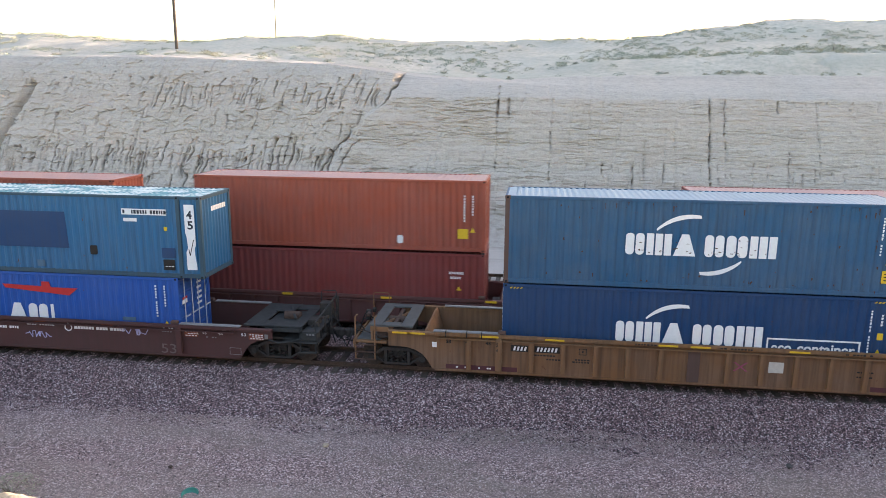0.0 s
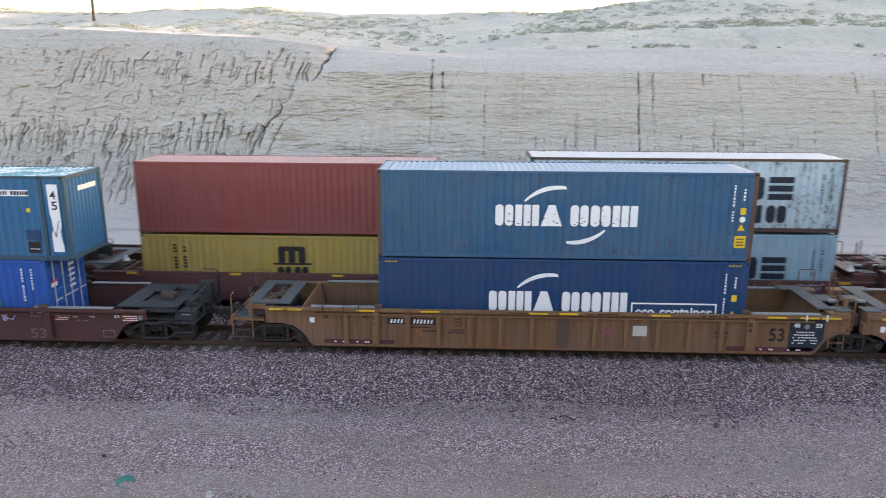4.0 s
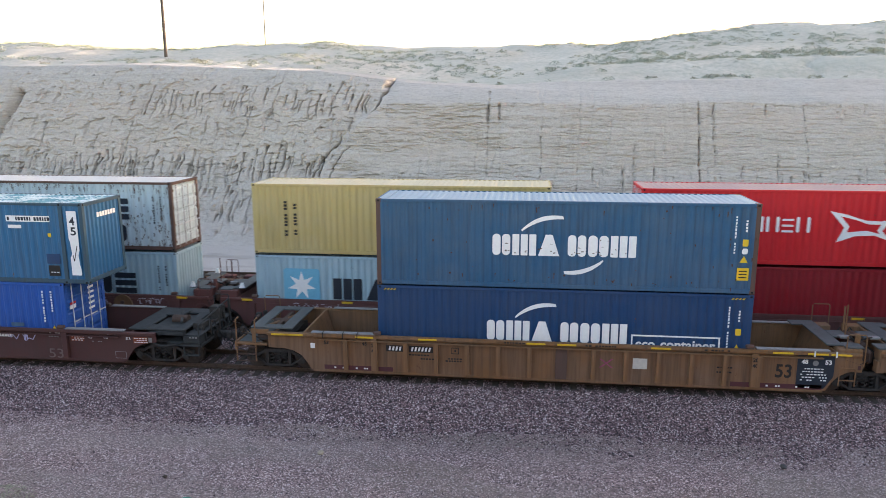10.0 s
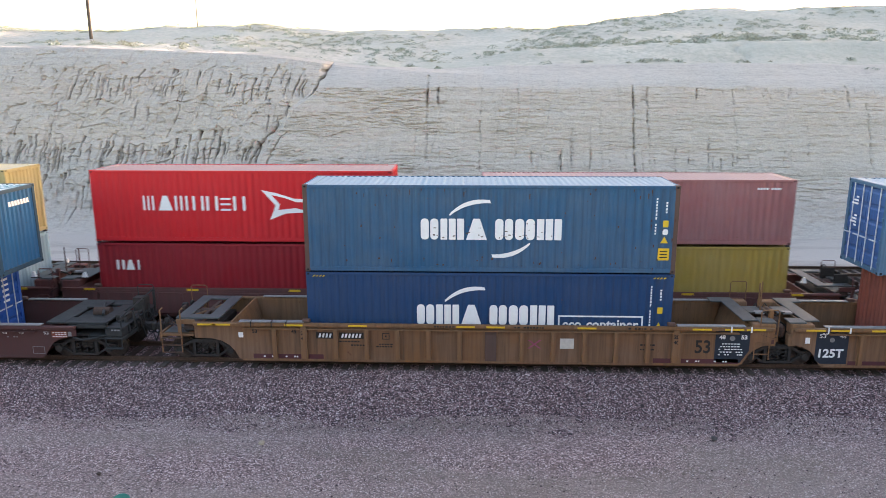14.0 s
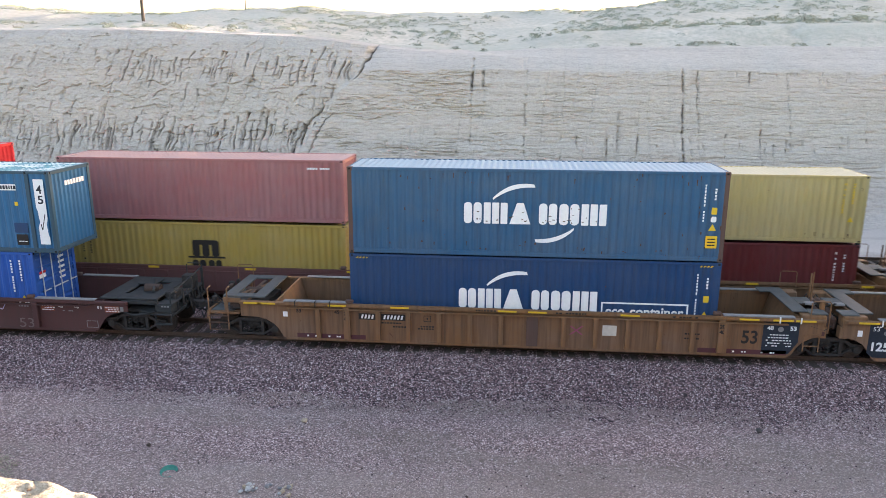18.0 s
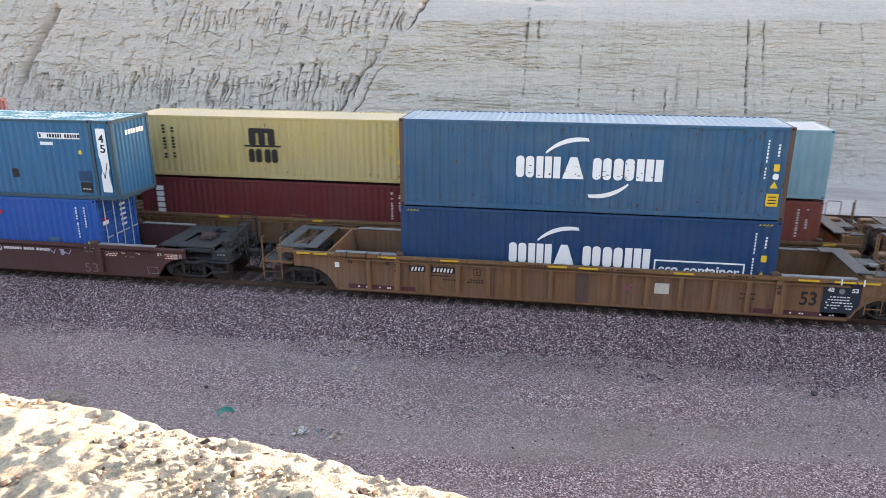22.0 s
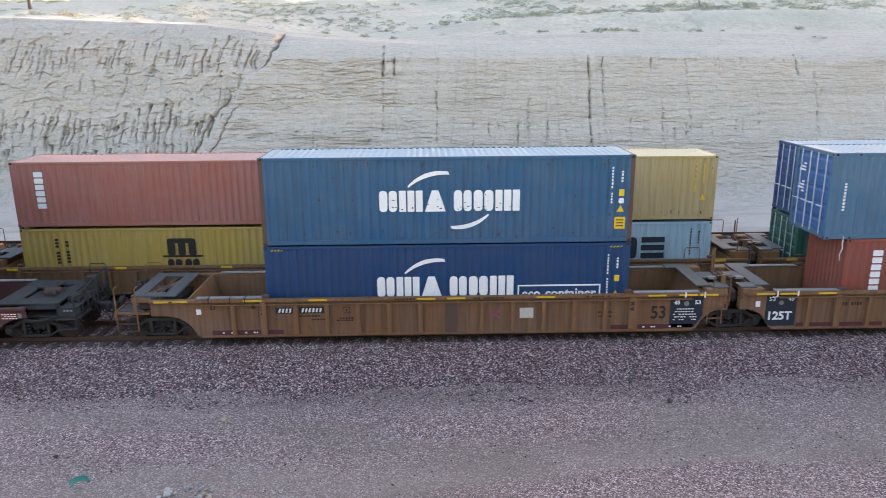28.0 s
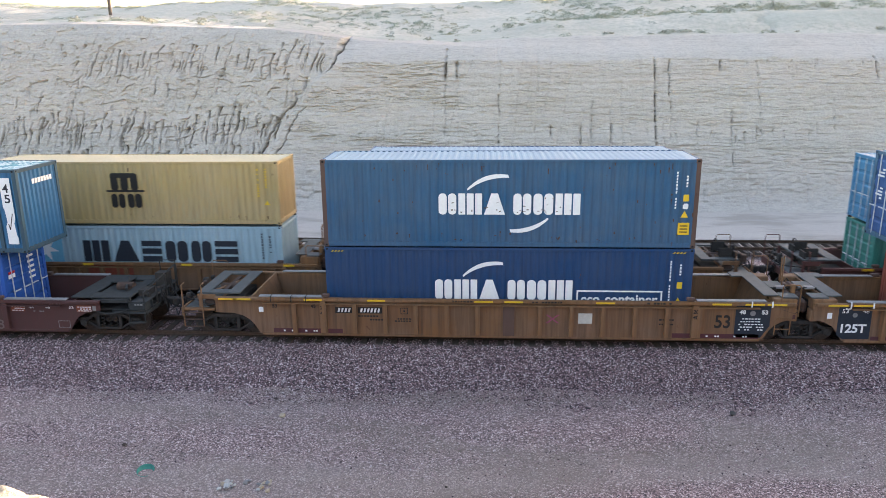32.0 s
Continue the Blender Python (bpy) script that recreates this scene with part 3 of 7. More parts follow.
    # cracks along the beds, broken into runs, each with a lip above it
    for q in range(15):
        zl = (9.9, 9.3, 8.75, 8.2, 7.95, 7.4, 6.9, 6.3, 5.75, 5.2, 4.6, 4.1, 3.3, 2.2, 1.2)[q]
        deep = rng.uniform(0.06, 0.15)
        run = smooth01((fbm(X / 0.7, X * 0 + zl * 3, 69) - 0.5) / 0.1)
        zc = Z - zl - 1.1 * (fbm(X / 1.3, X * 0 + zl * 5, 68) - 0.5)
        out += left * run * deep * (0.6 * np.exp(-((zc - 0.1) / 0.08) ** 2) - np.exp(-(zc / 0.05) ** 2))
    pock = smooth01((vnoise(X * 1.7, Z * 2.2, 73) - 0.80) / 0.1) * smooth01((vnoise(X * 5, Z * 6, 74) - 0.35) / 0.3)
    out -= left * 0.16 * pock
    # split blocks, each standing a little forward or back
    block = vnoise(np.floor(warp * 1.5 + 0.5 * vnoise(warp * 0 + 2, Z * 0.9, 82)) + 0.0, np.floor(Z * 1.1 + 1.2 * vnoise(warp * 0.6, Z * 0, 83)) + 0.0, 84)
    out += left * 0.14 * (block - 0.5)
    # broken dashes along the beds in the smoother part
    some = smooth01((fbm(X / 5.0, Z / 1.3, 70) - 0.40) / 0.16) * (0.35 + 0.65 * smooth01((9.0 - X) / 14)) + 0.15 + 0.3 * smooth01((4.0 - Z) / 2.0)
    dash = smooth01((vnoise(X * 1.5 + 3 * vnoise(X * 0, Z * 9, 85), Z * 10.0 + 0.3 * X, 71) - 0.63) / 0.12)
    nick = smooth01((vnoise(X * 3.4, Z * 13.0, 86) - 0.72) / 0.1)
    line = smooth01((vnoise(X * 0.45, Z * 9.0 + 0.12 * X, 87) - 0.74) / 0.1)
    out -= (1 - left) * some * (0.10 * dash + 0.08 * nick + 0.10 * line) * (0.35 + 0.65 * smooth01((kink - Z) / 0.3))
    rough = left * (0.22 * (fbm(X / 0.9, Z / 0.6, 64) - 0.5) + 0.17 * (fbm(X / 0.28, Z / 0.16, 65, 3) - 0.5))
    out += rough + (0.16 * (fbm(X / 0.6, Z / 0.3, 92) - 0.5)) * smooth01((3.6 - Z) / 1.5) + (1 - left) * (0.10 * (fbm(X / 1.3, Z / 0.22, 66) - 0.5) + 0.07 * (fbm(X / 0.4, Z / 0.1, 67, 2) - 0.5))
    high = smooth01((Z - 8.0) / 1.0)
    out -= left * (0.45 + (0.35 + 0.5 * high) * np.exp(-np.clip(edge - X, 0, None) / 1.3))
    out -= (0.25 + 0.9 * high) * np.exp(-np.abs((X - edge + 0.15) / 0.1) ** 1.5)
    out -= 0.45 * np.exp(-np.abs((X - edge + 0.75 + 0.3 * (fbm(Z / 0.8, Z * 0, 75) - 0.5)) / 0.07) ** 1.5) * smooth01((7.5 - Z) / 1.5)
    out -= 0.3 * np.exp(-np.abs((X - edge - 0.55 + 0.3 * (fbm(Z / 0.8, Z * 0, 88) - 0.5)) / 0.06) ** 1.5) * smooth01((6.4 - Z) / 1.0)
    gully = X + 42.4 - 0.36 * (Z - 5.1) - 0.5 * (fbm(Z / 1.5, Z * 0, 93) - 0.5)
    out -= 0.8 * np.exp(-np.abs(gully / 0.4) ** 1.5) * smooth01((Z - 3.0) / 2.0) * smooth01((10.4 - Z) / 0.6)
    # faint furrows and a few clear cracks in the smoother part
    fine = np.abs(vnoise(warp * 0.9, Z * 0.07, 53) - 0.5) * 2
    out -= (1 - left) * 0.09 * np.exp(-(fine / 0.05) ** 2) * smooth01((fbm(X / 8, Z / 8, 54) - 0.35) / 0.2)
    short = [(16.0 + 0.46 * k + rng.uniform(-0.25, 0.25), 8.9 - 1.3 * rng.random() ** 2 - 0.25, 9.1 + rng.uniform(-0.15, 0.05), 0.05, rng.uniform(0.15, 0.5)) for k in range(31)]
    short += [(-0.5 + 0.5 * k + rng.uniform(-0.25, 0.25), 8.9 - 0.7 * rng.random(), 9.1, 0.05, rng.uniform(0.15, 0.4)) for k in range(24)]
    short += [(4.5 + 0.75 * k + rng.uniform(-0.3, 0.3), rng.uniform(2.6, 3.6), rng.uniform(4.0, 5.0), 0.05, rng.uniform(0.2, 0.45)) for k in range(26)]
    clear = [(12.12, 1.0, 9.3, 0.062, 0.8), (12.15, 8.85, 9.35, 0.13, 0.7), (13.17, 3.5, 9.2, 0.052, 0.5), (13.2, 8.6, 9.2, 0.1, 0.4), (17.28, 1.5, 6.2, 0.05, 0.36), (19.2, 3.5, 9.05, 0.052, 0.33), (18.05, 6.4, 6.9, 0.12, 0.8),
             (-2.8, 7.4, 10.1, 0.085, 0.8), (-2.75, 3.4, 7.6, 0.06, 0.3), (-1.93, 7.4, 9.3, 0.085, 0.6), (-1.85, 3.6, 7.4, 0.05, 0.25), (1.1, 2.5, 9.2, 0.05, 0.35), (7.6, 3.4, 6.4, 0.05, 0.3), (6.9, 0.5, 5.0, 0.06, 0.3), (3.6, 2.0, 5.2, 0.05, 0.3), (24.2, 3.5, 6.5, 0.06, 0.3), (28.5, 3.0, 8.2, 0.06, 0.35), (27.35, 7.2, 9.3, 0.07, 0.6)]
    for cx, z0, z1, w, d in short + clear:
        cc = cx + 0.22 * (fbm(Z / 0.7, Z * 0 + cx, 55) - 0.5) + 0.01 * (Z - 5)
        near = np.abs(xs - cx) < 0.8
        xx, zz = X[:, near], Z[:, near]
        bead = (0.2 + 0.8 * smooth01((vnoise(zz * 4.5, zz * 0 + cx * 7, 56) - 0.3) / 0.35)) * (0.5 + 0.5 * smooth01((vnoise(zz * 9, xx * 9, 91) - 0.2) / 0.4))
        out[:, near] -= 0.8 * d * np.exp(-((xx - cc[:, near]) / w) ** 2) * smooth01((zz - z0) / 0.8) * smooth01((z1 - zz) / 0.25) * bead
    fade = np.clip((1 - V) / 0.12, 0, 1) * smooth01(V / 0.03)
    Y -= out * fade
    Y, Z = Y, Z - 0.12 * (1 - smooth01((1 - V) / 0.02))
    tagged(grid_object("cut_face", X, Y, Z, CLIFF), "steep pale sandstone cutting face furrowed by rain", "cutting", kind="structure")
    X, Y = np.meshgrid(np.concatenate([np.arange(-120, 10, 0.8), np.arange(10, 40, 0.25), np.arange(40, 232, 0.8)]), np.concatenate([np.arange(61.0, 70, 0.45), np.arange(70, 130, 0.9)]))
    tagged(grid_object("hillside", X, Y, hill_height(X, Y) - 0.14 * (Y < 61.3), HILL), "dry desert hillside dotted with low shrubs above the cutting", "hillside", kind="structure")


def near_bank():
    """The sunlit lip of stony soil at the camera's feet."""
    X, Y = np.meshgrid(np.concatenate([np.arange(-7, -3.7, 0.1), np.arange(-3.7, 1.3, 0.018), np.arange(1.3, 7.01, 0.1)]), np.concatenate([np.arange(-3, 2.4, 0.25), np.arange(2.4, 5.2, 0.018), np.arange(5.2, 11.8, 0.25)]))
    lip = LIP - 0.18 * X + 0.06 * (fbm(X / 0.7, X * 0, 61) - 0.5) + 0.05 * (fbm(X / 0.12, X * 0, 90) - 0.5)
    Z = np.where(Y < lip, 7.785 - 0.05 * smooth01((Y - lip + 0.35) / 0.35) ** 2, 7.735 - (Y - lip) * 1.12)
    Z += 0.04 * (fbm(X / 0.5, Y / 0.5, 62) - 0.5) + 0.03 * (fbm(X / 0.11, Y / 0.11, 63, 3) - 0.5) + 0.026 * (vnoise(X / 0.036, Y / 0.036, 89) - 0.5)
    Z = np.maximum(Z, -0.95)
    tagged(grid_object("near_bank", X, Y, Z, BANK), "sunlit bleached stony soil at the lip of the near bank", "bank", kind="structure")
    rng = random.Random(7)

    def height(x, y):
        lp = LIP - 0.18 * x
        return 7.775 - 0.05 * float(smooth01(np.array((y - lp + 0.35) / 0.35))) ** 2
    kinds = ((STONE_RED, "reddish angular stone on the sunlit bank", 14, 0.014, 0.032), (STONE_DARK, "dark brown stone on the sunlit bank", 26, 0.012, 0.03), (STONE_PALE, "pale angular stone on the sunlit bank", 80, 0.012, 0.032))
    for mat, label, n, lo, hi in kinds:
        for q in range(n):
            x = rng.uniform(-3.0, 0.6)
            y = LIP - 0.18 * x - (rng.uniform(0.0, 0.08) if q % 4 == 0 else rng.uniform(0.08, 1.3))
            r = lo + (hi - lo) * rng.random() ** 2
            ob = new("stone", rock_geo(r, rng).mesh("stone", mat))
            ob.location = (x, y, height(x, y) + r * 0.15)
            tagged(ob, label, "stone", "stones on the near bank")
    for mat, label, n in ((BANK, "fine pale pebbles strewn over the sunlit bank", 4600), (STONE_RED, "fine reddish pebbles strewn over the sunlit bank", 350), (STONE_DARK, "fine dark pebbles strewn over the sunlit bank", 450)):
        g = Geo()
        for _ in range(n):
            x = rng.uniform(-3.4, 0.9)
            y = LIP - 0.18 * x - 0.02 - 1.45 * rng.random()
            stone_geo(g, (x, y, height(x, y) + 0.004), 0.005 + 0.013 * rng.random() ** 2, rng)
        tagged(new("pebbles", g.mesh("pebbles", mat)), label, "pebbles", kind="stuff")


def loose_ballast():
    """Stones of the ballast shoulder that stand out, and others strewn on the road."""
    rng = random.Random(3)
    shades = [(plain("ballast_stone_dark", (0.06, 0.04, 0.045), 0.9, vary=0.4), 0.33), (plain("ballast_stone_mauve", (0.29, 0.19, 0.195), 0.9, vary=0.4), 0.45), (plain("ballast_stone_light", (0.56, 0.47, 0.46), 0.9, vary=0.3), 0.22)]
    for mat, share in shades:
        g = Geo()
        for _ in range(int(30000 * share)):
            x = rng.uniform(-24, 21)
            foot = 22.5 + 0.02 * x
            y = foot - 0.9 + (25.9 - foot) * rng.random() ** 0.75 if rng.random() < 0.82 else foot - 5.5 * rng.random() ** 2
            t = max(0.0, min(1.0, (y - foot + 0.2) / (24.9 - foot))) * 0.92
            z = max(-0.84 + 0.62 * t * t * (3 - 2 * t), -0.8)
            stone_geo(g, (x, y, z + 0.012), rng.uniform(0.015, 0.03), rng)
        tagged(new("ballast_stones", g.mesh("ballast_stones", mat)), "loose crushed ballast stones on the shoulder", "ballast stones", kind="stuff")


def track(y, z, seen_from, seen_to, label):
    """Two rails on timber ties."""
    tr = thing("railway_track", label, "track", "railway tracks", at=pose(0, y, z))
    prof = [(-0.075, -0.17), (0.075, -0.17), (0.075, -0.155), (0.012, -0.14), (0.010, -0.045), (0.036, -0.03), (0.036, -0.004), (0.03, 0.0), (-0.03, 0.0), (-0.036, -0.004), (-0.036, -0.03), (-0.010, -0.045), (-0.012, -0.14), (-0.075, -0.155)]
    for s in (-1, 1):
        g = Geo()
        n = len(prof)
        pts = [(x, s * 0.753 + a, b) for x in (-80, 80) for a, b in prof]
        g.poly(pts, [tuple(range(n)), tuple(range(n, 2 * n))[::-1]] + [(i, (i + 1) % n, n + (i + 1) % n, n + i) for i in range(n)])
        part("rail", g, RAILTOP, tr)
    tie = Geo().box(-0.115, 0.115, -1.3, 1.3, -0.35, -0.165, 0.015).mesh("tie", TIE)
    x = seen_from
    while x < seen_to:
        ob = part("tie", tie, TIE, tr)
        ob.location = (x + random.uniform(-0.02, 0.02), random.uniform(-0.04, 0.04), 0)
        x += 0.53
    return tr


# ---- containers ----
def corrugated(length, pitch, depth):
    """Profile of a pressed steel wall along its length: place and setback."""
    n = max(3, round(length / pitch))
    p = length / n
    pts = []
    for i in range(n):
        a = -length / 2 + i * p
        pts += [(a, 0.0), (a + 0.26 * p, 0.0), (a + 0.5 * p, depth), (a + 0.76 * p, depth)]
    pts.append((length / 2, 0.0))
    return pts


LIB = {}


def shared(key, make):
    if key not in LIB:
        LIB[key] = make()
    return LIB[key]


def container(name, mat, length=12.192, height=2.896, at=None, label="", door="left", frame_mat=None, group="containers", door_mat=None, roof_mat=None, post_mat=None):
    """A steel freight container; origin at the middle of its base, near side towards -y."""
    c = thing(name, label, "container", group, at=at)
    L, H, W = length / 2, height, 1.219
    fm = frame_mat or mat
    rm = roof_mat or mat
    key = (length, height)

    def side():
        g = Geo()
        pr = corrugated(length - 0.30, 0.276, 0.036)
        n = len(pr)
        pts = [(x, -W + 0.012 + d, z) for z in (0.155, H - 0.085) for x, d in pr]
        return g.poly(pts, [(i, i + 1, n + i + 1, n + i) for i in range(n - 1)])
    for s, nm in ((1, "side_wall"), (-1, "side_wall")):
        o = part(nm, shared((key, "side", mat.name), lambda: side().mesh("side_wall", mat)), mat, c)
        if s < 0:
            o.rotation_euler = (0, 0, math.pi)

    def roof():
        g = Geo()
        pr = corrugated(length - 0.36, 0.209, 0.02)
        prof = [(x, H - 0.012 - d) for x, d in pr]
        g.sweep_y(prof, -W + 0.07, W - 0.07)
        for s in (-1, 1):
            g.box(s * L - s * 0.19 - 0.14, s * L - s * 0.19 + 0.14, -W + 0.1, W - 0.1, H - 0.03, H - 0.008)
        return g
    part("roof", shared((key, "roof", rm.name), lambda: roof().mesh("roof", rm)), rm, c)
    for s in (-1, 1):
        part("top_rail", Geo().box(-L + 0.15, L - 0.15, s * (W - 0.035) - 0.035, s * (W - 0.035) + 0.035, H - 0.1, H - 0.004, 0.008), fm, c)
        part("bottom_rail", Geo().box(-L + 0.15, L - 0.15, s * (W - 0.03) - 0.03, s * (W - 0.03) + 0.03, 0.015, 0.17, 0.01), fm, c)
        part("end_sill", Geo().box(s * (L - 0.05) - 0.05, s * (L - 0.05) + 0.05, -W + 0.15, W - 0.15, 0.01, 0.17, 0.01), fm, c)
        part("end_header", Geo().box(s * (L - 0.045) - 0.04, s * (L - 0.045) + 0.04, -W + 0.15, W - 0.15, H - 0.13, H - 0.006, 0.01), fm, c)
    part("floor", Geo().box(-L + 0.1, L - 0.1, -W + 0.06, W - 0.06, 0.05, 0.15), TRUCK, c)
    posts = [L - 0.08] if length < 13 else [L - 0.08, 6.016]
    cm = post_mat or fm
    cast = shared(("casting", cm.name), lambda: casting_mesh(cm))
    for px in posts:
        for sx in (-1, 1):
            for sy in (-1, 1):
                part("corner_post" if px > 6.2 or length < 13 else "lifting_post", Geo().box(sx * px - 0.075, sx * px + 0.075, sy * (W - 0.08) - 0.075, sy * (W - 0.08) + 0.078, 0.1, H - 0.1, 0.012), cm, c)
                for z in (0.059, H - 0.059):
                    o = part("corner_casting", cast, cm, c)
                    o.location = (sx * (px - 0.009), sy * (W - 0.081), z)
    for s in (-1, 1):
        is_door = door == ("left" if s < 0 else "right")
        if is_door:
            dm = door_mat or mat
            for h in (-1, 1):
                z0, z1 = 0.19, H - 0.14
                y0, y1 = (-W + 0.165, -0.012) if h < 0 else (0.012, W - 0.165)
                prof = []
                for q in range(5):
                    a = z0 + (z1 - z0) * q / 5
                    d = (z1 - z0) / 5
                    prof += [(0.018, a), (0.018, a + 0.6 * d), (-0.02, a + 0.72 * d), (-0.02, a + 0.88 * d)]
                prof += [(0.018, z1), (-0.04, z1), (-0.04, z0)]
                n = len(prof)
                pts = [(s * x, y, z) for y in (y0, y1) for x, z in prof]
                g = Geo().poly(pts, [tuple(range(n)), tuple(range(n, 2 * n))] + [(q, (q + 1) % n, n + (q + 1) % n, n + q) for q in range(n)])
                leaf = part("door", g, dm, c)
                leaf.location = (s * (L - 0.045), 0, 0)
                for yy in (y0 + 0.26, y1 - 0.22) if h < 0 else (y0 + 0.22, y1 - 0.26):
                    part("lock_rod", Geo().tube([(s * 0.045, yy, 0.1), (s * 0.045, yy, H - 0.1)], 0.021, 8), ROD, leaf, "galvanised lock rod")
                    part("handle", Geo().box(s * 0.04 - 0.012, s * 0.04 + 0.03, yy - 0.03, yy + 0.36, 1.02, 1.06, 0.005), ROD, leaf)
                for i in range(4):
                    zz = 0.35 + (H - 0.7) * i / 3
                    yy = y0 - 0.02 if h < 0 else y1 + 0.02
                    part("hinge", Geo().box(s * 0.03 - 0.02, s * 0.03 + 0.02, yy - 0.05, yy + 0.05, zz - 0.05, zz + 0.05, 0.006), fm, leaf)
        else:
            def endwall():
                g = Geo()
                pr = corrugated(2 * W - 0.30, 0.245, 0.045)
                n = len(pr)
                pts = [(L - 0.03 - d, y, z) for z in (0.155, H - 0.125) for y, d in pr]
                return g.poly(pts, [(i, i + 1, n + i + 1, n + i) for i in range(n - 1)])
            o = part("end_wall", shared((key, "end", mat.name), lambda: endwall().mesh("end_wall", mat)), mat, c)
            if s < 0:
                o.rotation_euler = (0, 0, math.pi)
    return c


def casting_mesh(mat):
    g = Geo().box(-0.092, 0.092, -0.084, 0.084, -0.061, 0.061, 0.012)
    nf = len(g.f)
    # flat dark plates paint the shade inside the casting's holes; nothing is cut
    for s in (-1, 1):
        g.box(-0.035, 0.035, s * 0.085 - 0.002, s * 0.085 + 0.002, -0.03, 0.03, 0.0)
        g.box(s * 0.093 - 0.002, s * 0.093 + 0.002, -0.03, 0.03, -0.03, 0.03, 0.0)
    me = g.mesh("corner_casting", mat)
    me.materials.append(HOLE_SHADE)
    for i, p in enumerate(me.polygons):
        if len(p.vertices) == 4 and abs(max(me.vertices[v].co.z for v in p.vertices)) <= 0.031:
            p.material_index = 1
    return me


def twist_locks(c, gap, length=12.192):
    """Locking cones between this box and the one below."""
    me = shared(("lock", gap), lambda: Geo().box(-0.07, 0.07, -0.06, 0.06, -gap - 0.012, 0.004, 0.015).mesh("twist_lock", TRUCK))
    for sx in (-1, 1):
        for sy in (-1, 1):
            part("twist_lock", me, TRUCK, c).location = (sx * 6.01, sy * 1.14, 0)


FACE = -1.2215       # just proud of the pressed side wall


def decal(name, outline, mat, parent, y=FACE, label=""):
    """A flat painted shape on the near side."""
    return part(name, Geo().slab(outline, y, y + 0.012), mat, parent, label)


def rounded(x0, x1, z0, z1, r=0.03):
    r = min(r, (x1 - x0) / 2.2, (z1 - z0) / 2.2)
    pts = []
    for cx, cz, a0 in ((x1 - r, z1 - r, 0), (x0 + r, z1 - r, 90), (x0 + r, z0 + r, 180), (x1 - r, z0 + r, 270)):
        for k in range(4):
            a = radians(a0 + 30 * k)
            pts.append((cx + r * math.cos(a), cz + r * math.sin(a)))
    return pts


def block_row(name, marks, x, z0, z1, gap, mat, parent, y=FACE, fill=1.0):
    """A row of plain solid shapes in the place of a painted trade name: o split lozenge, a wedge, m upright bars, e level bars, b block; a negative width is a space."""
    for mk in marks:
        kind, w = mk if isinstance(mk, tuple) else ("b", mk)
        if w < 0:
            x -= w
            continue
        h = z1 - z0
        if kind == "o":
            for a, b in ((0, 0.46 * fill), (1 - 0.46 * fill, 1)):
                decal(name, rounded(x + a * w, x + b * w, z0, z1, 0.2 * w), mat, parent, y)
        elif kind == "a":
            decal(name, [(x, z0), (x + w, z0), (x + 0.66 * w, z1), (x + 0.34 * w, z1)], mat, parent, y)
        elif kind == "m":
            for k in range(3):
                decal(name, rounded(x + 0.355 * k * w, x + (0.355 * k + 0.29 * fill) * w, z0, z1, 0.02), mat, parent, y)
        elif kind == "e":
            for k in range(3):
                decal(name, rounded(x, x + w, z0 + 0.37 * k * h, z0 + (0.37 * k + 0.26 * fill) * h, 0.02), mat, parent, y)
        elif kind == "i":
            decal(name, rounded(x + 0.3 * w, x + 0.7 * w, z0, z1, 0.02), mat, parent, y)
        else:
            decal(name, rounded(x, x + w, z0, z1, 0.09 * (z1 - z0)), mat, parent, y)
        x += w + gap
    return x


def scrawl(parent, x0, x1, z0, z1, mat, seed, y):
    """Looping strokes of spray paint."""
    rng = random.Random(seed)
    g = Geo()
    x, z, w = x0, (z0 + z1) / 2, 0.028
    k = 0
    while x < x1:
        nx, nz = x + rng.uniform(-0.05, 0.17), rng.choice((rng.uniform(z0, z0 + 0.3 * (z1 - z0)), rng.uniform(z1 - 0.3 * (z1 - z0), z1)))
        d = Vector((nx - x, nz - z))
        n = Vector((-d.y, d.x)).normalized() * w / 2
        yy = y - 0.0006 * (k % 9)
        g.slab([(x + n.x, z + n.y), (x - n.x, z - n.y), (nx - n.x, nz - n.y), (nx + n.x, nz + n.y)], yy, yy + 0.01)
        x, z = nx, nz
        k += 1
    part("scribble", g, mat, parent, "sprayed scrawl")


def bars_down(x, z1, z0, w, mat, parent, seed, name="marking", y=FACE, end=None):
    """A column of small bars in the place of vertical numbers."""
    rng = random.Random(seed)
    z = z1
    while z > z0:
        h = rng.uniform(0.05, 0.09)
        if rng.random() < 0.85:
            decal(name, [(x - w / 2, z - h), (x + w / 2 * rng.uniform(0.5, 1), z - h), (x + w / 2, z), (x - w / 2, z)], mat, parent, y)
        z -= h + 0.035


def bars_along(x0, x1, z, h, mat, parent, seed, name="marking", y=FACE, w=(0.05, 0.09), gap=0.03):
    rng = random.Random(seed)
    x = x0
    while x < x1:
        k = rng.uniform(*w)
        if rng.random() < 0.88:
            decal(name, [(x, z), (x + k, z), (x + k, z + h), (x, z + h)], mat, parent, y)
        x += k + gap


def triangle(x, z, s, parent, y=FACE):
    decal("warning_sign", [(x - s, z - 0.8 * s), (x + s, z - 0.8 * s), (x, z + s)], LOGO_YELLOW, parent, y, "yellow warning triangle")


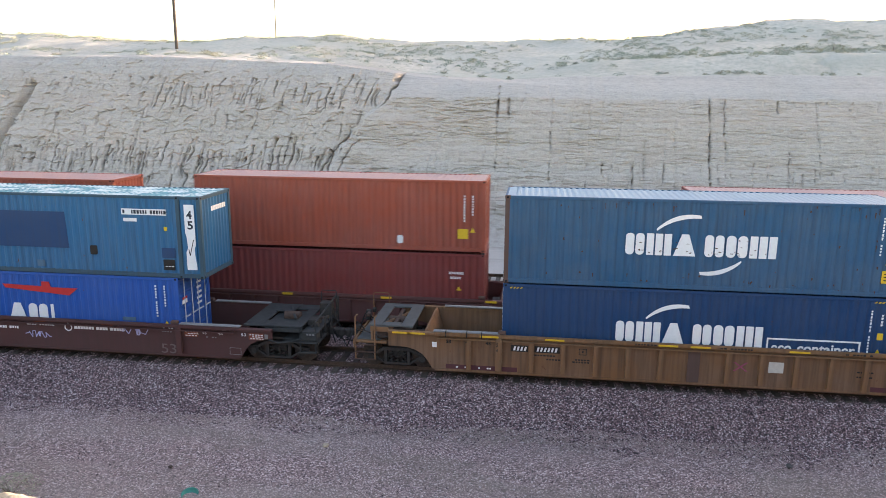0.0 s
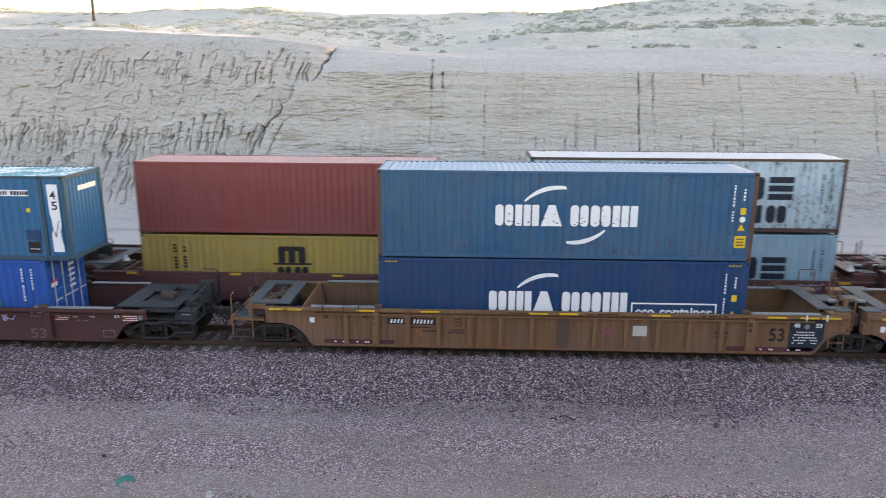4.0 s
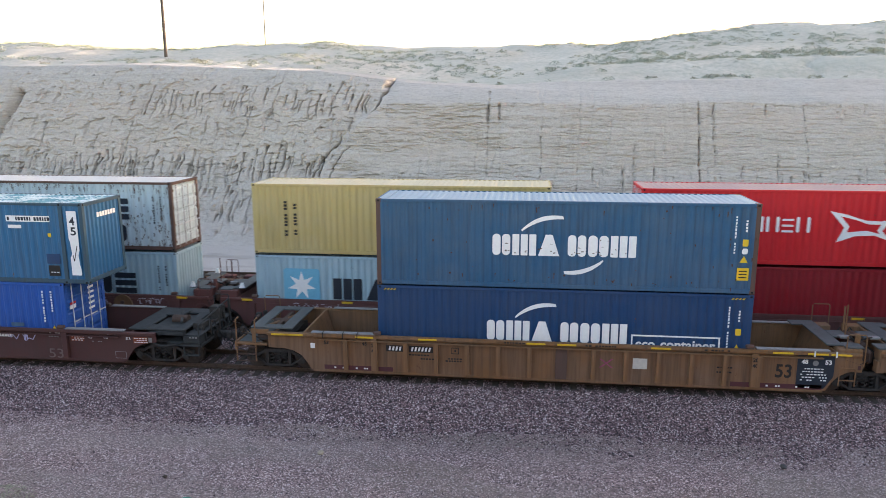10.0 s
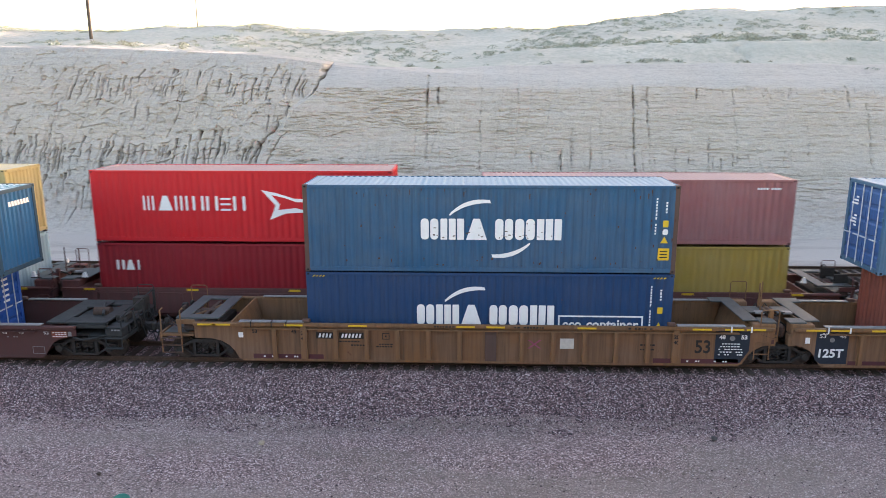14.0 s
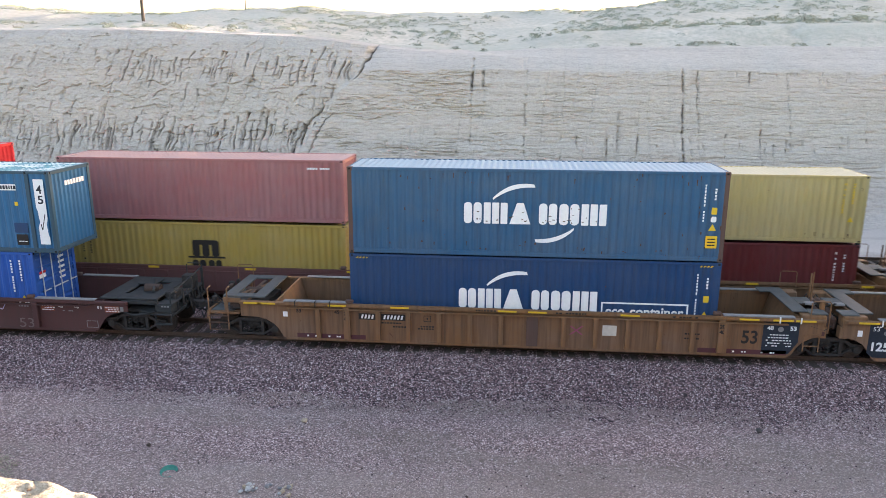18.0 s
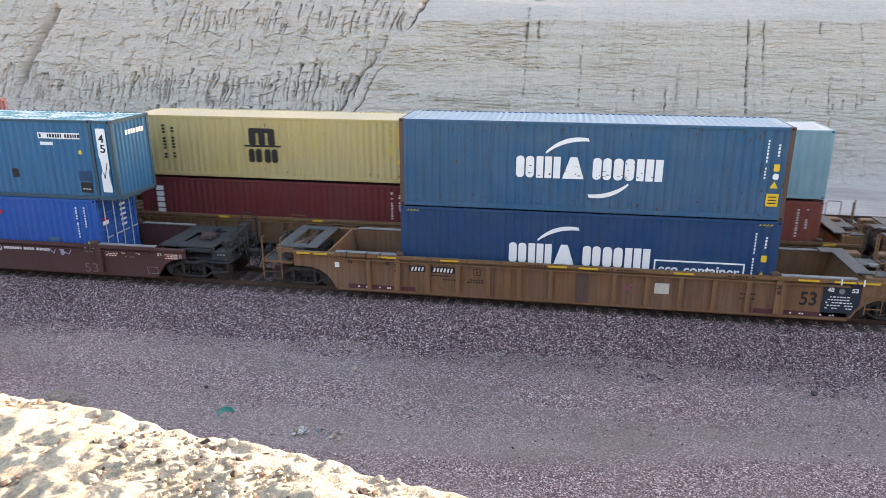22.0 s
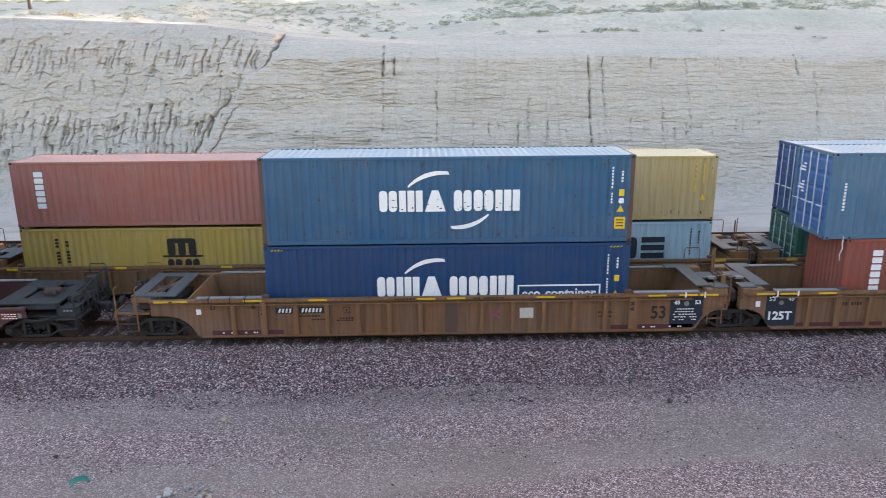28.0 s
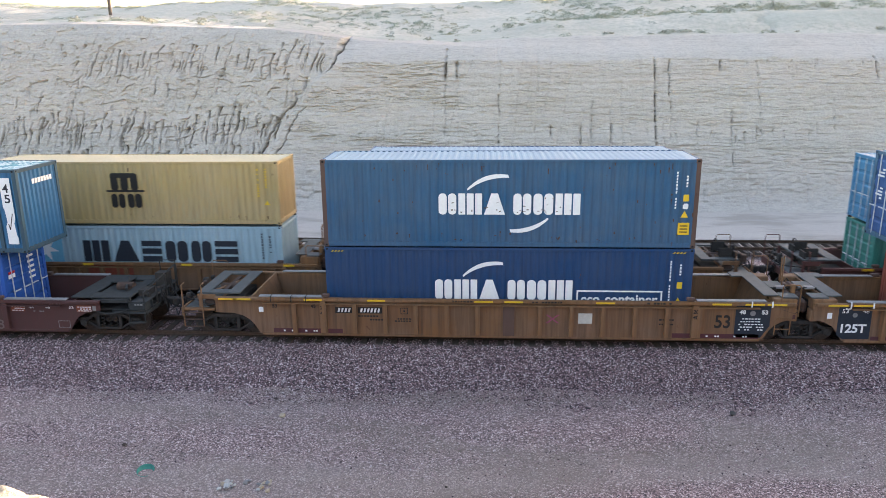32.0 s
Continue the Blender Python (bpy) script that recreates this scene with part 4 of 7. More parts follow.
def crescent(x0, z0, x1, z1, sag, thick, parent, mat, y=FACE, name="swoosh"):
    """A thin curved sweep between two points."""
    up, dn = [], []
    d = Vector((x1 - x0, z1 - z0))
    n = Vector((-d.y, d.x)).normalized()
    for k in range(13):
        t = k / 12
        p = Vector((x0, z0)) + d * t + n * sag * 4 * t * (1 - t)
        w = thick * (0.12 + 0.88 * math.sin(math.pi * (0.15 + 0.85 * t) * 0.75))
        up.append((p + n * w / 2)[:])
        dn.append((p - n * w / 2)[:])
    decal(name, up + dn[::-1], mat, parent, y)


def star(x, z, r, parent, mat, y, points=7):
    o = []
    for k in range(points * 2):
        a = math.pi / 2 + k * math.pi / points
        rr = r if k % 2 == 0 else r * 0.42
        o.append((x + rr * math.cos(a), z + rr * math.sin(a)))
    decal("star", o, mat, parent, y)


def words(text, size, mat, parent, x, z, y=FACE, name="lettering", width=None, bold=0.0, turn=None):
    """Readable words in the built-in font, flat on the near side."""
    cu = bpy.data.curves.new(name, 'FONT')
    cu.body, cu.size, cu.extrude, cu.offset = text, size, 0.003, bold
    tmp = bpy.data.objects.new("tmp", cu)
    scene.collection.objects.link(tmp)
    bpy.context.view_layer.update()
    me = bpy.data.meshes.new_from_object(tmp.evaluated_get(bpy.context.evaluated_depsgraph_get()))
    bpy.data.objects.remove(tmp)
    bpy.data.curves.remove(cu)
    me.materials.clear()
    me.materials.append(mat)
    co = np.zeros(len(me.vertices) * 3, np.float32)
    me.vertices.foreach_get("co", co)
    co = co.reshape(-1, 3)
    co[:, :2] -= co[:, :2].min(0)
    if width:
        co[:, 0] *= width / co[:, 0].max()
    out = np.stack([co[:, 0], -co[:, 2], co[:, 1]], -1)
    me.vertices.foreach_set("co", out.ravel())
    ob = part(name, me, mat, parent)
    ob.location = (x, y, z)
    return ob


CMA_BLUE = paint("weathered_mid_blue", (0.012, 0.100, 0.205), 0.75, 0.5, 0.5, 0.6)
CMA_NAVY = paint("deep_blue", (0.005, 0.052, 0.145), 0.4, 0.45, 0.4, 0.4)
TEAL = paint("faded_teal_blue", (0.014, 0.145, 0.295), 0.35, 0.5, 0.7, 0.6)
COBALT = paint("bright_cobalt_blue", (0.010, 0.10, 0.40), 0.25, 0.45, 0.2, 0.3)
ORANGE = paint("orange_red", (0.36, 0.075, 0.04), 0.4, 0.5, 0.3, 0.5)
FADED_MAROON = paint("faded_maroon", (0.235, 0.045, 0.04), 0.35, 0.5, 0.15, 0.4)
MAROON = paint("maroon", (0.15, 0.022, 0.022), 0.35, 0.5, 0.15, 0.3)
DARKRED = paint("dark_red", (0.27, 0.056, 0.048), 0.4, 0.5, 0.15, 0.35)
OLIVE = paint("mustard_yellow", (0.42, 0.295, 0.065), 0.35, 0.5, 0.15, 0.4)
YELLOW = paint("pale_yellow", (0.53, 0.405, 0.155), 0.4, 0.5, 0.4, 0.4)
TAN = paint("pale_tan_yellow", (0.49, 0.355, 0.15), 0.45, 0.5, 0.4, 0.5)
ICE = paint("pale_ice_blue", (0.31, 0.49, 0.57), 0.5, 0.5, 0.55, 0.45)
ICE_PALE = paint("bleached_ice_blue", (0.49, 0.62, 0.66), 0.6, 0.55, 1.15, 0.6)
RED = paint("bright_red", (0.66, 0.016, 0.022), 0.1, 0.5, 0.1, 0.2)
CRIMSON = paint("dark_crimson", (0.30, 0.013, 0.022), 0.15, 0.5, 0.1, 0.25)
PINK = paint("faded_pinkish_red", (0.37, 0.135, 0.13), 0.6, 0.55, 0.2, 0.4)
BRICK = paint("brick_red", (0.28, 0.07, 0.045), 0.4, 0.5, 0.25, 0.35)
FADED_BRICK = paint("faded_brick_red", (0.37, 0.125, 0.092), 0.55, 0.5, 0.25, 0.4)
SEA_BLUE = paint("royal_blue", (0.016, 0.060, 0.175), 0.35, 0.45, 0.2, 0.3)
GREEN = paint("bottle_green", (0.022, 0.115, 0.088), 0.35, 0.5, 0.2, 0.35)
SEAFOAM = paint("sea_green", (0.03, 0.24, 0.20), 0.4, 0.5, 0.2, 0.35)
SKYBLUE = paint("sky_blue", (0.04, 0.24, 0.42), 0.4, 0.5, 0.2, 0.35)
STEEL_BLUE = paint("greyed_blue", (0.05, 0.15, 0.25), 0.8, 0.55, 0.6, 0.55)
RUST_FRAME = paint("rusty_brown_frame", (0.11, 0.06, 0.045), 0.5, 0.7, 0.9, 0.5)
# roof colours, paler than the walls below them
DULL_BLUE_ROOF = paint("pale_blue_roof", (0.24, 0.36, 0.44), 0.8, 0.6, 0.5, 0.2)
PINK_ROOF = paint("pale_pink_roof", (0.42, 0.25, 0.23), 0.7, 0.6, 0.3, 0.2)
PALE_ROOF = paint("pale_grey_roof", (0.52, 0.54, 0.53), 0.7, 0.6, 0.5, 0.2)
CREAM_ROOF = paint("pale_cream_roof", (0.55, 0.48, 0.30), 0.7, 0.6, 0.3, 0.2)

FRONT_Y, REAR_Y = 26.219, 31.419      # track centres; containers' near sides at 25.0 and 30.2
REAR_Z = -0.15
FRONT, REAR = [], []                  # what moves with each train: thing and its place when still
STD, HIGH = 2.591, 2.896
SEAT = 0.358


def on_front(ob, x, z):
    FRONT.append((ob, x, FRONT_Y, z))
    return ob


def on_rear(ob, u, z):
    REAR.append((ob, u, REAR_Y, REAR_Z + z))
    return ob


def blue_line_marks(c, low):
    """White painted name blocks and two sweeps, side markings at one end."""
    x = -6.096
    k = -0.15 if low else 0.0
    block_row("name_block", [("o", 0.58), ("m", 0.77), ("a", 0.68), -0.2, ("o", 0.58), ("o", 0.64), ("m", 0.80)], x + 3.86 + k, 1.1, 1.80, 0.068, LOGO_WHITE, c)
    crescent(x + 4.80 + k, 1.92, x + 6.13 + k, 2.36, 0.16, 0.14, c, LOGO_WHITE)
    crescent(x + 7.43 + k, 0.98, x + 6.20 + k, 0.56, 0.14, 0.14, c, LOGO_WHITE)
    bars_down(x + 11.47, 2.5, 1.3 if not low else 0.6, 0.05, LOGO_WHITE, c, 1)
    bars_down(x + 11.79, 2.5, 2.0, 0.06, LOGO_WHITE, c, 2)
    decal("marking", rounded(x + 11.70, x + 11.87, 1.55, 1.77, 0.02), LOGO_YELLOW, c)
    triangle(x + 11.77, 1.12, 0.12, c)
    if not low:
        rng = random.Random(6)
        for k in range(34):
            a, z = rng.uniform(x + 3.7, x + 8.2), 1.22 + rng.gauss(0, 0.035) + (0.0 if k < 22 else rng.uniform(0, 0.4))
            w, h = rng.uniform(0.02, 0.11), rng.uniform(0.012, 0.03)
            decal("rust_spot", [(a, z), (a + w, z + rng.uniform(-0.01, 0.01)), (a + w * 0.9, z + h), (a + 0.2 * w, z + h * 1.2)], RUST_SPOT, c, FACE - 0.004)
        for k in range(28):
            a, z = rng.uniform(x + 0.3, x + 11.9), rng.choice((rng.uniform(0.2, 0.5), rng.uniform(0.2, 2.6), rng.uniform(0.2, 2.6)))
            w, h = rng.uniform(0.015, 0.07), rng.uniform(0.015, 0.09)
            decal("rust_spot", [(a, z), (a + w, z + rng.uniform(-0.01, 0.02)), (a + w * 0.8, z + h), (a + 0.1 * w, z + h * 0.8)], RUST_SPOT, c)
        decal("marking", rounded(x + 11.70, x + 11.87, 1.3, 1.48, 0.05), LOGO_WHITE, c)
        decal("placard", rounded(x + 11.59, x + 11.95, 0.45, 0.85, 0.02), LOGO_YELLOW, c, label="square yellow notice")
        for k in range(3):
            decal("marking", [(x + 11.65, 0.53 + 0.1 * k), (x + 11.89, 0.53 + 0.1 * k), (x + 11.89, 0.565 + 0.1 * k), (x + 11.65, 0.565 + 0.1 * k)], LOGO_BLACK, c, FACE - 0.004)
    else:
        z0, z1, x0, x1 = 0.83, 1.46, x + 8.44, x + 11.25
        for a in ((x0, x1, z1 - 0.05, z1), (x0, x1, z0, z0 + 0.05), (x0, x0 + 0.05, z0 + 0.055, z1 - 0.055), (x1 - 0.05, x1, z0 + 0.055, z1 - 0.055)):
            decal("marking", [(a[0], a[2]), (a[1], a[2]), (a[1], a[3]), (a[0], a[3])], LOGO_WHITE, c)
        words("eco", 0.46, LOGO_WHITE, c, x0 + 0.15, z0 + 0.16, width=0.62, bold=0.012)
        words("container", 0.46, LOGO_WHITE, c, x0 + 0.94, z0 + 0.16, width=x1 - x0 - 1.08, bold=0.012)
    for x0 in (x + 0.22, x + 11.5) if low else ():
        for k in range(4):
            a = x0 + 0.11 * k
            decal("hazard_stripe", [(a, 2.74), (a + 0.05, 2.74), (a + 0.10, 2.79), (a + 0.05, 2.79)], LOGO_YELLOW, c)


def yellow_line_marks(c, x, z):
    """Black letter-like blocks in two short rows."""
    for a in (0.0, 0.42, 0.84):
        decal("name_block", rounded(x + a, x + a + 0.3, z + 0.5, z + 1.18, 0.08), LOGO_BLACK, c)
    decal("name_block", rounded(x, x + 1.1, z + 1.0, z + 1.2, 0.09), LOGO_BLACK, c, FACE - 0.004)
    decal("name_block", rounded(x - 0.22, x + 1.4, z + 0.42, z + 0.5, 0.03), LOGO_BLACK, c)
    block_row("name_block", [("o", 0.58), ("o", 0.58)], x - 0.05, z - 0.24, z + 0.34, 0.12, LOGO_BLACK, c)


def star_line_marks(c, dark, rows=1, z=1.05, shift=0.0, wide=1.0):
    x = -6.096
    base = 0.62 if rows == 2 else z
    decal("logo_panel", rounded(x + 1.2, x + 2.75, base - 0.15, base + 1.3, 0.12), LOGO_SKY, c, label="sky-blue square with a white star")
    star(x + 1.97, base + 0.58, 0.62, c, LOGO_WHITE, FACE - 0.004)
    w = [("m", 1.12), ("a", 1.08), ("e", 0.84), ("o", 0.94), ("o", 0.84), ("e", 0.96)]
    if rows == 2:
        block_row("name_block", w, x + 3.65, 1.30, 2.2, 0.16, dark, c)
        block_row("name_block", [("o", 0.72), ("e", 0.68), ("a", 0.9), ("e", 0.62), ("a", 0.92), ("m", 0.82), ("o", 0.78)], x + 3.65, 0.38, 1.08, 0.16, dark, c)
    else:
        block_row("name_block", [(k, a * wide) for k, a in w], x + 3.65 + shift, z + 0.02, z + 0.92, 0.17 * wide, dark, c)


def side_marks(c, seed, mat, right=True, length=12.192, tri=True):
    x = length / 2 - 0.85 if right else -length / 2 + 0.75
    bars_down(x, 2.3, 1.2, 0.06, mat, c, seed)
    bars_down(x + 0.33, 2.3, 1.5, 0.06, mat, c, seed + 1)
    if tri:
        triangle(x + 0.33, 0.9, 0.11, c)


def downward_name(c, x, z, mat, n=6):
    for k in range(n):
        decal("name_block", rounded(x, x + 0.34, z - 0.2 - 0.25 * k, z - 0.25 * k, 0.03), mat, c)


def front_boxes():
    c = container("shipping_container", CMA_NAVY, at=None, label="deep blue steel container with white marks, under another", frame_mat=CMA_NAVY, group="containers on the near train")
    blue_line_marks(c, True)
    on_front(c, 0.996, SEAT - 0.015)
    c = container("shipping_container", CMA_BLUE, label="weathered mid-blue container with white marks and rusty corner posts", frame_mat=CMA_BLUE, group="containers on the near train", roof_mat=DULL_BLUE_ROOF, post_mat=RUST_FRAME)
    blue_line_marks(c, False)
    rust_streaks(c, 83, 30)
    twist_locks(c, 0.03)
    on_front(c, 0.996, SEAT + HIGH + 0.015)
    # behind: bright blue lower box under a longer teal one
    c = container("shipping_container", COBALT, height=STD, label="cobalt-blue container with red and white logo, under another", door="right", frame_mat=COBALT, group="containers on the near train")
    side_marks(c, 11, LOGO_WHITE)
    block_row("name_block", [("a", 0.8), ("o", 0.75), ("i", 0.3)], -0.6, 0.62, 1.42, 0.04, LOGO_WHITE, c)
    decal("logo", [(-0.6, 1.98), (1.9, 1.78), (2.25, 2.05), (1.2, 2.06), (1.15, 2.26), (0.85, 2.26), (0.85, 2.08), (-0.7, 2.12)], LOGO_RED, c, label="red wing-like logo")
    decal("patch", rounded(3.9, 4.4, 0.95, 1.08, 0.02), STEEL_BLUE, c)
    part("marking", Geo().box(6.088, 6.10, -0.95, -0.62, 1.72, 1.8), LOGO_RED, c)
    part("marking", Geo().box(6.088, 6.10, -0.98, -0.62, 1.56, 1.7), LOGO_WHITE, c)
    for k in range(5):
        part("marking", Geo().box(6.088, 6.10, 0.15, 0.5, 2.05 - 0.2 * k, 2.13 - 0.2 * k), LOGO_WHITE, c)
    on_front(c, -22.61, SEAT)
    c = container("long_shipping_container", TEAL, 13.716, HIGH, label="faded teal-blue long container overhanging the box below", door="left", frame_mat=paint("teal_frame", (0.028, 0.085, 0.125), 0.5, 0.6, 0.8, 0.6), group="containers on the near train", roof_mat=peeling_roof())
    L = 6.858
    decal("patch", [(-2.6, 0.95), (1.85, 0.95), (1.78, 2.25), (-2.6, 2.25)], CMA_NAVY, c, label="dark blue painted-over patch")
    decal("marking_strip", rounded(3.95, 5.6, 2.22, 2.43, 0.01), LOGO_WHITE, c)
    bars_along(4.0, 5.55, 2.26, 0.13, LOGO_DARK, c, 5, y=FACE - 0.004)
    decal("marking_strip", rounded(4.0, 4.5, 1.98, 2.1, 0.01), LOGO_WHITE, c)
    decal("marking", rounded(5.48, 5.6, 1.68, 1.82, 0.02), LOGO_YELLOW, c)
    decal("patch", rounded(5.35, 5.85, 0.72, 1.08, 0.02), CMA_NAVY, c)
    decal("patch", rounded(5.38, 5.8, 0.28, 0.66, 0.02), LOGO_BLACK, c)
    bars_along(5.45, 5.75, 0.40, 0.03, LOGO_WHITE, c, 15, y=FACE - 0.004)
    decal("patch", rounded(2.65, 2.92, 0.75, 1.08, 0.05), LOGO_BLACK, c)
    decal("patch", rounded(0.55, 0.85, 0.25, 0.48, 0.02), STEEL_BLUE, c)
    decal("marking_strip", rounded(L - 0.6, L - 0.24, 0.32, 2.62, 0.02), LOGO_WHITE, c, label="tall white strip with size numbers")
    words("4", 0.4, LOGO_DARK, c, L - 0.52, 2.12, FACE - 0.004, width=0.2, bold=0.008)
    words("5", 0.4, LOGO_DARK, c, L - 0.5, 1.76, FACE - 0.004, width=0.2, bold=0.008)
    scrawl(c, L - 0.5, L - 0.34, 0.55, 1.55, LOGO_BLACK, 25, FACE - 0.004)
    decal("torn_edge", [(L - 0.62, 0.9), (L - 0.53, 1.1), (L - 0.56, 1.5), (L - 0.62, 1.7)], TEAL, c, FACE - 0.005)
    decal("torn_edge", [(L - 0.22, 0.5), (L - 0.22, 1.25), (L - 0.29, 1.05), (L - 0.27, 0.7)], TEAL, c, FACE - 0.005)
    for k in range(7):
        o = part("marking", Geo().box(L - 0.028, L - 0.016, -0.35 + 0.17 * k, -0.22 + 0.17 * k, 2.28, 2.45), LOGO_WHITE, c)
    on_front(c, -22.36, SEAT + STD)
    # ahead: brick-red lower box under a longer greyed-blue one, doors towards us
    c = container("shipping_container", BRICK, label="brick-red container with white blocks running down its side", door="right", frame_mat=BRICK, group="containers on the near train")
    downward_name(c, -5.15, 2.5, LOGO_WHITE)
    on_front(c, 20.5, SEAT)
    c = container("long_shipping_container", STEEL_BLUE, 13.716, HIGH, label="greyed-blue long container with royal-blue doors, overhanging", door="left", frame_mat=STEEL_BLUE, group="containers on the near train", door_mat=paint("royal_blue_door", (0.03, 0.115, 0.31), 0.4, 0.45, 0.3, 0.4), roof_mat=DULL_BLUE_ROOF)
    bars_down(-6.35, 1.9, 0.9, 0.08, LOGO_WHITE, c, 31)
    for k in range(7):
        part("marking", Geo().box(-6.925, -6.915, 0.35, 0.5 + 0.12 * (k % 3), 2.3 - 0.11 * k - 0.3 * (k > 2), 2.36 - 0.11 * k - 0.3 * (k > 2)), LOGO_WHITE, c)
    part("rope", Geo().tube([(-6.2, -1.24, 0.1), (-6.24, -1.25, -0.15), (-6.2, -1.25, -0.3), (-6.27, -1.24, -0.5), (-6.25, -1.25, -0.72)], 0.014, 6), LOGO_WHITE, c, "frayed white rope end")
    on_front(c, 20.45, SEAT + HIGH)


def rust_streaks(c, seed, n, H=2.896, right=True):
    """Rust runs under the top rail, along the bottom rail and towards one end."""
    rng = random.Random(seed)
    g = Geo()
    for k in range(n):
        q = rng.random()
        x = rng.uniform(-6.0, 6.0) if q < 0.6 else (6.0 - 2.6 * rng.random() ** 1.6) * (1 if right else -1)
        z = H - 0.1 - 0.25 * rng.random() ** 2 if q < 0.3 else (0.2 + 0.3 * rng.random() ** 2 if q < 0.6 else rng.uniform(0.3, H - 0.2))
        w, h = rng.uniform(0.012, 0.05), rng.uniform(0.03, 0.22)
        y = FACE - 0.002 - 0.0004 * (k % 6)
        run = [(x, z), (x + w, z - 0.01), (x + w * rng.uniform(0.3, 0.8), z - h), (x + 0.2 * w, z - h * 0.8)]
        if n > 300:
            g.slab(run, y, y + 0.012)
        else:
            decal("rust_streak", run, RUST_SPOT, c, y)
    if n > 300:
        tagged(part("rust_streaks", g, RUST_SPOT, c), "orange-brown rust runs on the bleached paint", kind="stuff")


def rear_boxes():
    """The passing train, box by box along it."""
    def put(u, low, high):
        z = SEAT - 0.09
        for (nm, mat, h, label, door, roof, deco) in (low, high):
            c = container(nm, mat, height=h, label=label, door=door, frame_mat=RUST_FRAME if mat is ICE_PALE else mat, group="containers on the passing train", roof_mat=roof)
            if deco:
                deco(c)
            if z > 1:
                twist_locks(c, 0.09)
            on_rear(c, u + 6.096, z)
            z += h + 0.09
    n = "shipping_container"
    put(-29.75, (n, FADED_MAROON, STD, "faded maroon container, lower of a stack on the passing train", "left", FADED_MAROON, None),
        (n, ORANGE, HIGH, "orange-red container with a pale pink roof", "left", PINK_ROOF, None))

    def d_orange(c):
        side_marks(c, 41, LOGO_WHITE)
        decal("placard", rounded(4.98, 5.4, 0.55, 0.95, 0.02), LOGO_YELLOW, c)
        decal("patch", rounded(2.5, 2.75, 0.28, 0.62, 0.08), LOGO_WHITE, c)
    put(-13.9, (n, FADED_MAROON, HIGH, "faded maroon container with small white markings, lower of a stack", "left", FADED_MAROON, lambda c: (bars_along(4.65, 5.2, 2.05, 0.1, LOGO_WHITE, c, 42), bars_along(4.7, 5.1, 1.85, 0.1, LOGO_WHITE, c, 43), triangle(5.05, 1.45, 0.1, c))),
        (n, ORANGE, HIGH, "orange-red container with white numbers, upper of a stack", "left", PINK_ROOF, d_orange))

    def black_columns(c, n=11):
        for q, x in enumerate((-4.75, -4.35)):
            for k in range(n - q):
                z = 2.1 - 0.135 * k - 0.1 * q
                if (k + q) % 5 != 3:
                    decal("marking", [(x, z), (x + 0.13, z), (x + 0.13, z + 0.09), (x, z + 0.09)], LOGO_BLACK, c)

    def d_olive(c, x=-0.4):
        yellow_line_marks(c, x, 0.95)
        black_columns(c)
    put(6.2, (n, OLIVE, STD, "mustard-yellow container with black blocky marks, under another", "left", OLIVE, d_olive),
        (n, DARKRED, HIGH, "plain dark red container, upper of a stack", "left", PINK_ROOF, None))
    put(22.08, (n, ICE, HIGH, "pale ice-blue container with star panel and dark blocks", "left", ICE, lambda c: (star_line_marks(c, LOGO_DARK), side_marks(c, 45, LOGO_DARK))),
        (n, ICE_PALE, HIGH, "bleached rust-stained ice-blue container with a star panel", "right", PALE_ROOF, lambda c: (star_line_marks(c, LOGO_DARK, 2), side_marks(c, 46, LOGO_DARK, tri=False), rust_streaks(c, 81, 330))))

    def d_msc(c, x=-0.55):
        yellow_line_marks(c, x - 0.05, 0.93)
        rust_streaks(c, 82, 10, 2.5)
        black_columns(c)
        side_marks(c, 48, LOGO_YELLOW, True)
    put(37.75, (n, ICE, HIGH, "pale ice-blue container with star panel and dark blocks", "left", ICE, lambda c: (star_line_marks(c, LOGO_DARK, shift=-0.33, wide=1.09), side_marks(c, 49, LOGO_DARK))),
        (n, YELLOW, HIGH, "pale yellow container with black blocky marks, upper of a stack", "left", CREAM_ROOF, d_msc))

    def d_ham(c):
        x = -6.096
        block_row("name_block", [("m", 0.52), ("a", 0.58), ("m", 0.62), ("o", 0.46), ("o", 0.48), ("e", 0.42), ("o", 0.5)], x + 2.1, 1.28, 1.88, 0.1, LOGO_WHITE, c, fill=0.5)
        decal("logo", [(x + 6.95, 2.12), (x + 7.55, 2.0), (x + 8.25, 1.78), (x + 8.8, 1.76), (x + 9.15, 1.84), (x + 8.85, 1.4), (x + 9.2, 1.0), (x + 8.6, 1.22), (x + 7.9, 1.18), (x + 7.25, 0.92), (x + 7.5, 1.5)], LOGO_WHITE, c, label="white bird-like logo")
        decal("logo", [(x + 7.35, 1.93), (x + 7.9, 1.8), (x + 8.35, 1.64), (x + 8.8, 1.64), (x + 8.68, 1.42), (x + 8.78, 1.28), (x + 8.3, 1.4), (x + 7.6, 1.32), (x + 7.68, 1.55)], RED, c, FACE - 0.004)
        block_row("name_block", [("o", 0.46), ("o", 0.52), ("o", 0.5)], x + 9.6, 1.28, 1.84, 0.12, LOGO_WHITE, c, fill=0.5)
        side_marks(c, 51, LOGO_WHITE)
    put(53.4, (n, CRIMSON, HIGH, "dark crimson container with a small white name, lower of a stack", "left", CRIMSON, lambda c: block_row("name_block", [("o", 0.34), ("a", 0.36), ("i", 0.2)], -5.35, 1.78, 2.2, 0.06, LOGO_WHITE, c, fill=0.7)),
        (n, RED, HIGH, "bright red container with a white bird-like logo", "left", PINK_ROOF, d_ham))
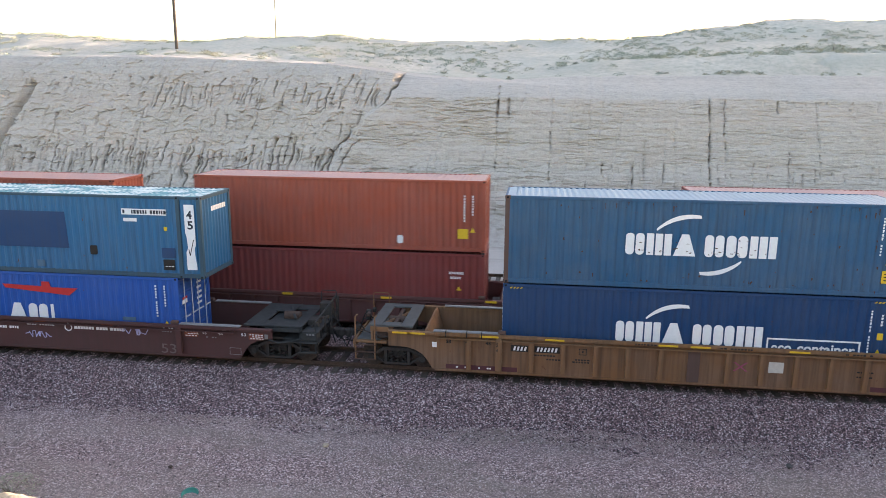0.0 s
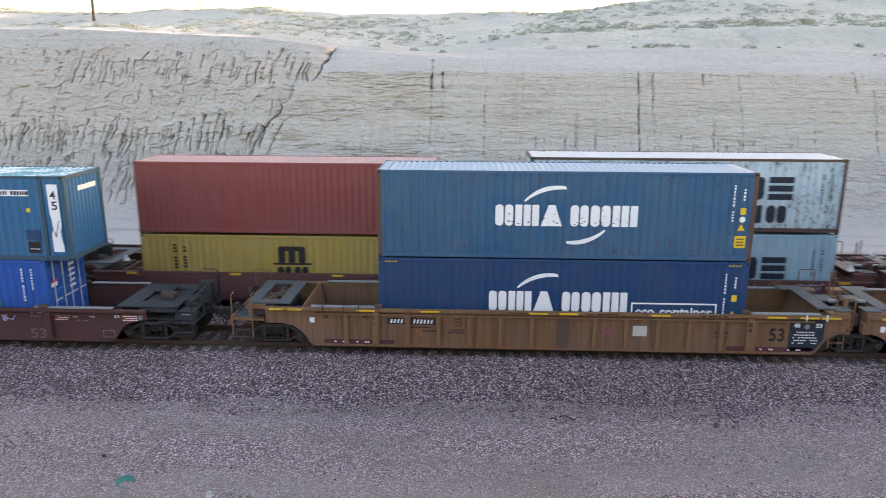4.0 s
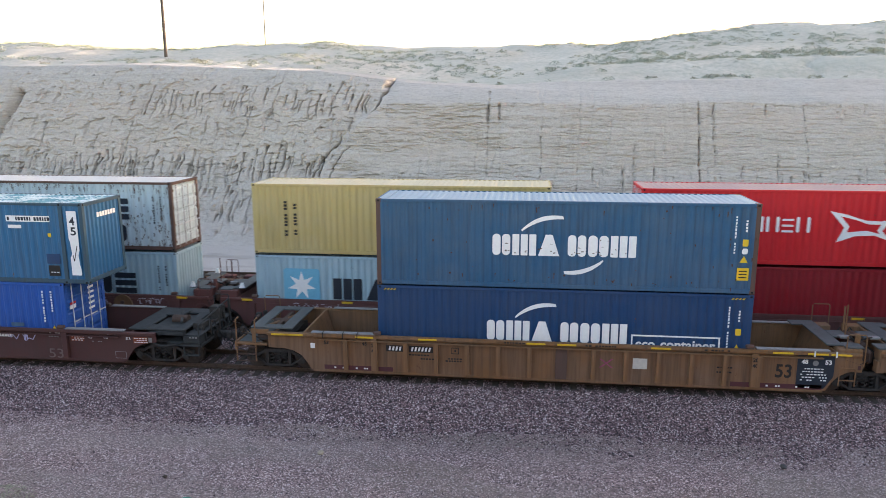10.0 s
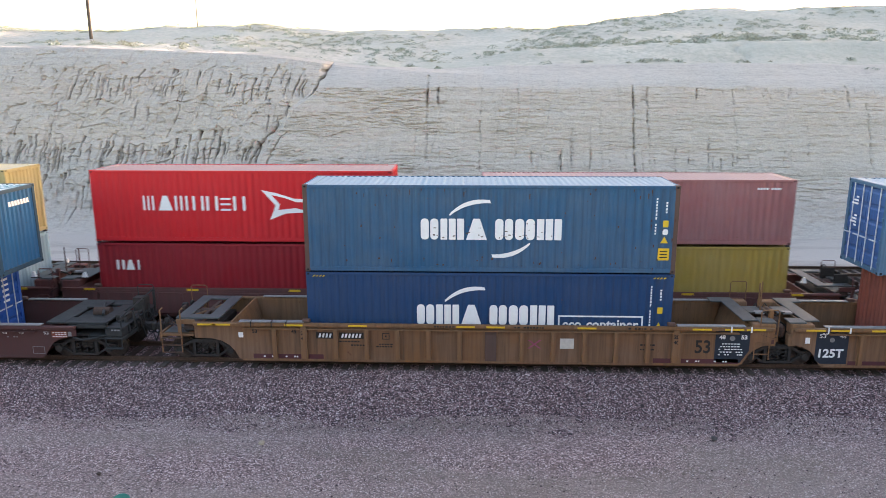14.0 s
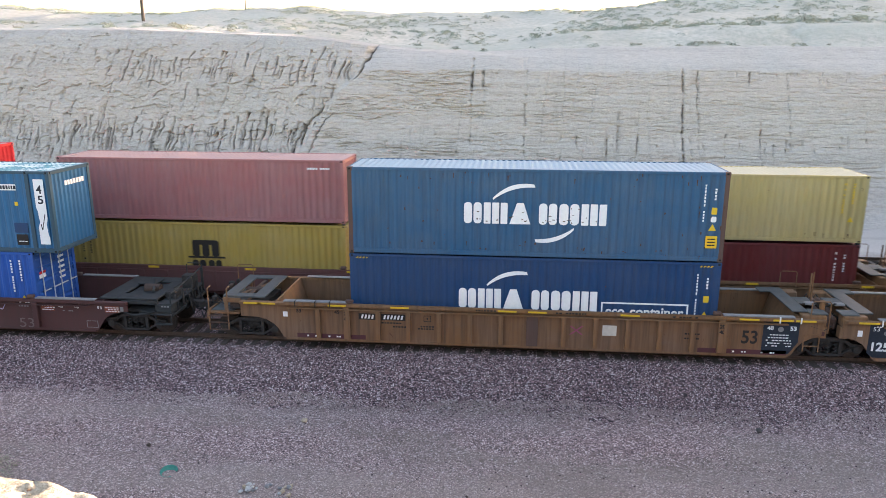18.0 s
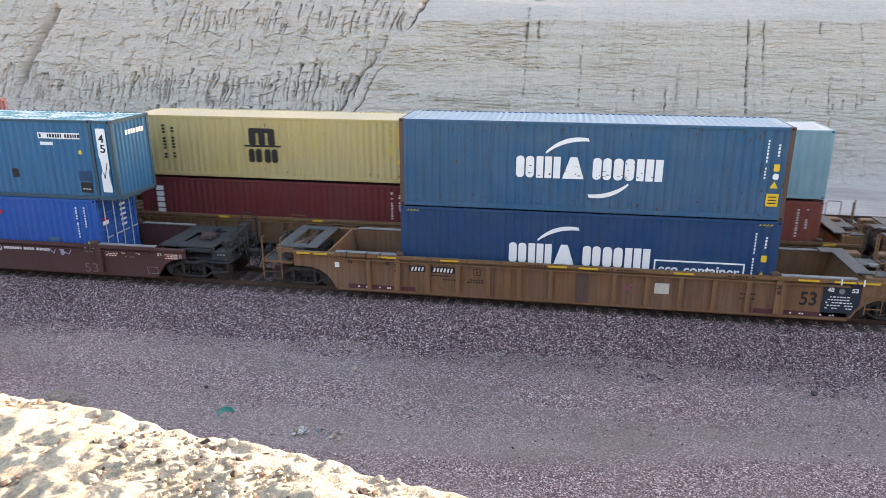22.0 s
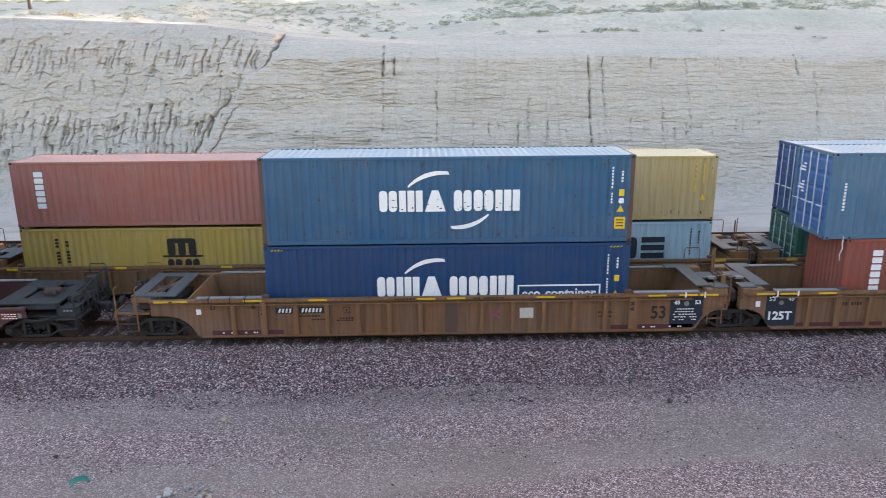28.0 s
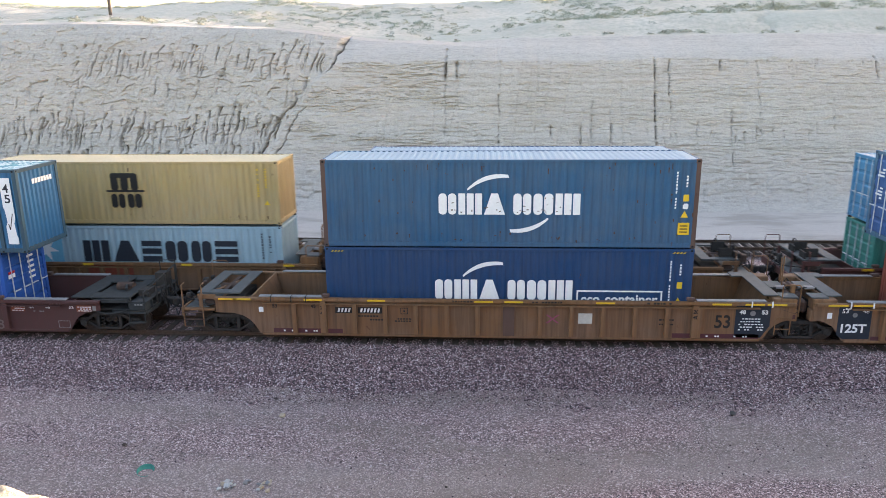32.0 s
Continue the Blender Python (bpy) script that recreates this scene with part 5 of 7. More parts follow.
    put(69.2, (n, OLIVE, HIGH, "mustard-yellow container with black blocky marks, under another", "left", OLIVE, lambda c: (yellow_line_marks(c, -0.5, 0.95), side_marks(c, 52, LOGO_BLACK, False, tri=False))),
        (n, PINK, STD, "faded pinkish-red container with a paler roof", "left", PINK_ROOF, lambda c: bars_along(4.5, 5.5, 2.2, 0.08, LOGO_WHITE, c, 53)))
    put(89.35, (n, MAROON, STD, "maroon container with small white markings, lower of a stack", "left", MAROON, lambda c: (side_marks(c, 54, LOGO_WHITE), downward_name(c, -5.35, 2.2, LOGO_WHITE, 5))),
        (n, YELLOW, STD, "pale yellow container with black blocky marks, upper of a stack", "left", CREAM_ROOF, lambda c: d_msc(c, -0.8)))

    def d_pando(c):
        x = -6.096
        decal("logo_panel", rounded(x + 4.2, x + 5.75, 1.05, 1.85, 0.02), LOGO_NAVY, c, label="navy name panel")
        decal("logo_panel", rounded(x + 5.75, x + 8.8, 1.05, 1.85, 0.02), LOGO_CORAL, c, label="coral name panel")
        block_row("name_block", [0.3, 0.3, 0.3], x + 4.35, 1.25, 1.65, 0.12, LOGO_WHITE, c, FACE - 0.004)
        block_row("name_block", [0.3, 0.22, 0.22, 0.12, 0.12, 0.22, 0.2, 0.22], x + 6.0, 1.2, 1.62, 0.1, LOGO_RED, c, FACE - 0.004)
        bars_along(x + 6.2, x + 8.2, 0.62, 0.12, LOGO_WHITE, c, 55)
    put(105.15, (n, BRICK, STD, "brick-red container with white marks, under a pale one", "left", BRICK, lambda c: (downward_name(c, -5.2, 2.25, LOGO_WHITE), side_marks(c, 56, LOGO_WHITE))),
        (n, paint("pale_greyish_blue", (0.22, 0.40, 0.44), 0.5, 0.5, 0.3, 0.4), STD, "pale grey-blue container with navy and coral name panels", "left", PALE_ROOF, d_pando))
    put(121.15, (n, OLIVE, STD, "mustard-yellow container with black blocky marks, under another", "left", OLIVE, lambda c: d_olive(c, -0.3)),
        (n, FADED_BRICK, STD, "faded brick-red container with white marks, on a mustard one", "left", PINK_ROOF, lambda c: (downward_name(c, -5.2, 2.2, LOGO_WHITE), side_marks(c, 57, LOGO_WHITE))))
    put(136.85, (n, ICE, STD, "pale ice-blue container with star panel and dark blocks", "left", ICE, lambda c: (star_line_marks(c, LOGO_DARK), side_marks(c, 58, LOGO_DARK))),
        (n, TAN, STD, "pale tan container with black blocky marks, upper of a stack", "left", CREAM_ROOF, lambda c: d_msc(c, -0.85)))

    def d_seaco(c):
        block_row("name_block", [("o", 0.24), ("e", 0.22), ("o", 0.24), ("o", 0.22), ("o", 0.24)], -5.0, 2.1, 2.4, 0.05, LOGO_YELLOW, c)
        side_marks(c, 59, LOGO_WHITE)
    put(152.6, (n, GREEN, STD, "bottle-green container with a white name, lower of a stack", "left", GREEN, lambda c: block_row("name_block", [("o", 0.42), ("a", 0.36), ("o", 0.36), ("i", 0.2), ("i", 0.3), ("a", 0.36), ("e", 0.34)], -1.4, 1.55, 2.05, 0.06, LOGO_WHITE, c)),
        (n, SEA_BLUE, HIGH, "royal-blue container with a small yellow name", "left", DULL_BLUE_ROOF, d_seaco))
    put(172.6, (n, SEAFOAM, STD, "sea-green container, lower of a stack", "left", SEAFOAM, None),
        (n, SKYBLUE, STD, "sky-blue container, upper of a stack", "left", DULL_BLUE_ROOF, None))


# ---- well wagons ----
WHEELS = []     # wheelsets that roll: object, place in its truck, train


def truck_part(car, x, train, heavy=False):
    b = part("truck", Geo().box(-0.22, 0.22, -1.05, 1.05, 0.42, 0.72, 0.03), TRUCK, car, "grimy cast-iron truck")
    b.location = (x, 0, 0)
    upper = [(-1.12, 0.50), (-0.72, 0.54), (-0.44, 0.70), (0.44, 0.70), (0.72, 0.54), (1.12, 0.50), (1.12, 0.60), (0.74, 0.64), (0.46, 0.81), (-0.46, 0.81), (-0.74, 0.64), (-1.12, 0.60)]
    lower = [(-1.0, 0.40), (-0.70, 0.36), (-0.42, 0.19), (0.42, 0.19), (0.70, 0.36), (1.0, 0.40), (1.0, 0.48), (0.72, 0.45), (0.44, 0.27), (-0.44, 0.27), (-0.72, 0.45), (-1.0, 0.48)]
    for s in (-1, 1):
        g = Geo().slab(upper, s * 1.14 - 0.07, s * 1.14 + 0.07).slab(lower, s * 1.14 - 0.06, s * 1.14 + 0.06)
        for k in (-1, 1):
            g.box(k * 0.40 - 0.05, k * 0.40 + 0.05, s * 1.14 - 0.06, s * 1.14 + 0.06, 0.25, 0.72)
            g.tube([(k * 0.88, s * 1.14 - 0.16, 0.45), (k * 0.88, s * 1.14 + 0.12, 0.45)], 0.12, 12)
        part("side_frame", g, TRUCK, b)
        for k in (-0.24, 0.0, 0.24):
            spring = [(k + 0.07 * math.cos(a * 0.9), s * 1.16 + 0.05 * math.sin(a * 0.9), 0.26 + 0.018 * a) for a in range(24)]
            part("spring", Geo().tube(spring, 0.02, 5), TRUCK, b)
    ws = shared(("wheelset",), wheelset_mesh)
    for k in (-0.88, 0.88):
        o = part("wheelset", ws, WHEEL, b, "worn steel wheels on their axle")
        o.location = (k, 0, 0.42)
        WHEELS.append((o, (k, 0, 0.42), train))
    return b


def wheelset_mesh():
    g = Geo().tube([(0, -0.95, 0), (0, 0.95, 0)], 0.075, 10)
    for s in (-1, 1):
        g.tube([(0, s * 0.70, 0), (0, s * 0.73, 0)], 0.445, 36)
        g.tube([(0, s * 0.73, 0), (0, s * 0.835, 0)], 0.42, 36)
        g.tube([(0, s * 0.835, 0), (0, s * 0.85, 0)], 0.34, 24)
        g.tube([(0, s * 0.85, 0), (0, s * 0.90, 0)], 0.14, 16)
        for k in range(3):
            a = k * math.tau / 3
            g.tube([(0.24 * math.cos(a), s * 0.85, 0.24 * math.sin(a)), (0.24 * math.cos(a), s * 0.862, 0.24 * math.sin(a))], 0.03, 8)
    return g.mesh("wheelset", WHEEL)


def grab_loop(car, x0, x1, y, z0, z1, mat, r=0.022, name="grab_iron"):
    part(name, Geo().tube([(x0, y, z0), (x0, y, z1 - 0.06), (x0 + 0.05 * (1 if x1 > x0 else -1), y, z1), (x1 - 0.05 * (1 if x1 > x0 else -1), y, z1), (x1, y, z1 - 0.06), (x1, y, z0)], r, 8), mat, car)


def ladder(car, s, x0, x1, y, mat, top=1.95):
    """Tall hand posts and rungs at a wagon's end."""
    for x in (x0, x1):
        part("hand_post", Geo().tube([(x, y, 0.42), (x, y, top - 0.04), (x + 0.03, y + 0.05, top), (x + 0.03, y + 0.16, top)], 0.026, 8), mat, car)
    for z in (0.42, 0.68, 0.93):
        part("rung", Geo().box(min(x0, x1) - 0.02, max(x0, x1) + 0.02, y - 0.03, y + 0.05, z - 0.018, z + 0.018, 0.006), CASTING, car)


def coupled_end(car, s, T, mat, deck, dark, full=False, drop=0.0):
    """Platform over the truck at the end of a wagon set; s is the side."""
    def bx(a, b, *r, bevel=0.012):
        a, b = sorted((s * a, s * b))
        y0, y1, z0, z1 = r
        return Geo().box(a, b, y0, y1, z0 - (drop if z0 > 1.05 else 0), z1 - (drop if z1 > 1.05 else 0), bevel)
    tag = plain("grime_brown_fitting", (0.07, 0.045, 0.035), 0.8) if "grime_brown_fitting" not in bpy.data.materials else bpy.data.materials["grime_brown_fitting"]
    if full:
        part("deck_plate", bx(T - 1.2, T - 0.55, -1.32, 1.32, 1.56, 1.62), deck, car, "sooty steel deck plate")
        part("deck_plate", bx(T - 0.548, T + 0.9, -1.32, -0.75, 1.56, 1.62), deck, car)
        part("deck_plate", bx(T - 0.548, T + 0.9, 0.75, 1.32, 1.56, 1.62), deck, car)
        part("deck_plate", bx(T + 0.5, T + 0.9, -0.748, 0.748, 1.56, 1.62), deck, car)
        part("deck_plate", bx(T - 0.54, T + 0.49, -0.74, 0.74, 1.5, 1.54), deck, car)
        part("deck_hatch", bx(T - 0.6, T + 0.1, 0.25, 0.95, 1.63, 1.68), deck, car)
        part("side_box", bx(T + 0.92, T + 1.46, -1.4, -0.95, 1.1, 1.42), deck, car)
        part("side_box", bx(T + 0.92, T + 1.5, -1.36, 1.3, 1.425, 1.46), deck, car)
        part("side_box", bx(T + 0.92, T + 1.3, -0.7, -0.2, 1.465, 1.68), dark, car)
        part("side_box", bx(T + 1.0, T + 1.45, 0.5, 0.9, 1.465, 1.95), dark, car)
        bars_along(min(s * (T + 1.1), s * (T + 1.35)), max(s * (T + 1.1), s * (T + 1.35)), 1.32, 0.05, GRIP, car, 130, y=-1.408)
        part("side_step", bx(T + 0.85, T + 1.45, -1.47, -1.33, 0.5, 0.55), deck, car)
        for a in (0.86, 1.41):
            part("step_hanger", bx(T + a, T + a + 0.035, -1.43, -1.38, 0.55, 1.1), deck, car)
        part("side_pipe", Geo().tube([(s * (T - 0.3), -1.42, 0.95), (s * (T + 0.1), -1.5, 0.86), (s * (T + 0.5), -1.47, 0.9), (s * (T + 0.85), -1.44, 1.0)], 0.025, 7), deck, car)
        part("side_pipe", Geo().tube([(s * (T - 0.4), -1.3, 1.3), (s * (T + 0.9), -1.34, 1.28)], 0.035, 7), deck, car)
        part("side_gusset", bx(T - 0.1, T + 0.85, -1.38, -1.32, 1.42, 1.555), deck, car)
        for yy in (-0.9, -0.3, 0.45, 1.0):
            part("cross_bar", bx(T + 1.3, T + 1.5, yy, yy + 0.07, 1.1, 1.4), deck, car)
        part("end_rail", Geo().tube([(s * (T + 1.4), -1.3, 1.1), (s * (T + 1.4), -1.3, 1.6), (s * (T + 1.4), -0.2, 1.7), (s * (T + 1.4), 1.3, 1.85), (s * (T + 1.4), 1.3, 1.1)], 0.028, 7), deck, car)
        for yy, h in ((-0.6, 0.5), (0.15, 0.7), (0.6, 0.45), (1.1, 0.8)):
            part("upright", bx(T + 1.5, T + 1.56, yy, yy + 0.06, 1.0, 1.3 + h), dark, car)
    else:
        part("deck_plate", bx(T - 0.58, T - 0.15, -1.3, 1.3, 1.575, 1.635), deck, car, "grey steel deck plate")
        for y in (-1.3, 0.93):
            part("deck_plate", bx(T - 0.148, T + 0.5, y, y + 0.37, 1.575, 1.635), deck, car)
        part("deck_plate", bx(T + 0.502, T + 0.92, -1.3, 1.3, 1.575, 1.635), deck, car)
        part("cross_member", bx(T + 0.08, T + 0.22, -0.92, 0.92, 1.45, 1.55), tag, car)
        part("side_gusset", bx(T + 0.26, T + 0.9, -1.36, -1.31, 1.40, 1.57), mat, car)
        part("brake_valve", bx(T + 0.3, T + 0.72, -1.28, -0.98, 1.12, 1.38, bevel=0.07), tag, car, "rusty brown valve casting")
        part("air_pipe", Geo().tube([(s * (T + 0.1), -1.3, 1.25), (s * (T + 0.5), -1.34, 1.2), (s * (T + 0.95), -1.2, 1.3), (s * (T + 1.4), -0.6, 1.2)], 0.024, 7), dark, car)
    if T < 9:
        for yy in (-0.95, 0.1):
            part("end_panel", bx(T + 0.2, T + 0.75, yy, yy + 0.05, 1.64, 2.0), dark, car)
            part("end_panel", bx(T + 0.76, T + 0.82, yy - 0.25, yy + 0.3, 1.3, 1.9), dark, car)
    # fittings round the coupling
    rng = random.Random(int(T * 100) + (7 if full else 3) + s)
    for k in range(7):
        x, y, z = rng.uniform(T + 0.95, T + 1.42), rng.uniform(-0.9, 1.2), rng.uniform(1.1, 1.3)
        part("fitting", bx(x, x + rng.uniform(0.06, 0.2), y, y + rng.uniform(0.08, 0.3), z, z + rng.uniform(0.1, 0.35), bevel=0.03), tag if k % 3 == 0 else dark, car)
    for k in range(4):
        y = rng.uniform(-0.8, 0.9)
        part("air_hose", Geo().tube([(s * (T + 1.3), y, 1.15), (s * (T + 1.6), y + rng.uniform(-0.1, 0.1), rng.uniform(1.2, 1.45)), (s * (T + 1.85), y + rng.uniform(-0.2, 0.2), rng.uniform(0.6, 0.9)), (s * (T + 2.05), y * 0.8, 0.75)], 0.026, 7), HOSE, car)
    part("bolster_beam", bx(T - 0.35, T + 0.35, -1.15, 1.15, 0.86, 1.15), dark, car)
    part("brake_cylinder", Geo().tube([(s * (T - 0.1), -0.1, 1.42), (s * (T + 0.48), -0.1, 1.42)], 0.17, 16), tag, car, "rusty brake cylinder")
    part("brake_lever", Geo().tube([(s * (T - 0.14), 0.7, 1.5), (s * (T + 0.5), -0.7, 1.5)], 0.05, 6), mat, car)
    part("center_sill", bx(T - 1.5, T + 1.5, -0.28, 0.28, 0.72, 1.02), dark, car)
    part("end_platform", bx(T + 0.32, T + 1.42, -1.38, 1.38, 0.98, 1.06), mat, car)
    part("walk_grating", bx(T + 0.55, T + 1.38, -1.25, 1.25, 1.062, 1.09), deck, car)
    part("end_beam", bx(T + 1.42, T + 1.5, -1.38, 1.38, 0.8, 1.1), mat, car)
    part("deck_support", bx(T + 0.8, T + 0.9, -1.28, -1.18, 1.06, 1.57), mat, car)
    part("deck_support", bx(T + 0.8, T + 0.9, 1.18, 1.28, 1.06, 1.57), mat, car)
    if not full:
        ladder(car, s, s * (T + 1.4), s * (T + 0.72), -1.43, mat)
    grab_loop(car, s * (T + 1.4), s * (T + 0.8), 1.4, 1.06, 2.0, mat, 0.018)
    part("coupler", bx(T + 1.5, T + 2.02, -0.12, 0.12, 0.78, 1.0, bevel=0.04), TRUCK, car, "rusty iron coupler")
    part("coupler_knuckle", bx(T + 1.9, T + 2.12, -0.2, 0.02, 0.74, 1.04, bevel=0.05), TRUCK, car)
    part("brake_hose", Geo().tube([(s * (T + 1.5), 0.35, 0.85), (s * (T + 1.75), 0.36, 0.55), (s * (T + 2.0), 0.33, 0.42), (s * (T + 2.15), 0.3, 0.5)], 0.028, 7), HOSE, car)
    if full or T > 9:
        return
    wheel = [(s * (T + 0.52), 0.55 + 0.28 * math.cos(a * math.tau / 20), 1.75 + 0.28 * math.sin(a * math.tau / 20)) for a in range(21)]
    w = part("brake_wheel", Geo().tube(wheel, 0.022, 6), dark, car, "hand brake wheel")
    for k in range(3):
        a = k * math.pi / 3
        part("spoke", Geo().tube([(s * (T + 0.52), 0.55 - 0.27 * math.cos(a), 1.75 - 0.27 * math.sin(a)), (s * (T + 0.52), 0.55 + 0.27 * math.cos(a), 1.75 + 0.27 * math.sin(a))], 0.014, 6), dark, w)
    part("brake_stand", bx(T + 0.42, T + 0.5, 0.45, 0.65, 1.06, 1.8), dark, car)


def jointed_end(car, s, T, mat, deck, dark, rails):
    """End over a truck shared with the next unit."""
    def bx(a, b, *r, bevel=0.012):
        a, b = sorted((s * a, s * b))
        return Geo().box(a, b, *r, bevel)
    part("deck_plate", bx(T - 1.25, T - 0.75, -1.22, 1.22, 1.66, 1.71), deck, car, "grey steel deck plate")
    for y in (-1.42, 0.92):
        part("deck_plate", bx(T - 1.6 if y > 0 else T - 0.748, T - 0.748 if y > 0 else T - 0.2, y, y + 0.5, 1.655, 1.705), deck, car)
    part("deck_plate", bx(T - 0.748, T - 0.22, -0.35, 0.35, 1.655, 1.705), deck, car)
    for y in (-1.47, 1.05):
        part("end_bracket", bx(T - 1.0, T - 0.25, y, y + 0.42, 1.28, 1.65, bevel=0.03), mat, car)
        part("end_post", bx(T - 0.45, T - 0.2, y + 0.02, y + 0.30, 0.88, 1.28, bevel=0.02), mat, car)
    part("end_bulkhead", bx(T - 0.75, T - 0.68, -1.2, 1.2, 0.75, 1.64), mat, car)
    part("joint_arm", bx(T - 0.7, T + 0.1, -0.3, 0.3, 0.72, 1.2, bevel=0.05), TRUCK, car)
    part("joint_casting", bx(T - 0.35, T - 0.02, -0.5, 0.5, 1.0, 1.55, bevel=0.1), CASTING, car, "rust-brown joint casting")
    part("brake_hose", Geo().tube([(s * (T - 0.5), -0.6, 1.2), (s * (T - 0.2), -0.75, 1.5), (s * (T + 0.1), -0.72, 1.1)], 0.03, 7), HOSE, car)
    part("joint_casting", bx(T - 0.22, T - 0.01, -1.15, -0.75, 1.05, 1.5, bevel=0.08), CASTING, car)
    part("joint_casting", bx(T - 0.2, T - 0.01, -0.1, 0.35, 1.56, 1.72, bevel=0.05), CASTING, car)
    part("air_pipe", Geo().tube([(s * (T - 0.7), -0.55, 1.74), (s * (T - 0.3), -0.6, 1.78), (s * (T - 0.1), -0.4, 1.62), (s * (T + 0.05), -0.5, 1.3)], 0.03, 7), dark, car)
    part("air_pipe", Geo().tube([(s * (T - 0.5), 0.5, 1.3), (s * (T - 0.15), 0.55, 1.75), (s * (T + 0.02), 0.6, 1.4)], 0.026, 7), dark, car)
    part("latch_block", bx(T - 0.62, T - 0.3, -0.62, -0.42, 1.71, 1.8, bevel=0.02), GRIP, car)
    if rails:
        part("mast", Geo().tube([(s * (T - 0.3), -0.2, 1.7), (s * (T - 0.3), -0.2, 2.75)], 0.022, 7), mat, car)
        part("mast", Geo().tube([(s * (T - 0.08), 0.5, 1.5), (s * (T - 0.08), 0.5, 2.5)], 0.03, 7), mat, car)
        part("brake_stand", bx(T - 0.3, T - 0.16, -1.0, -0.88, 1.3, 2.0), mat, car)
        part("brake_chain", Geo().tube([(s * (T - 0.75), -1.46, 1.3), (s * (T - 0.3), -1.46, 1.15), (s * (T - 0.05), -1.4, 1.3)], 0.014, 6), dark, car)
        part("red_tag", bx(T - 0.36, T - 0.27, -1.475, -1.465, 0.97, 1.12, bevel=0.002), FEC, car)
        grab_loop(car, s * (T - 0.9), s * (T - 0.42), -1.49, 0.42, 1.02, mat, 0.02)
        part("rung", Geo().box(*sorted((s * (T - 0.9), s * (T - 0.42))), -1.51, -1.47, 0.6, 0.635, 0.005), mat, car)
        grab_loop(car, s * (T - 0.75), s * (T - 0.18), -1.46, 1.05, 2.12, mat, 0.022)
        grab_loop(car, s * (T - 0.75), s * (T - 0.18), 1.46, 1.3, 2.3, mat, 0.018)


def well_car(mat, T, ends, deck, label, train, group, pitch=1.04, shared_truck=False, foot=None, dark=TRUCK, top=1.535, ribs=None, full=False):
    """A well wagon unit: deep sides between the trucks; origin at rail height in mid-wagon."""
    car = thing("well_car", label, "railway wagon", group)
    e = T - 1.35
    xe = -0.1 if full else 0.24
    xl = T + xe if ends[0] == "coupled" else T - 0.3
    xr = T + xe if ends[1] == "coupled" else T - 0.3
    low = [(-e, 0.21), (e, 0.21), (e + 0.10, 0.26), (e + 0.24, 0.5), (e + 0.42, 0.72), (e + 0.68, 0.87), (e + 1.0, 0.95), (xr, 0.97), (xr, top - 0.095), (-xl, top - 0.095), (-xl, 0.97), (-e - 1.0, 0.95), (-e - 0.68, 0.87), (-e - 0.42, 0.72), (-e - 0.24, 0.5), (-e - 0.10, 0.26)]
    for s in (-1, 1):
        y = s * 1.46
        part("side_plate", Geo().slab(low, y - 0.012, y + 0.012), TTX_SIDE if mat is TTX else mat, car)
        part("top_chord", Geo().box(-xl, xr, y - 0.02 - (0.115 if s < 0 else 0.02), y + 0.02 + (0.115 if s > 0 else 0.02), top - 0.095, top, 0.012), mat, car)
        part("stiffener", Geo().box(-e + 0.1, e - 0.1, y - (0.165 if s < 0 else -0.012), y + (0.165 if s > 0 else -0.012), top - 0.198, top - 0.165, 0.005), mat, car)
        part("top_ledge", Geo().box(-e, e, y - 0.045 - (0.09 if s < 0 else -0.09), y + 0.045 + (0.09 if s > 0 else -0.09), top + 0.002, top + 0.025, 0.006), mat, car)
        part("bottom_chord", Geo().box(-e, e, y - 0.03, y + 0.03, 0.17, 0.25, 0.01), foot or mat, car)
        for k in (-1, 1):
            a, b = sorted((k * 6.15, k * (e + 0.1)))
            if b - a > 0.5:
                part("grip_plate", Geo().box(a + 0.06, b, y - 0.10, y + 0.10, top + 0.027, top + 0.065, 0.008), GRIP, car, "light grey grip plate")
            part("lock_bracket", Geo().box(k * 6.05 - 0.16, k * 6.05 + 0.1, y - 0.10, y + 0.06, top + 0.027, top + 0.145, 0.025), RUST_FRAME, car)
            part("corner_guide", Geo().box(k * 6.12 - 0.04 * (k > 0) - 0.16 * (k < 0), k * 6.12 + 0.16 * (k > 0) + 0.04 * (k < 0), y - (0.15 if s < 0 else 0), y + (0.15 if s > 0 else 0), 0.30, top - 0.10, 0.01), mat, car)
        n = int(2 * (e - 0.35) / pitch)
        places = ribs or [-n * pitch / 2 + k * pitch for k in range(n + 1)]
        rib = shared(("rib", mat.name, top), lambda: Geo().poly([(-0.075, 0, 0.27), (0.075, 0, 0.27), (0.07, -0.12, 0.29), (-0.07, -0.12, 0.29), (-0.075, 0, top - 0.2), (0.075, 0, top - 0.2), (0.072, -0.165, top - 0.2), (-0.072, -0.165, top - 0.2)], [(0, 1, 2, 3), (4, 7, 6, 5), (0, 3, 7, 4), (1, 5, 6, 2), (3, 2, 6, 7), (0, 4, 5, 1)]).mesh("rib", mat))
        for k in places:
            o = part("rib", rib, mat, car)
            o.location = (k, y - 0.012 * (1 if s < 0 else -1), 0)
            if s > 0:
                o.rotation_euler = (0, 0, math.pi)
    floor_z = 0.31 if train == "front" else 0.225
    part("well_floor", Geo().box(-e + 0.1, e - 0.1, -1.4, 1.4, floor_z - 0.05, floor_z), dark, car)
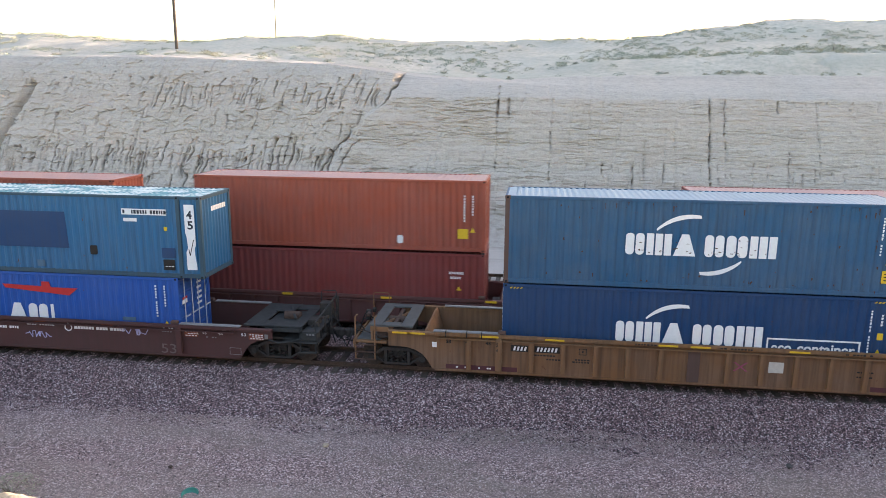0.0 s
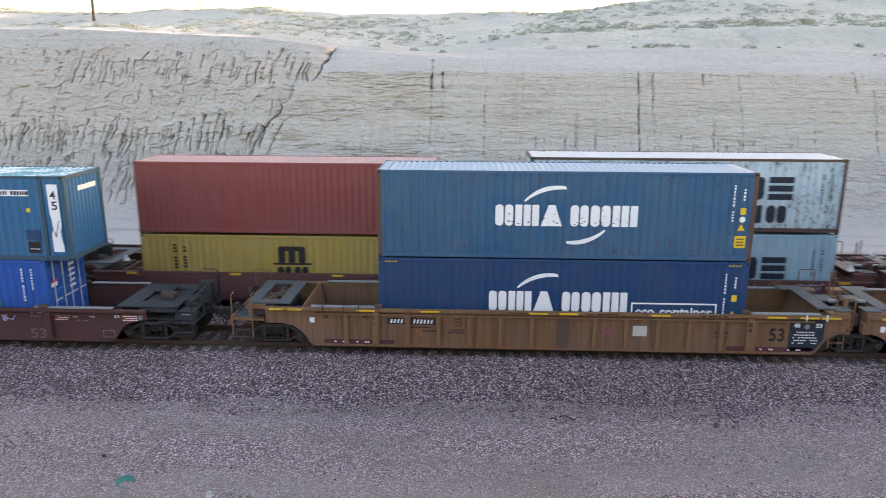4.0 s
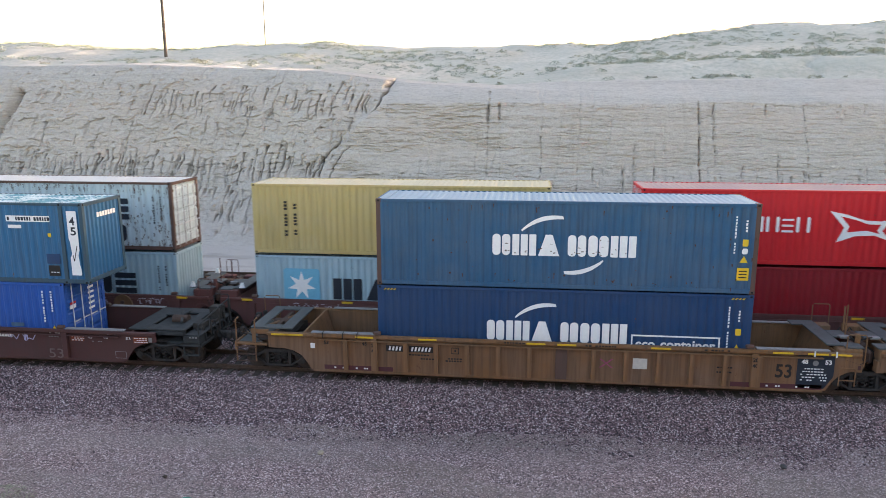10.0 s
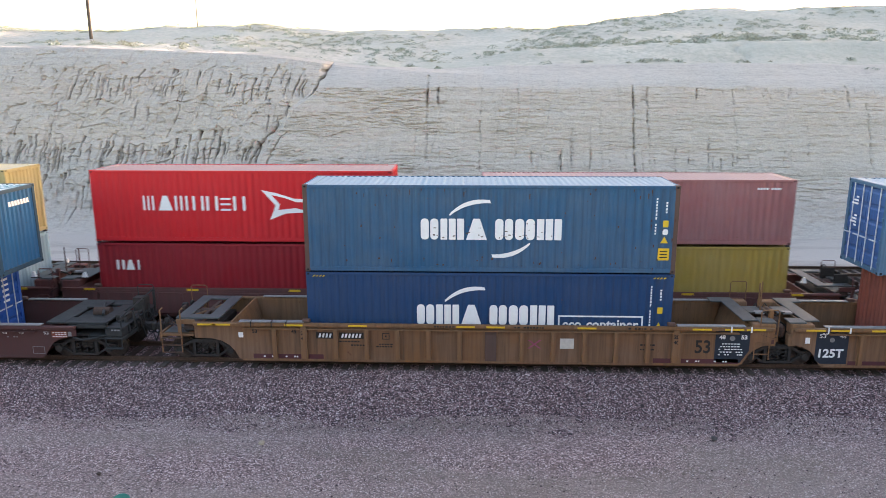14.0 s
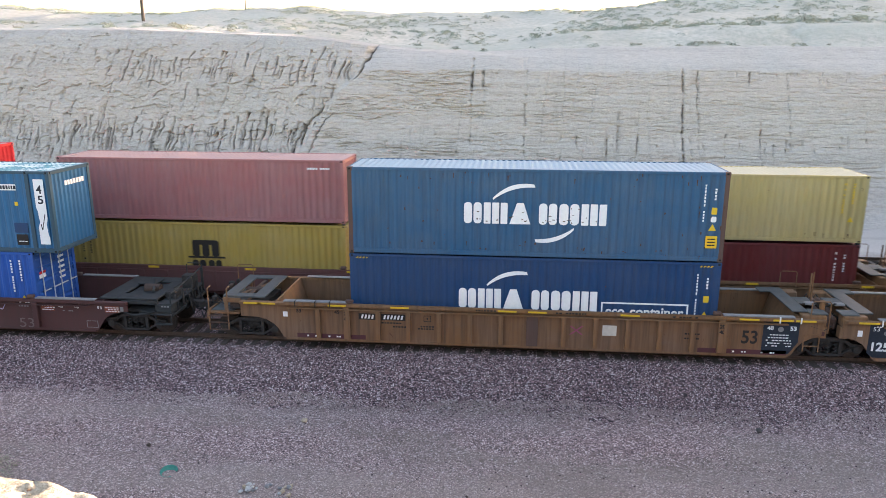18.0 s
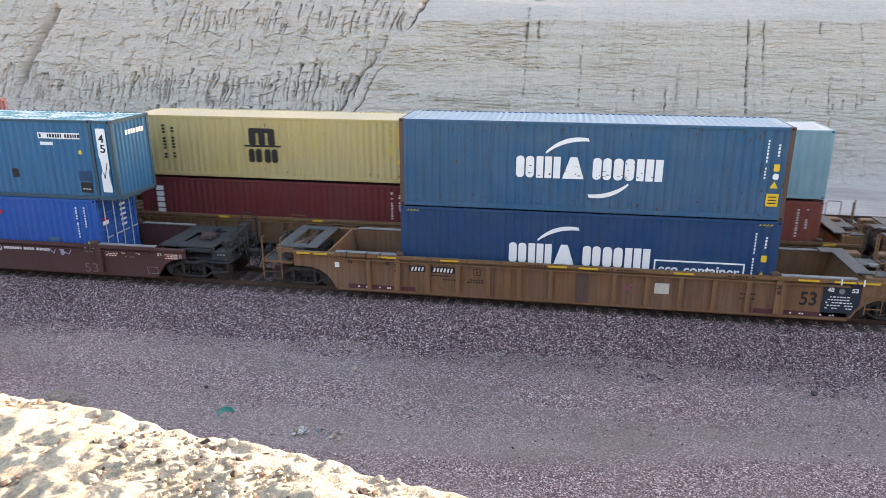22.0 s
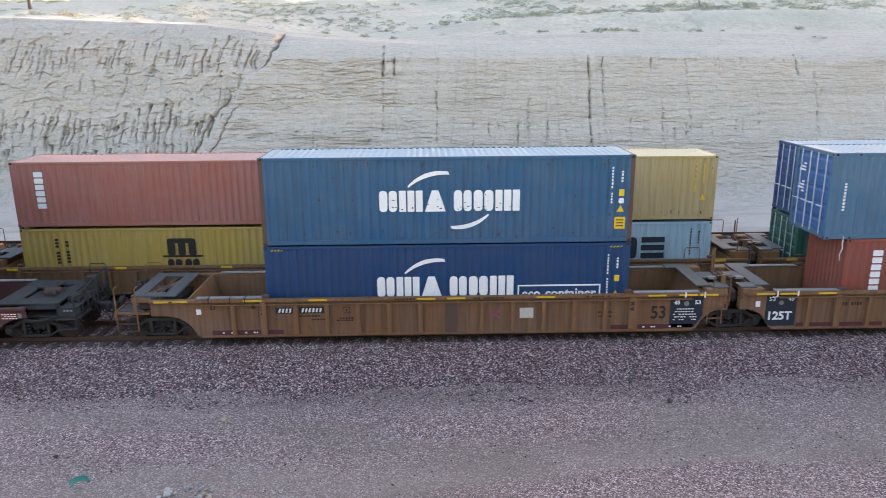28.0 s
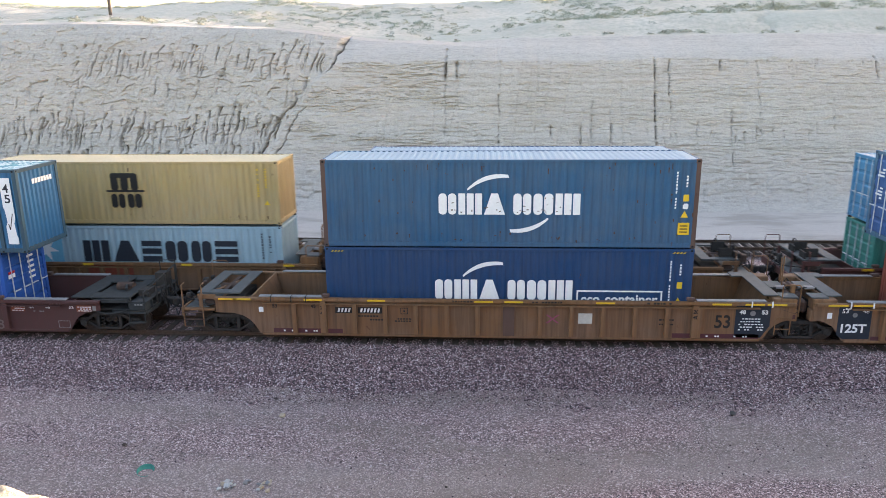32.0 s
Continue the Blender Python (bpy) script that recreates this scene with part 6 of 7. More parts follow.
    for k in (-1, 1):
        x = k * (e - 0.05)
        part("well_bulkhead", Geo().poly([(x, -1.42, 0.3), (x, 1.42, 0.3), (x + k * 0.35, 1.42, top), (x + k * 0.35, -1.42, top), (x + k * 0.05, -1.42, 0.3), (x + k * 0.05, 1.42, 0.3), (x + k * 0.41, 1.42, top), (x + k * 0.41, -1.42, top)], [(0, 1, 2, 3), (4, 7, 6, 5), (0, 4, 5, 1), (2, 6, 7, 3), (0, 3, 7, 4), (1, 5, 6, 2)]), mat, car)
    for s, kind in ((-1, ends[0]), (1, ends[1])):
        if kind == "coupled":
            coupled_end(car, s, T, deck if full else mat, deck, dark, full, 1.535 - top if full else 0.0)
            truck_part(car, s * T, train)
        else:
            jointed_end(car, s, T, mat, deck, dark, s > 0)
            if s > 0:
                truck_part(car, s * T, train, True)
    return car


SIDE = -1.4755


def reflectors(car, places, y=-1.598, w=0.5, z=1.455, h=0.065):
    for x in places:
        part("reflector", Geo().box(x - w / 2, x + w / 2, y - 0.004, y + 0.01, z, z + h, 0.003), REFLECT, car, "yellow reflective strip")


RIBS = [-7.17 + 1.037 * k for k in range(14) if k != 7]


def front_wagons():
    maroon_foot = paint("maroon_foot_paint", (0.10, 0.025, 0.03), 0.4, 0.6, 0.2, 0.4)
    g = "wagons of the near train"
    c = well_car(TTX, 9.68, ("coupled", "joint"), DECK_GREY, "ochre-yellow well wagon carrying two blue containers", "front", g, foot=TTX, ribs=RIBS)
    reflectors(c, (-9.45, -8.95, -6.5, -4.35, -0.75, 0.25, 3.25, 7.0, 8.05, 8.75), w=0.62)
    for x0, x1 in ((-7.95, -5.55), (5.5, 8.3)):
        decal("foot_band", [(x0, 0.26), (x1, 0.26), (x1, 0.42), (x0, 0.42)], maroon_foot, c, SIDE, "maroon painted band")
    for x0 in (-7.6, -6.85, 6.6, 7.5):
        bars_along(x0, x0 + 0.4, 0.31, 0.05, LOGO_WHITE, c, 71, y=SIDE - 0.008)
    decal("number_panel", rounded(-5.78, -5.2, 0.99, 1.21, 0.01), LOGO_BLACK, c, SIDE, "black panel with white wagon marks")
    decal("number_panel", rounded(-5.0, -4.17, 0.99, 1.21, 0.01), LOGO_BLACK, c, SIDE)
    for x0, n in ((-5.70, 4), (-4.93, 6)):
        for k in range(n):
            a = x0 + 0.118 * k
            decal("marking", [(a, 1.03), (a + 0.065, 1.03), (a + 0.1, 1.17), (a + 0.035, 1.17)], LOGO_WHITE, c, SIDE - 0.008)
    for x0, x1, z, sd in ((-5.0, -4.3, 0.87, 74), (-4.6, -4.2, 0.74, 75), (-3.75, -3.2, 0.78, 76), (-3.75, -3.2, 0.70, 77), (5.05, 5.5, 0.86, 78), (5.05, 5.5, 0.70, 79)):
        bars_along(x0, x1, z, 0.05, LOGO_BLACK, c, sd, y=SIDE)
    for a in ((-3.55, -3.3, 1.18, 1.2), (-3.55, -3.3, 0.98, 1.0), (-3.55, -3.53, 1.0, 1.18), (-3.32, -3.3, 1.0, 1.18), (-3.45, -3.4, 1.06, 1.12)):
        decal("marking", [(a[0], a[2]), (a[1], a[2]), (a[1], a[3]), (a[0], a[3])], LOGO_BLACK, c, SIDE)
    decal("white_plate", rounded(2.4, 2.86, 0.72, 1.08, 0.01), plain("chalky_white_panel", (0.55, 0.53, 0.47), 0.7, vary=0.15), c, SIDE, "square chalky white panel")
    for sg in (-1, 1):
        decal("chalk_mark", [(1.55 + 0.16 * sg, 1.02), (1.55 + 0.23 * sg, 1.02), (1.55 - 0.16 * sg, 0.72), (1.55 - 0.23 * sg, 0.72)], plain("magenta_chalk", (0.30, 0.07, 0.13), 0.8), c, SIDE - 0.003 * sg)
    decal("rusty_panel", [(-0.1, 0.27), (0.28, 0.27), (0.28, 1.33), (-0.1, 1.33)], RUST_FRAME, c, SIDE - 0.05, "rusty brown side panel")
    for x0, x1, sd in ((-1.9, -1.15, 150), (0.85, 1.85, 151), (4.6, 5.4, 152)):
        bars_along(x0, x1, 1.465, 0.05, LOGO_BLACK, c, sd, y=-1.6)
    words("53", 0.62, LOGO_BLACK, c, 7.05 - 0.2, 0.62, SIDE, width=0.5, bold=0.012)
    decal("notice_panel", [(7.5, 0.30), (8.35, 0.30), (8.45, 0.45), (8.62, 0.72), (8.62, 1.42), (7.5, 1.42)], LOGO_DARK, c, SIDE, "dark notice panel with white marks")
    words("48", 0.19, LOGO_WHITE, c, 7.62, 1.12, SIDE - 0.008, width=0.2, bold=0.006)
    words("53", 0.19, LOGO_WHITE, c, 8.33, 1.12, SIDE - 0.008, width=0.2, bold=0.006)
    for k in range(5):
        bars_along(7.62 + 0.05 * (k % 2), 8.4, 0.56 + 0.095 * k, 0.035, LOGO_WHITE, c, 80 + k, y=SIDE - 0.008)
    ring = [(8.05 + 0.09 * math.cos(a * math.tau / 12), 1.15 + 0.09 * math.sin(a * math.tau / 12)) for a in range(12)]
    decal("marking", ring, GRIP, c, SIDE - 0.008)
    for x, tx in ((-6.62, "45"), (-7.3, "48"), (-7.95, "53"), (-6.26, "20")):
        words(tx, 0.17, LOGO_BLACK, c, x, 1.16, SIDE if tx != "20" else -1.618, width=0.17, bold=0.006)
    words("40", 0.17, LOGO_BLACK, c, -6.26, 0.97, -1.618, width=0.17, bold=0.006)
    words("20", 0.17, LOGO_BLACK, c, 6.1, 1.16, -1.618, width=0.17, bold=0.006)
    words("40", 0.17, LOGO_BLACK, c, 6.1, 0.97, -1.618, width=0.17, bold=0.006)
    decal("white_tag", rounded(-8.42, -8.26, 1.0, 1.18, 0.01), LOGO_WHITE, c, SIDE - 0.004)
    for k in (7.95, 8.6):
        part("white_clip", Geo().box(k - 0.02, k + 0.02, -1.62, -1.592, 1.40, 1.60), LOGO_WHITE, c)
    for k in (-7.95, -7.25, -6.75):
        part("strap", Geo().box(k - 0.015, k + 0.015, -1.61, -1.40, 1.42, 1.61), LOGO_BLACK, c)
    on_front(c, 0.996, 0)
    c = well_car(TTX, 9.68, ("joint", "joint"), DECK_GREY, "ochre-yellow well wagon under a red and a grey-blue container", "front", g, foot=TTX, ribs=RIBS)
    reflectors(c, (-8.7, -7.9, -6.6, -4.2, -1.0, 2.5), w=0.62)
    decal("notice_panel", [(-8.6, 0.45), (-8.4, 0.30), (-7.55, 0.30), (-7.55, 1.42), (-8.6, 1.42)], LOGO_DARK, c, SIDE, "dark notice panel with white marks")
    words("125T", 0.40, LOGO_WHITE, c, -8.48, 0.52, SIDE - 0.008, width=0.8, bold=0.012)
    words("53", 0.19, LOGO_WHITE, c, -8.5, 1.2, SIDE - 0.008, width=0.2)
    words("48", 0.19, LOGO_WHITE, c, -7.85, 1.2, SIDE - 0.008, width=0.2)
    ring = [(-8.08 + 0.08 * math.cos(a * math.tau / 12), 1.13 + 0.08 * math.sin(a * math.tau / 12)) for a in range(12)]
    decal("marking", ring, GRIP, c, SIDE - 0.008)
    bars_along(-8.4, -7.8, 1.32, 0.04, LOGO_WHITE, c, 91, y=SIDE - 0.008)
    decal("foot_band", [(-7.5, 0.26), (-4.5, 0.26), (-4.5, 0.40), (-7.5, 0.40)], maroon_foot, c, SIDE)
    bars_along(-6.3, -5.3, 1.0, 0.12, LOGO_BLACK, c, 92, y=SIDE)
    for k in (-8.3, -7.6):
        part("white_clip", Geo().box(k - 0.02, k + 0.02, -1.62, -1.592, 1.40, 1.60), LOGO_WHITE, c)
    decal("white_tag", rounded(-8.95, -8.8, 1.0, 1.2, 0.01), LOGO_WHITE, c, SIDE - 0.004)
    on_front(c, 20.36, 0)
    c = well_car(FEC, 9.68, ("coupled", "coupled"), DECK_DARK, "dark oxide-red well wagon with white markings and scribbled paint", "front", g, foot=FEC, dark=TRUCK, ribs=[-9.0], full=True, top=1.335)
    x0 = -0.25
    words("53", 0.5, plain("dull_grey_lettering", (0.16, 0.12, 0.11), 0.7), c, 5.45, 0.42, SIDE, width=0.55)
    block_row("name_block", [0.13, 0.09, 0.09, 0.09, 0.09, 0.09, 0.09, -0.07, 0.13, 0.09, 0.09, 0.09, -0.07, 0.13, 0.1, 0.09, 0.09, 0.09], 2.15, 1.15, 1.27, 0.015, LOGO_WHITE, c, SIDE)
    ring = [(1.92 + 0.15 * math.cos(a * math.tau / 16), 1.2 + 0.15 * math.sin(a * math.tau / 16)) for a in range(16)]
    decal("logo", ring, LOGO_WHITE, c, SIDE, "round white mark")
    decal("logo", [(1.92 + (x - 1.92) * 0.7, 1.2 + (z - 1.2) * 0.7) for x, z in ring], FEC, c, SIDE - 0.004)
    tag = plain("pale_violet_spray_paint", (0.42, 0.42, 0.62), 0.6)
    scrawl(c, 3.9, 4.95, 1.02, 1.38, tag, 21, SIDE)
    scrawl(c, 0.2, 1.2, 0.75, 1.0, tag, 22, SIDE)
    bars_along(5.55, 6.0, 1.33, 0.06, LOGO_WHITE, c, 132, y=SIDE)
    bars_along(5.5, 5.9, 1.2, 0.04, GRIP, c, 133, y=SIDE)
    bars_along(7.15, 7.5, 1.08, 0.035, GRIP, c, 134, y=SIDE)
    for x, tx in ((6.05, "40"), (7.0, "45"), (7.6, "48"), (8.45, "53")):
        words(tx, 0.14, LOGO_WHITE, c, x, 1.2, SIDE, width=0.17)
    rust_panel = plain("orange_brown_notice", (0.22, 0.06, 0.03), 0.7)
    for a, b in ((6.35, 6.85), (8.72, 9.25)):
        decal("notice_panel", rounded(a, b, 1.08, 1.32, 0.01), rust_panel, c, SIDE)
        for k in range(3):
            bars_along(a + 0.04, b - 0.04, 1.11 + 0.07 * k, 0.03, LOGO_WHITE, c, 95 + k, y=SIDE - 0.006)
    for a in ((8.0, 8.42, 0.74, 0.755), (8.0, 8.42, 0.5, 0.515), (8.0, 8.015, 0.515, 0.74), (8.405, 8.42, 0.515, 0.74)):
        decal("marking", [(a[0], a[2]), (a[1], a[2]), (a[1], a[3]), (a[0], a[3])], GRIP, c, SIDE)
    bars_along(7.75, 8.15, 1.36, 0.05, GRIP, c, 131, y=SIDE)
    for a in (0.6, 3.2, -3.0):
        decal("notice_panel", rounded(a, a + 0.45, 1.34, 1.42, 0.01), rust_panel, c, SIDE)
    bars_along(0.3, 1.4, 1.22, 0.04, LOGO_WHITE, c, 99, y=SIDE)
    bars_along(-1.0, 0.0, 1.05, 0.09, LOGO_WHITE, c, 100, y=SIDE)
    decal("white_tag", rounded(9.3, 9.42, 1.14, 1.3, 0.01), GRIP, c, SIDE - 0.008)
    for ob in c.children:
        if ob.name.split(".")[0] in ("marking", "notice_panel", "name_block", "logo", "scribble", "lettering", "white_tag"):
            ob.location.z -= 0.17
    on_front(c, -22.61, 0)


def rear_wagons():
    g = "wagons of the passing train"
    spec = [(-29.75, BROWN, ("joint", "joint"), "dark brown well wagon of the passing train"),
            (-13.9, BROWN, ("joint", "coupled"), "dark brown well wagon of the passing train"),
            (6.2, BROWN, ("coupled", "joint"), "brown-red well wagon with yellow reflectors"),
            (22.08, BROWN, ("joint", "joint"), "brown-red well wagon with white sprayed scrawl"),
            (37.75, BROWN, ("joint", "joint"), "brown-red well wagon with yellow reflectors"),
            (53.4, BROWN, ("joint", "joint"), "brown-red well wagon with yellow reflectors"),
            (69.2, BROWN, ("joint", "coupled"), "brown-red well wagon with yellow reflectors"),
            (89.35, TTX, ("coupled", "joint"), "ochre-yellow well wagon of the passing train"),
            (105.15, TTX, ("joint", "joint"), "ochre-yellow well wagon of the passing train"),
            (121.15, TTX, ("joint", "joint"), "ochre-yellow well wagon of the passing train"),
            (136.85, TTX, ("joint", "joint"), "ochre-yellow well wagon with red-brown letters"),
            (152.6, TTX, ("joint", "coupled"), "ochre-yellow well wagon of the passing train"),
            (172.6, BROWN, ("coupled", "joint"), "dark brown well wagon of the passing train")]
    top_z = 1.72
    for i, (u, mat, ends, label) in enumerate(spec):
        c = well_car(mat, 7.86, ends, DECK_GREY, label, "rear", g, foot=mat, top=1.36)
        reflectors(c, (-6.4, -2.1, 2.1, 6.4), w=0.45, z=1.265, h=0.09)
        for k in (-1, 1) if 2 <= i <= 6 else ():
            for yy in (-1.3, 1.15):
                part("white_bracket", Geo().poly([(k * 6.75 - 0.1, yy, top_z), (k * 6.75 + 0.1, yy, top_z), (k * 6.75 + 0.1, yy + 0.15, top_z), (k * 6.75 - 0.1, yy + 0.15, top_z), (k * 6.75 - 0.03, yy + 0.04, top_z + 0.22), (k * 6.75 + 0.05, yy + 0.04, top_z + 0.22), (k * 6.75 + 0.05, yy + 0.1, top_z + 0.22), (k * 6.75 - 0.03, yy + 0.1, top_z + 0.22)], [(0, 3, 2, 1), (4, 5, 6, 7), (0, 1, 5, 4), (1, 2, 6, 5), (2, 3, 7, 6), (3, 0, 4, 7)]), LOGO_WHITE, c, "white painted bracket")
        if 2 <= i <= 6:
            part("side_cover", Geo().box(-6.0, 6.2, -1.598, -1.59, 0.32, 1.262), mat, c)
        if i in (3, 4):
            x = 3.75 if i == 3 else 4.45
            disc = [(x + 0.42 * math.cos(a * math.tau / 28), 0.95 + 0.42 * math.sin(a * math.tau / 28)) for a in range(28)]
            part("hand_wheel_cover", Geo().slab(disc, -1.66, -1.6), TTX, c, "round tan-painted hand wheel cover")
            part("hub", Geo().tube([(x, -1.72, 1.05), (x, -1.65, 1.05)], 0.08, 14), RUST_FRAME, c)
        if i == 3:
            spray = plain("white_spray_paint", (0.5, 0.46, 0.52), 0.6)
            scrawl(c, -5.8, 3.0, 0.98, 1.26, spray, 5, -1.606)
            scrawl(c, 4.4, 5.6, 0.98, 1.26, spray, 6, -1.606)
        if i == 4:
            scrawl(c, 1.2, 2.9, 1.0, 1.25, bpy.data.materials["white_spray_paint"], 23, -1.606)
            scrawl(c, -4.6, -2.4, 0.98, 1.24, bpy.data.materials["white_spray_paint"], 24, -1.606)
            for z in (1.06, 1.16):
                part("reflector", Geo().box(5.68, 6.16, -1.612, -1.6, z, z + 0.07, 0.003), REFLECT, c)
            for k in range(4):
                bars_along(5.1, 5.65, 0.98 + 0.06 * k, 0.03, GRIP, c, 140 + k, y=-1.606)
        if i in (10, 8):
            block_row("name_block", [0.55, 0.55, 0.6], -2.2, 0.7, 1.35, 0.12, plain("red_brown_letter_paint", (0.22, 0.05, 0.03), 0.7) if i == 8 else bpy.data.materials["red_brown_letter_paint"], c, SIDE)
        on_rear(c, u + 6.096, 0)


# ---- plants and small things ----
def shrub_geo(g, p, r, h, n, rng, fine=1.0):
    """Many small leaf blades round a few leaning stems."""
    q = np.random.default_rng(rng.randrange(1 << 30))
    a, t, ph = q.uniform(0, math.tau, n), q.random(n) ** 0.5, q.random(n)
    rad = r * t * (0.45 + 0.55 * np.sin(math.pi * (0.15 + 0.8 * ph)))
    c = np.stack([p[0] + rad * np.cos(a), p[1] + rad * np.sin(a), p[2] + h * ph * (1.1 - 0.4 * t)], -1)
    s = q.uniform(0.10, 0.24, (n, 1)) * r * fine
    u = q.uniform((-1, -1, -0.4), 1, (n, 3))
    w = q.uniform(-1, 1, (n, 3))
    u *= s / np.linalg.norm(u, axis=1, keepdims=True)
    w *= 0.45 * s / np.linalg.norm(w, axis=1, keepdims=True)
    pts = np.stack([c - u - w * 0.3, c + w, c + u, c - w], 1).reshape(-1, 3)
    k = len(g.v)
    g.v += pts.tolist()
    g.f += (np.arange(4 * n).reshape(n, 4) + k).tolist()


def shrubs():
    rng = random.Random(12)
    for mat, label, n, seed in ((LEAF, "low grey-green desert shrubs on the hillside", 9000, 1), (LEAF_OLIVE, "low olive desert shrubs on the hillside", 3500, 2)):
        r = random.Random(seed)
        g = Geo()
        for _ in range(n):
            x, y = r.uniform(-95, 90), 58.5 + 45 * r.random() ** 0.7
            d = float(fbm(np.array(x / 8), np.array(y / 8), 71))
            belt = x > 4 and 67.5 < y < 74
            if not belt and (d < (0.44 if x > -5 else 0.40) + 0.12 * r.random() or (y < 66 and r.random() < 0.8)):
                continue
            z = float(hill_height(np.array(x), np.array(y)))
            s = 0.14 + 0.5 * r.random() ** 2 + (0.25 * r.random() if belt else 0)
            shrub_geo(g, (x, y, z - 0.05), s, s * r.uniform(0.45, 0.7), 70, r, 0.75)
        tagged(new("desert_shrubs", g.mesh("desert_shrubs", mat)), label, "shrubs", kind="stuff")
    spots = [(9.5, 61.6, 0.4), (10.0, 61.8, 0.3), (13.0, 61.6, 0.35), (14.0, 61.7, 0.5), (14.7, 61.9, 0.42), (15.4, 61.6, 0.5), (16.0, 62.0, 0.4), (17.0, 61.7, 0.35), (22.5, 62.2, 0.4), (24.3, 62.0, 0.3), (-4.5, 61.2, 0.45), (-2.2, 61.5, 0.35), (-7.6, 62.0, 0.4), (2.1, 66.5, 0.55), (3.2, 66.9, 0.4), (20.5, 69.5, 0.8), (21.6, 70.2, 0.6), (25.0, 69.4, 0.9), (26.2, 69.9, 0.7), (29.5, 69.5, 0.7), (7.2, 69.2, 0.55), (-28.5, 64.5, 0.6), (-30.0, 66.0, 0.7), (-24.0, 64.0, 0.5), (-44.0, 65.0, 0.7), (-18.0, 64.0, 0.5), (30.8, 62.5, 0.5), (10.5, 70.5, 0.6), (-36.0, 66.0, 0.7), (-33.2, 67.5, 0.8)]
    for x, y, s in spots:
        z = float(hill_height(np.array(x), np.array(y)))
        ob = thing("desert_shrub", "rounded grey-green desert shrub on the dry hillside", "shrub", "desert shrubs", at=pose(x, y, z - 0.08))
        for _ in range(5):
            a = rng.uniform(0, math.tau)
            part("stem", Geo().tube([(0, 0, 0), (0.4 * s * math.cos(a), 0.4 * s * math.sin(a), 0.45 * s), (0.65 * s * math.cos(a), 0.65 * s * math.sin(a), 0.75 * s)], 0.02, 5, 0.008), TWIG, ob)
        g = Geo()
        shrub_geo(g, (0, 0, 0), s, s * 0.7, 1300, rng, 0.26)
        part("crown", g, LEAF if rng.random() < 0.65 else LEAF_OLIVE, ob)
    ob = thing("desert_shrub", "pale green sagebrush growing on the road verge", "shrub", at=pose(-12.8, 17.1, -0.82))
    for _ in range(5):
        a = rng.uniform(0, math.tau)
        part("stem", Geo().tube([(0, 0, 0), (0.2 * math.cos(a), 0.2 * math.sin(a), 0.3), (0.4 * math.cos(a), 0.4 * math.sin(a), 0.45)], 0.014, 5, 0.005), TWIG, ob)
    g = Geo()
    shrub_geo(g, (0, 0, 0), 0.75, 0.6, 1500, rng, 0.22)
    part("crown", g, LEAF_OLIVE, ob)


def utility_pole(x, y, z, h, r, arms, label):
    p = thing("utility_pole", label, "pole", "utility poles", at=pose(x, y, z))
    part("post", Geo().tube([(0, 0, -1.0), (0.0, 0, h)], r, 10, r * 0.7), POLE_WOOD, p)
    if arms:
        part("crossarm", Geo().box(-1.2, 1.2, -0.06, 0.06, h - 0.8, h - 0.66, 0.01), POLE_WOOD, p)
        for k in (-1.05, -0.4, 0.4, 1.05):
            part("insulator", Geo().tube([(k, 0, h - 0.66), (k, 0, h - 0.5)], 0.05, 8), STEEL, p)


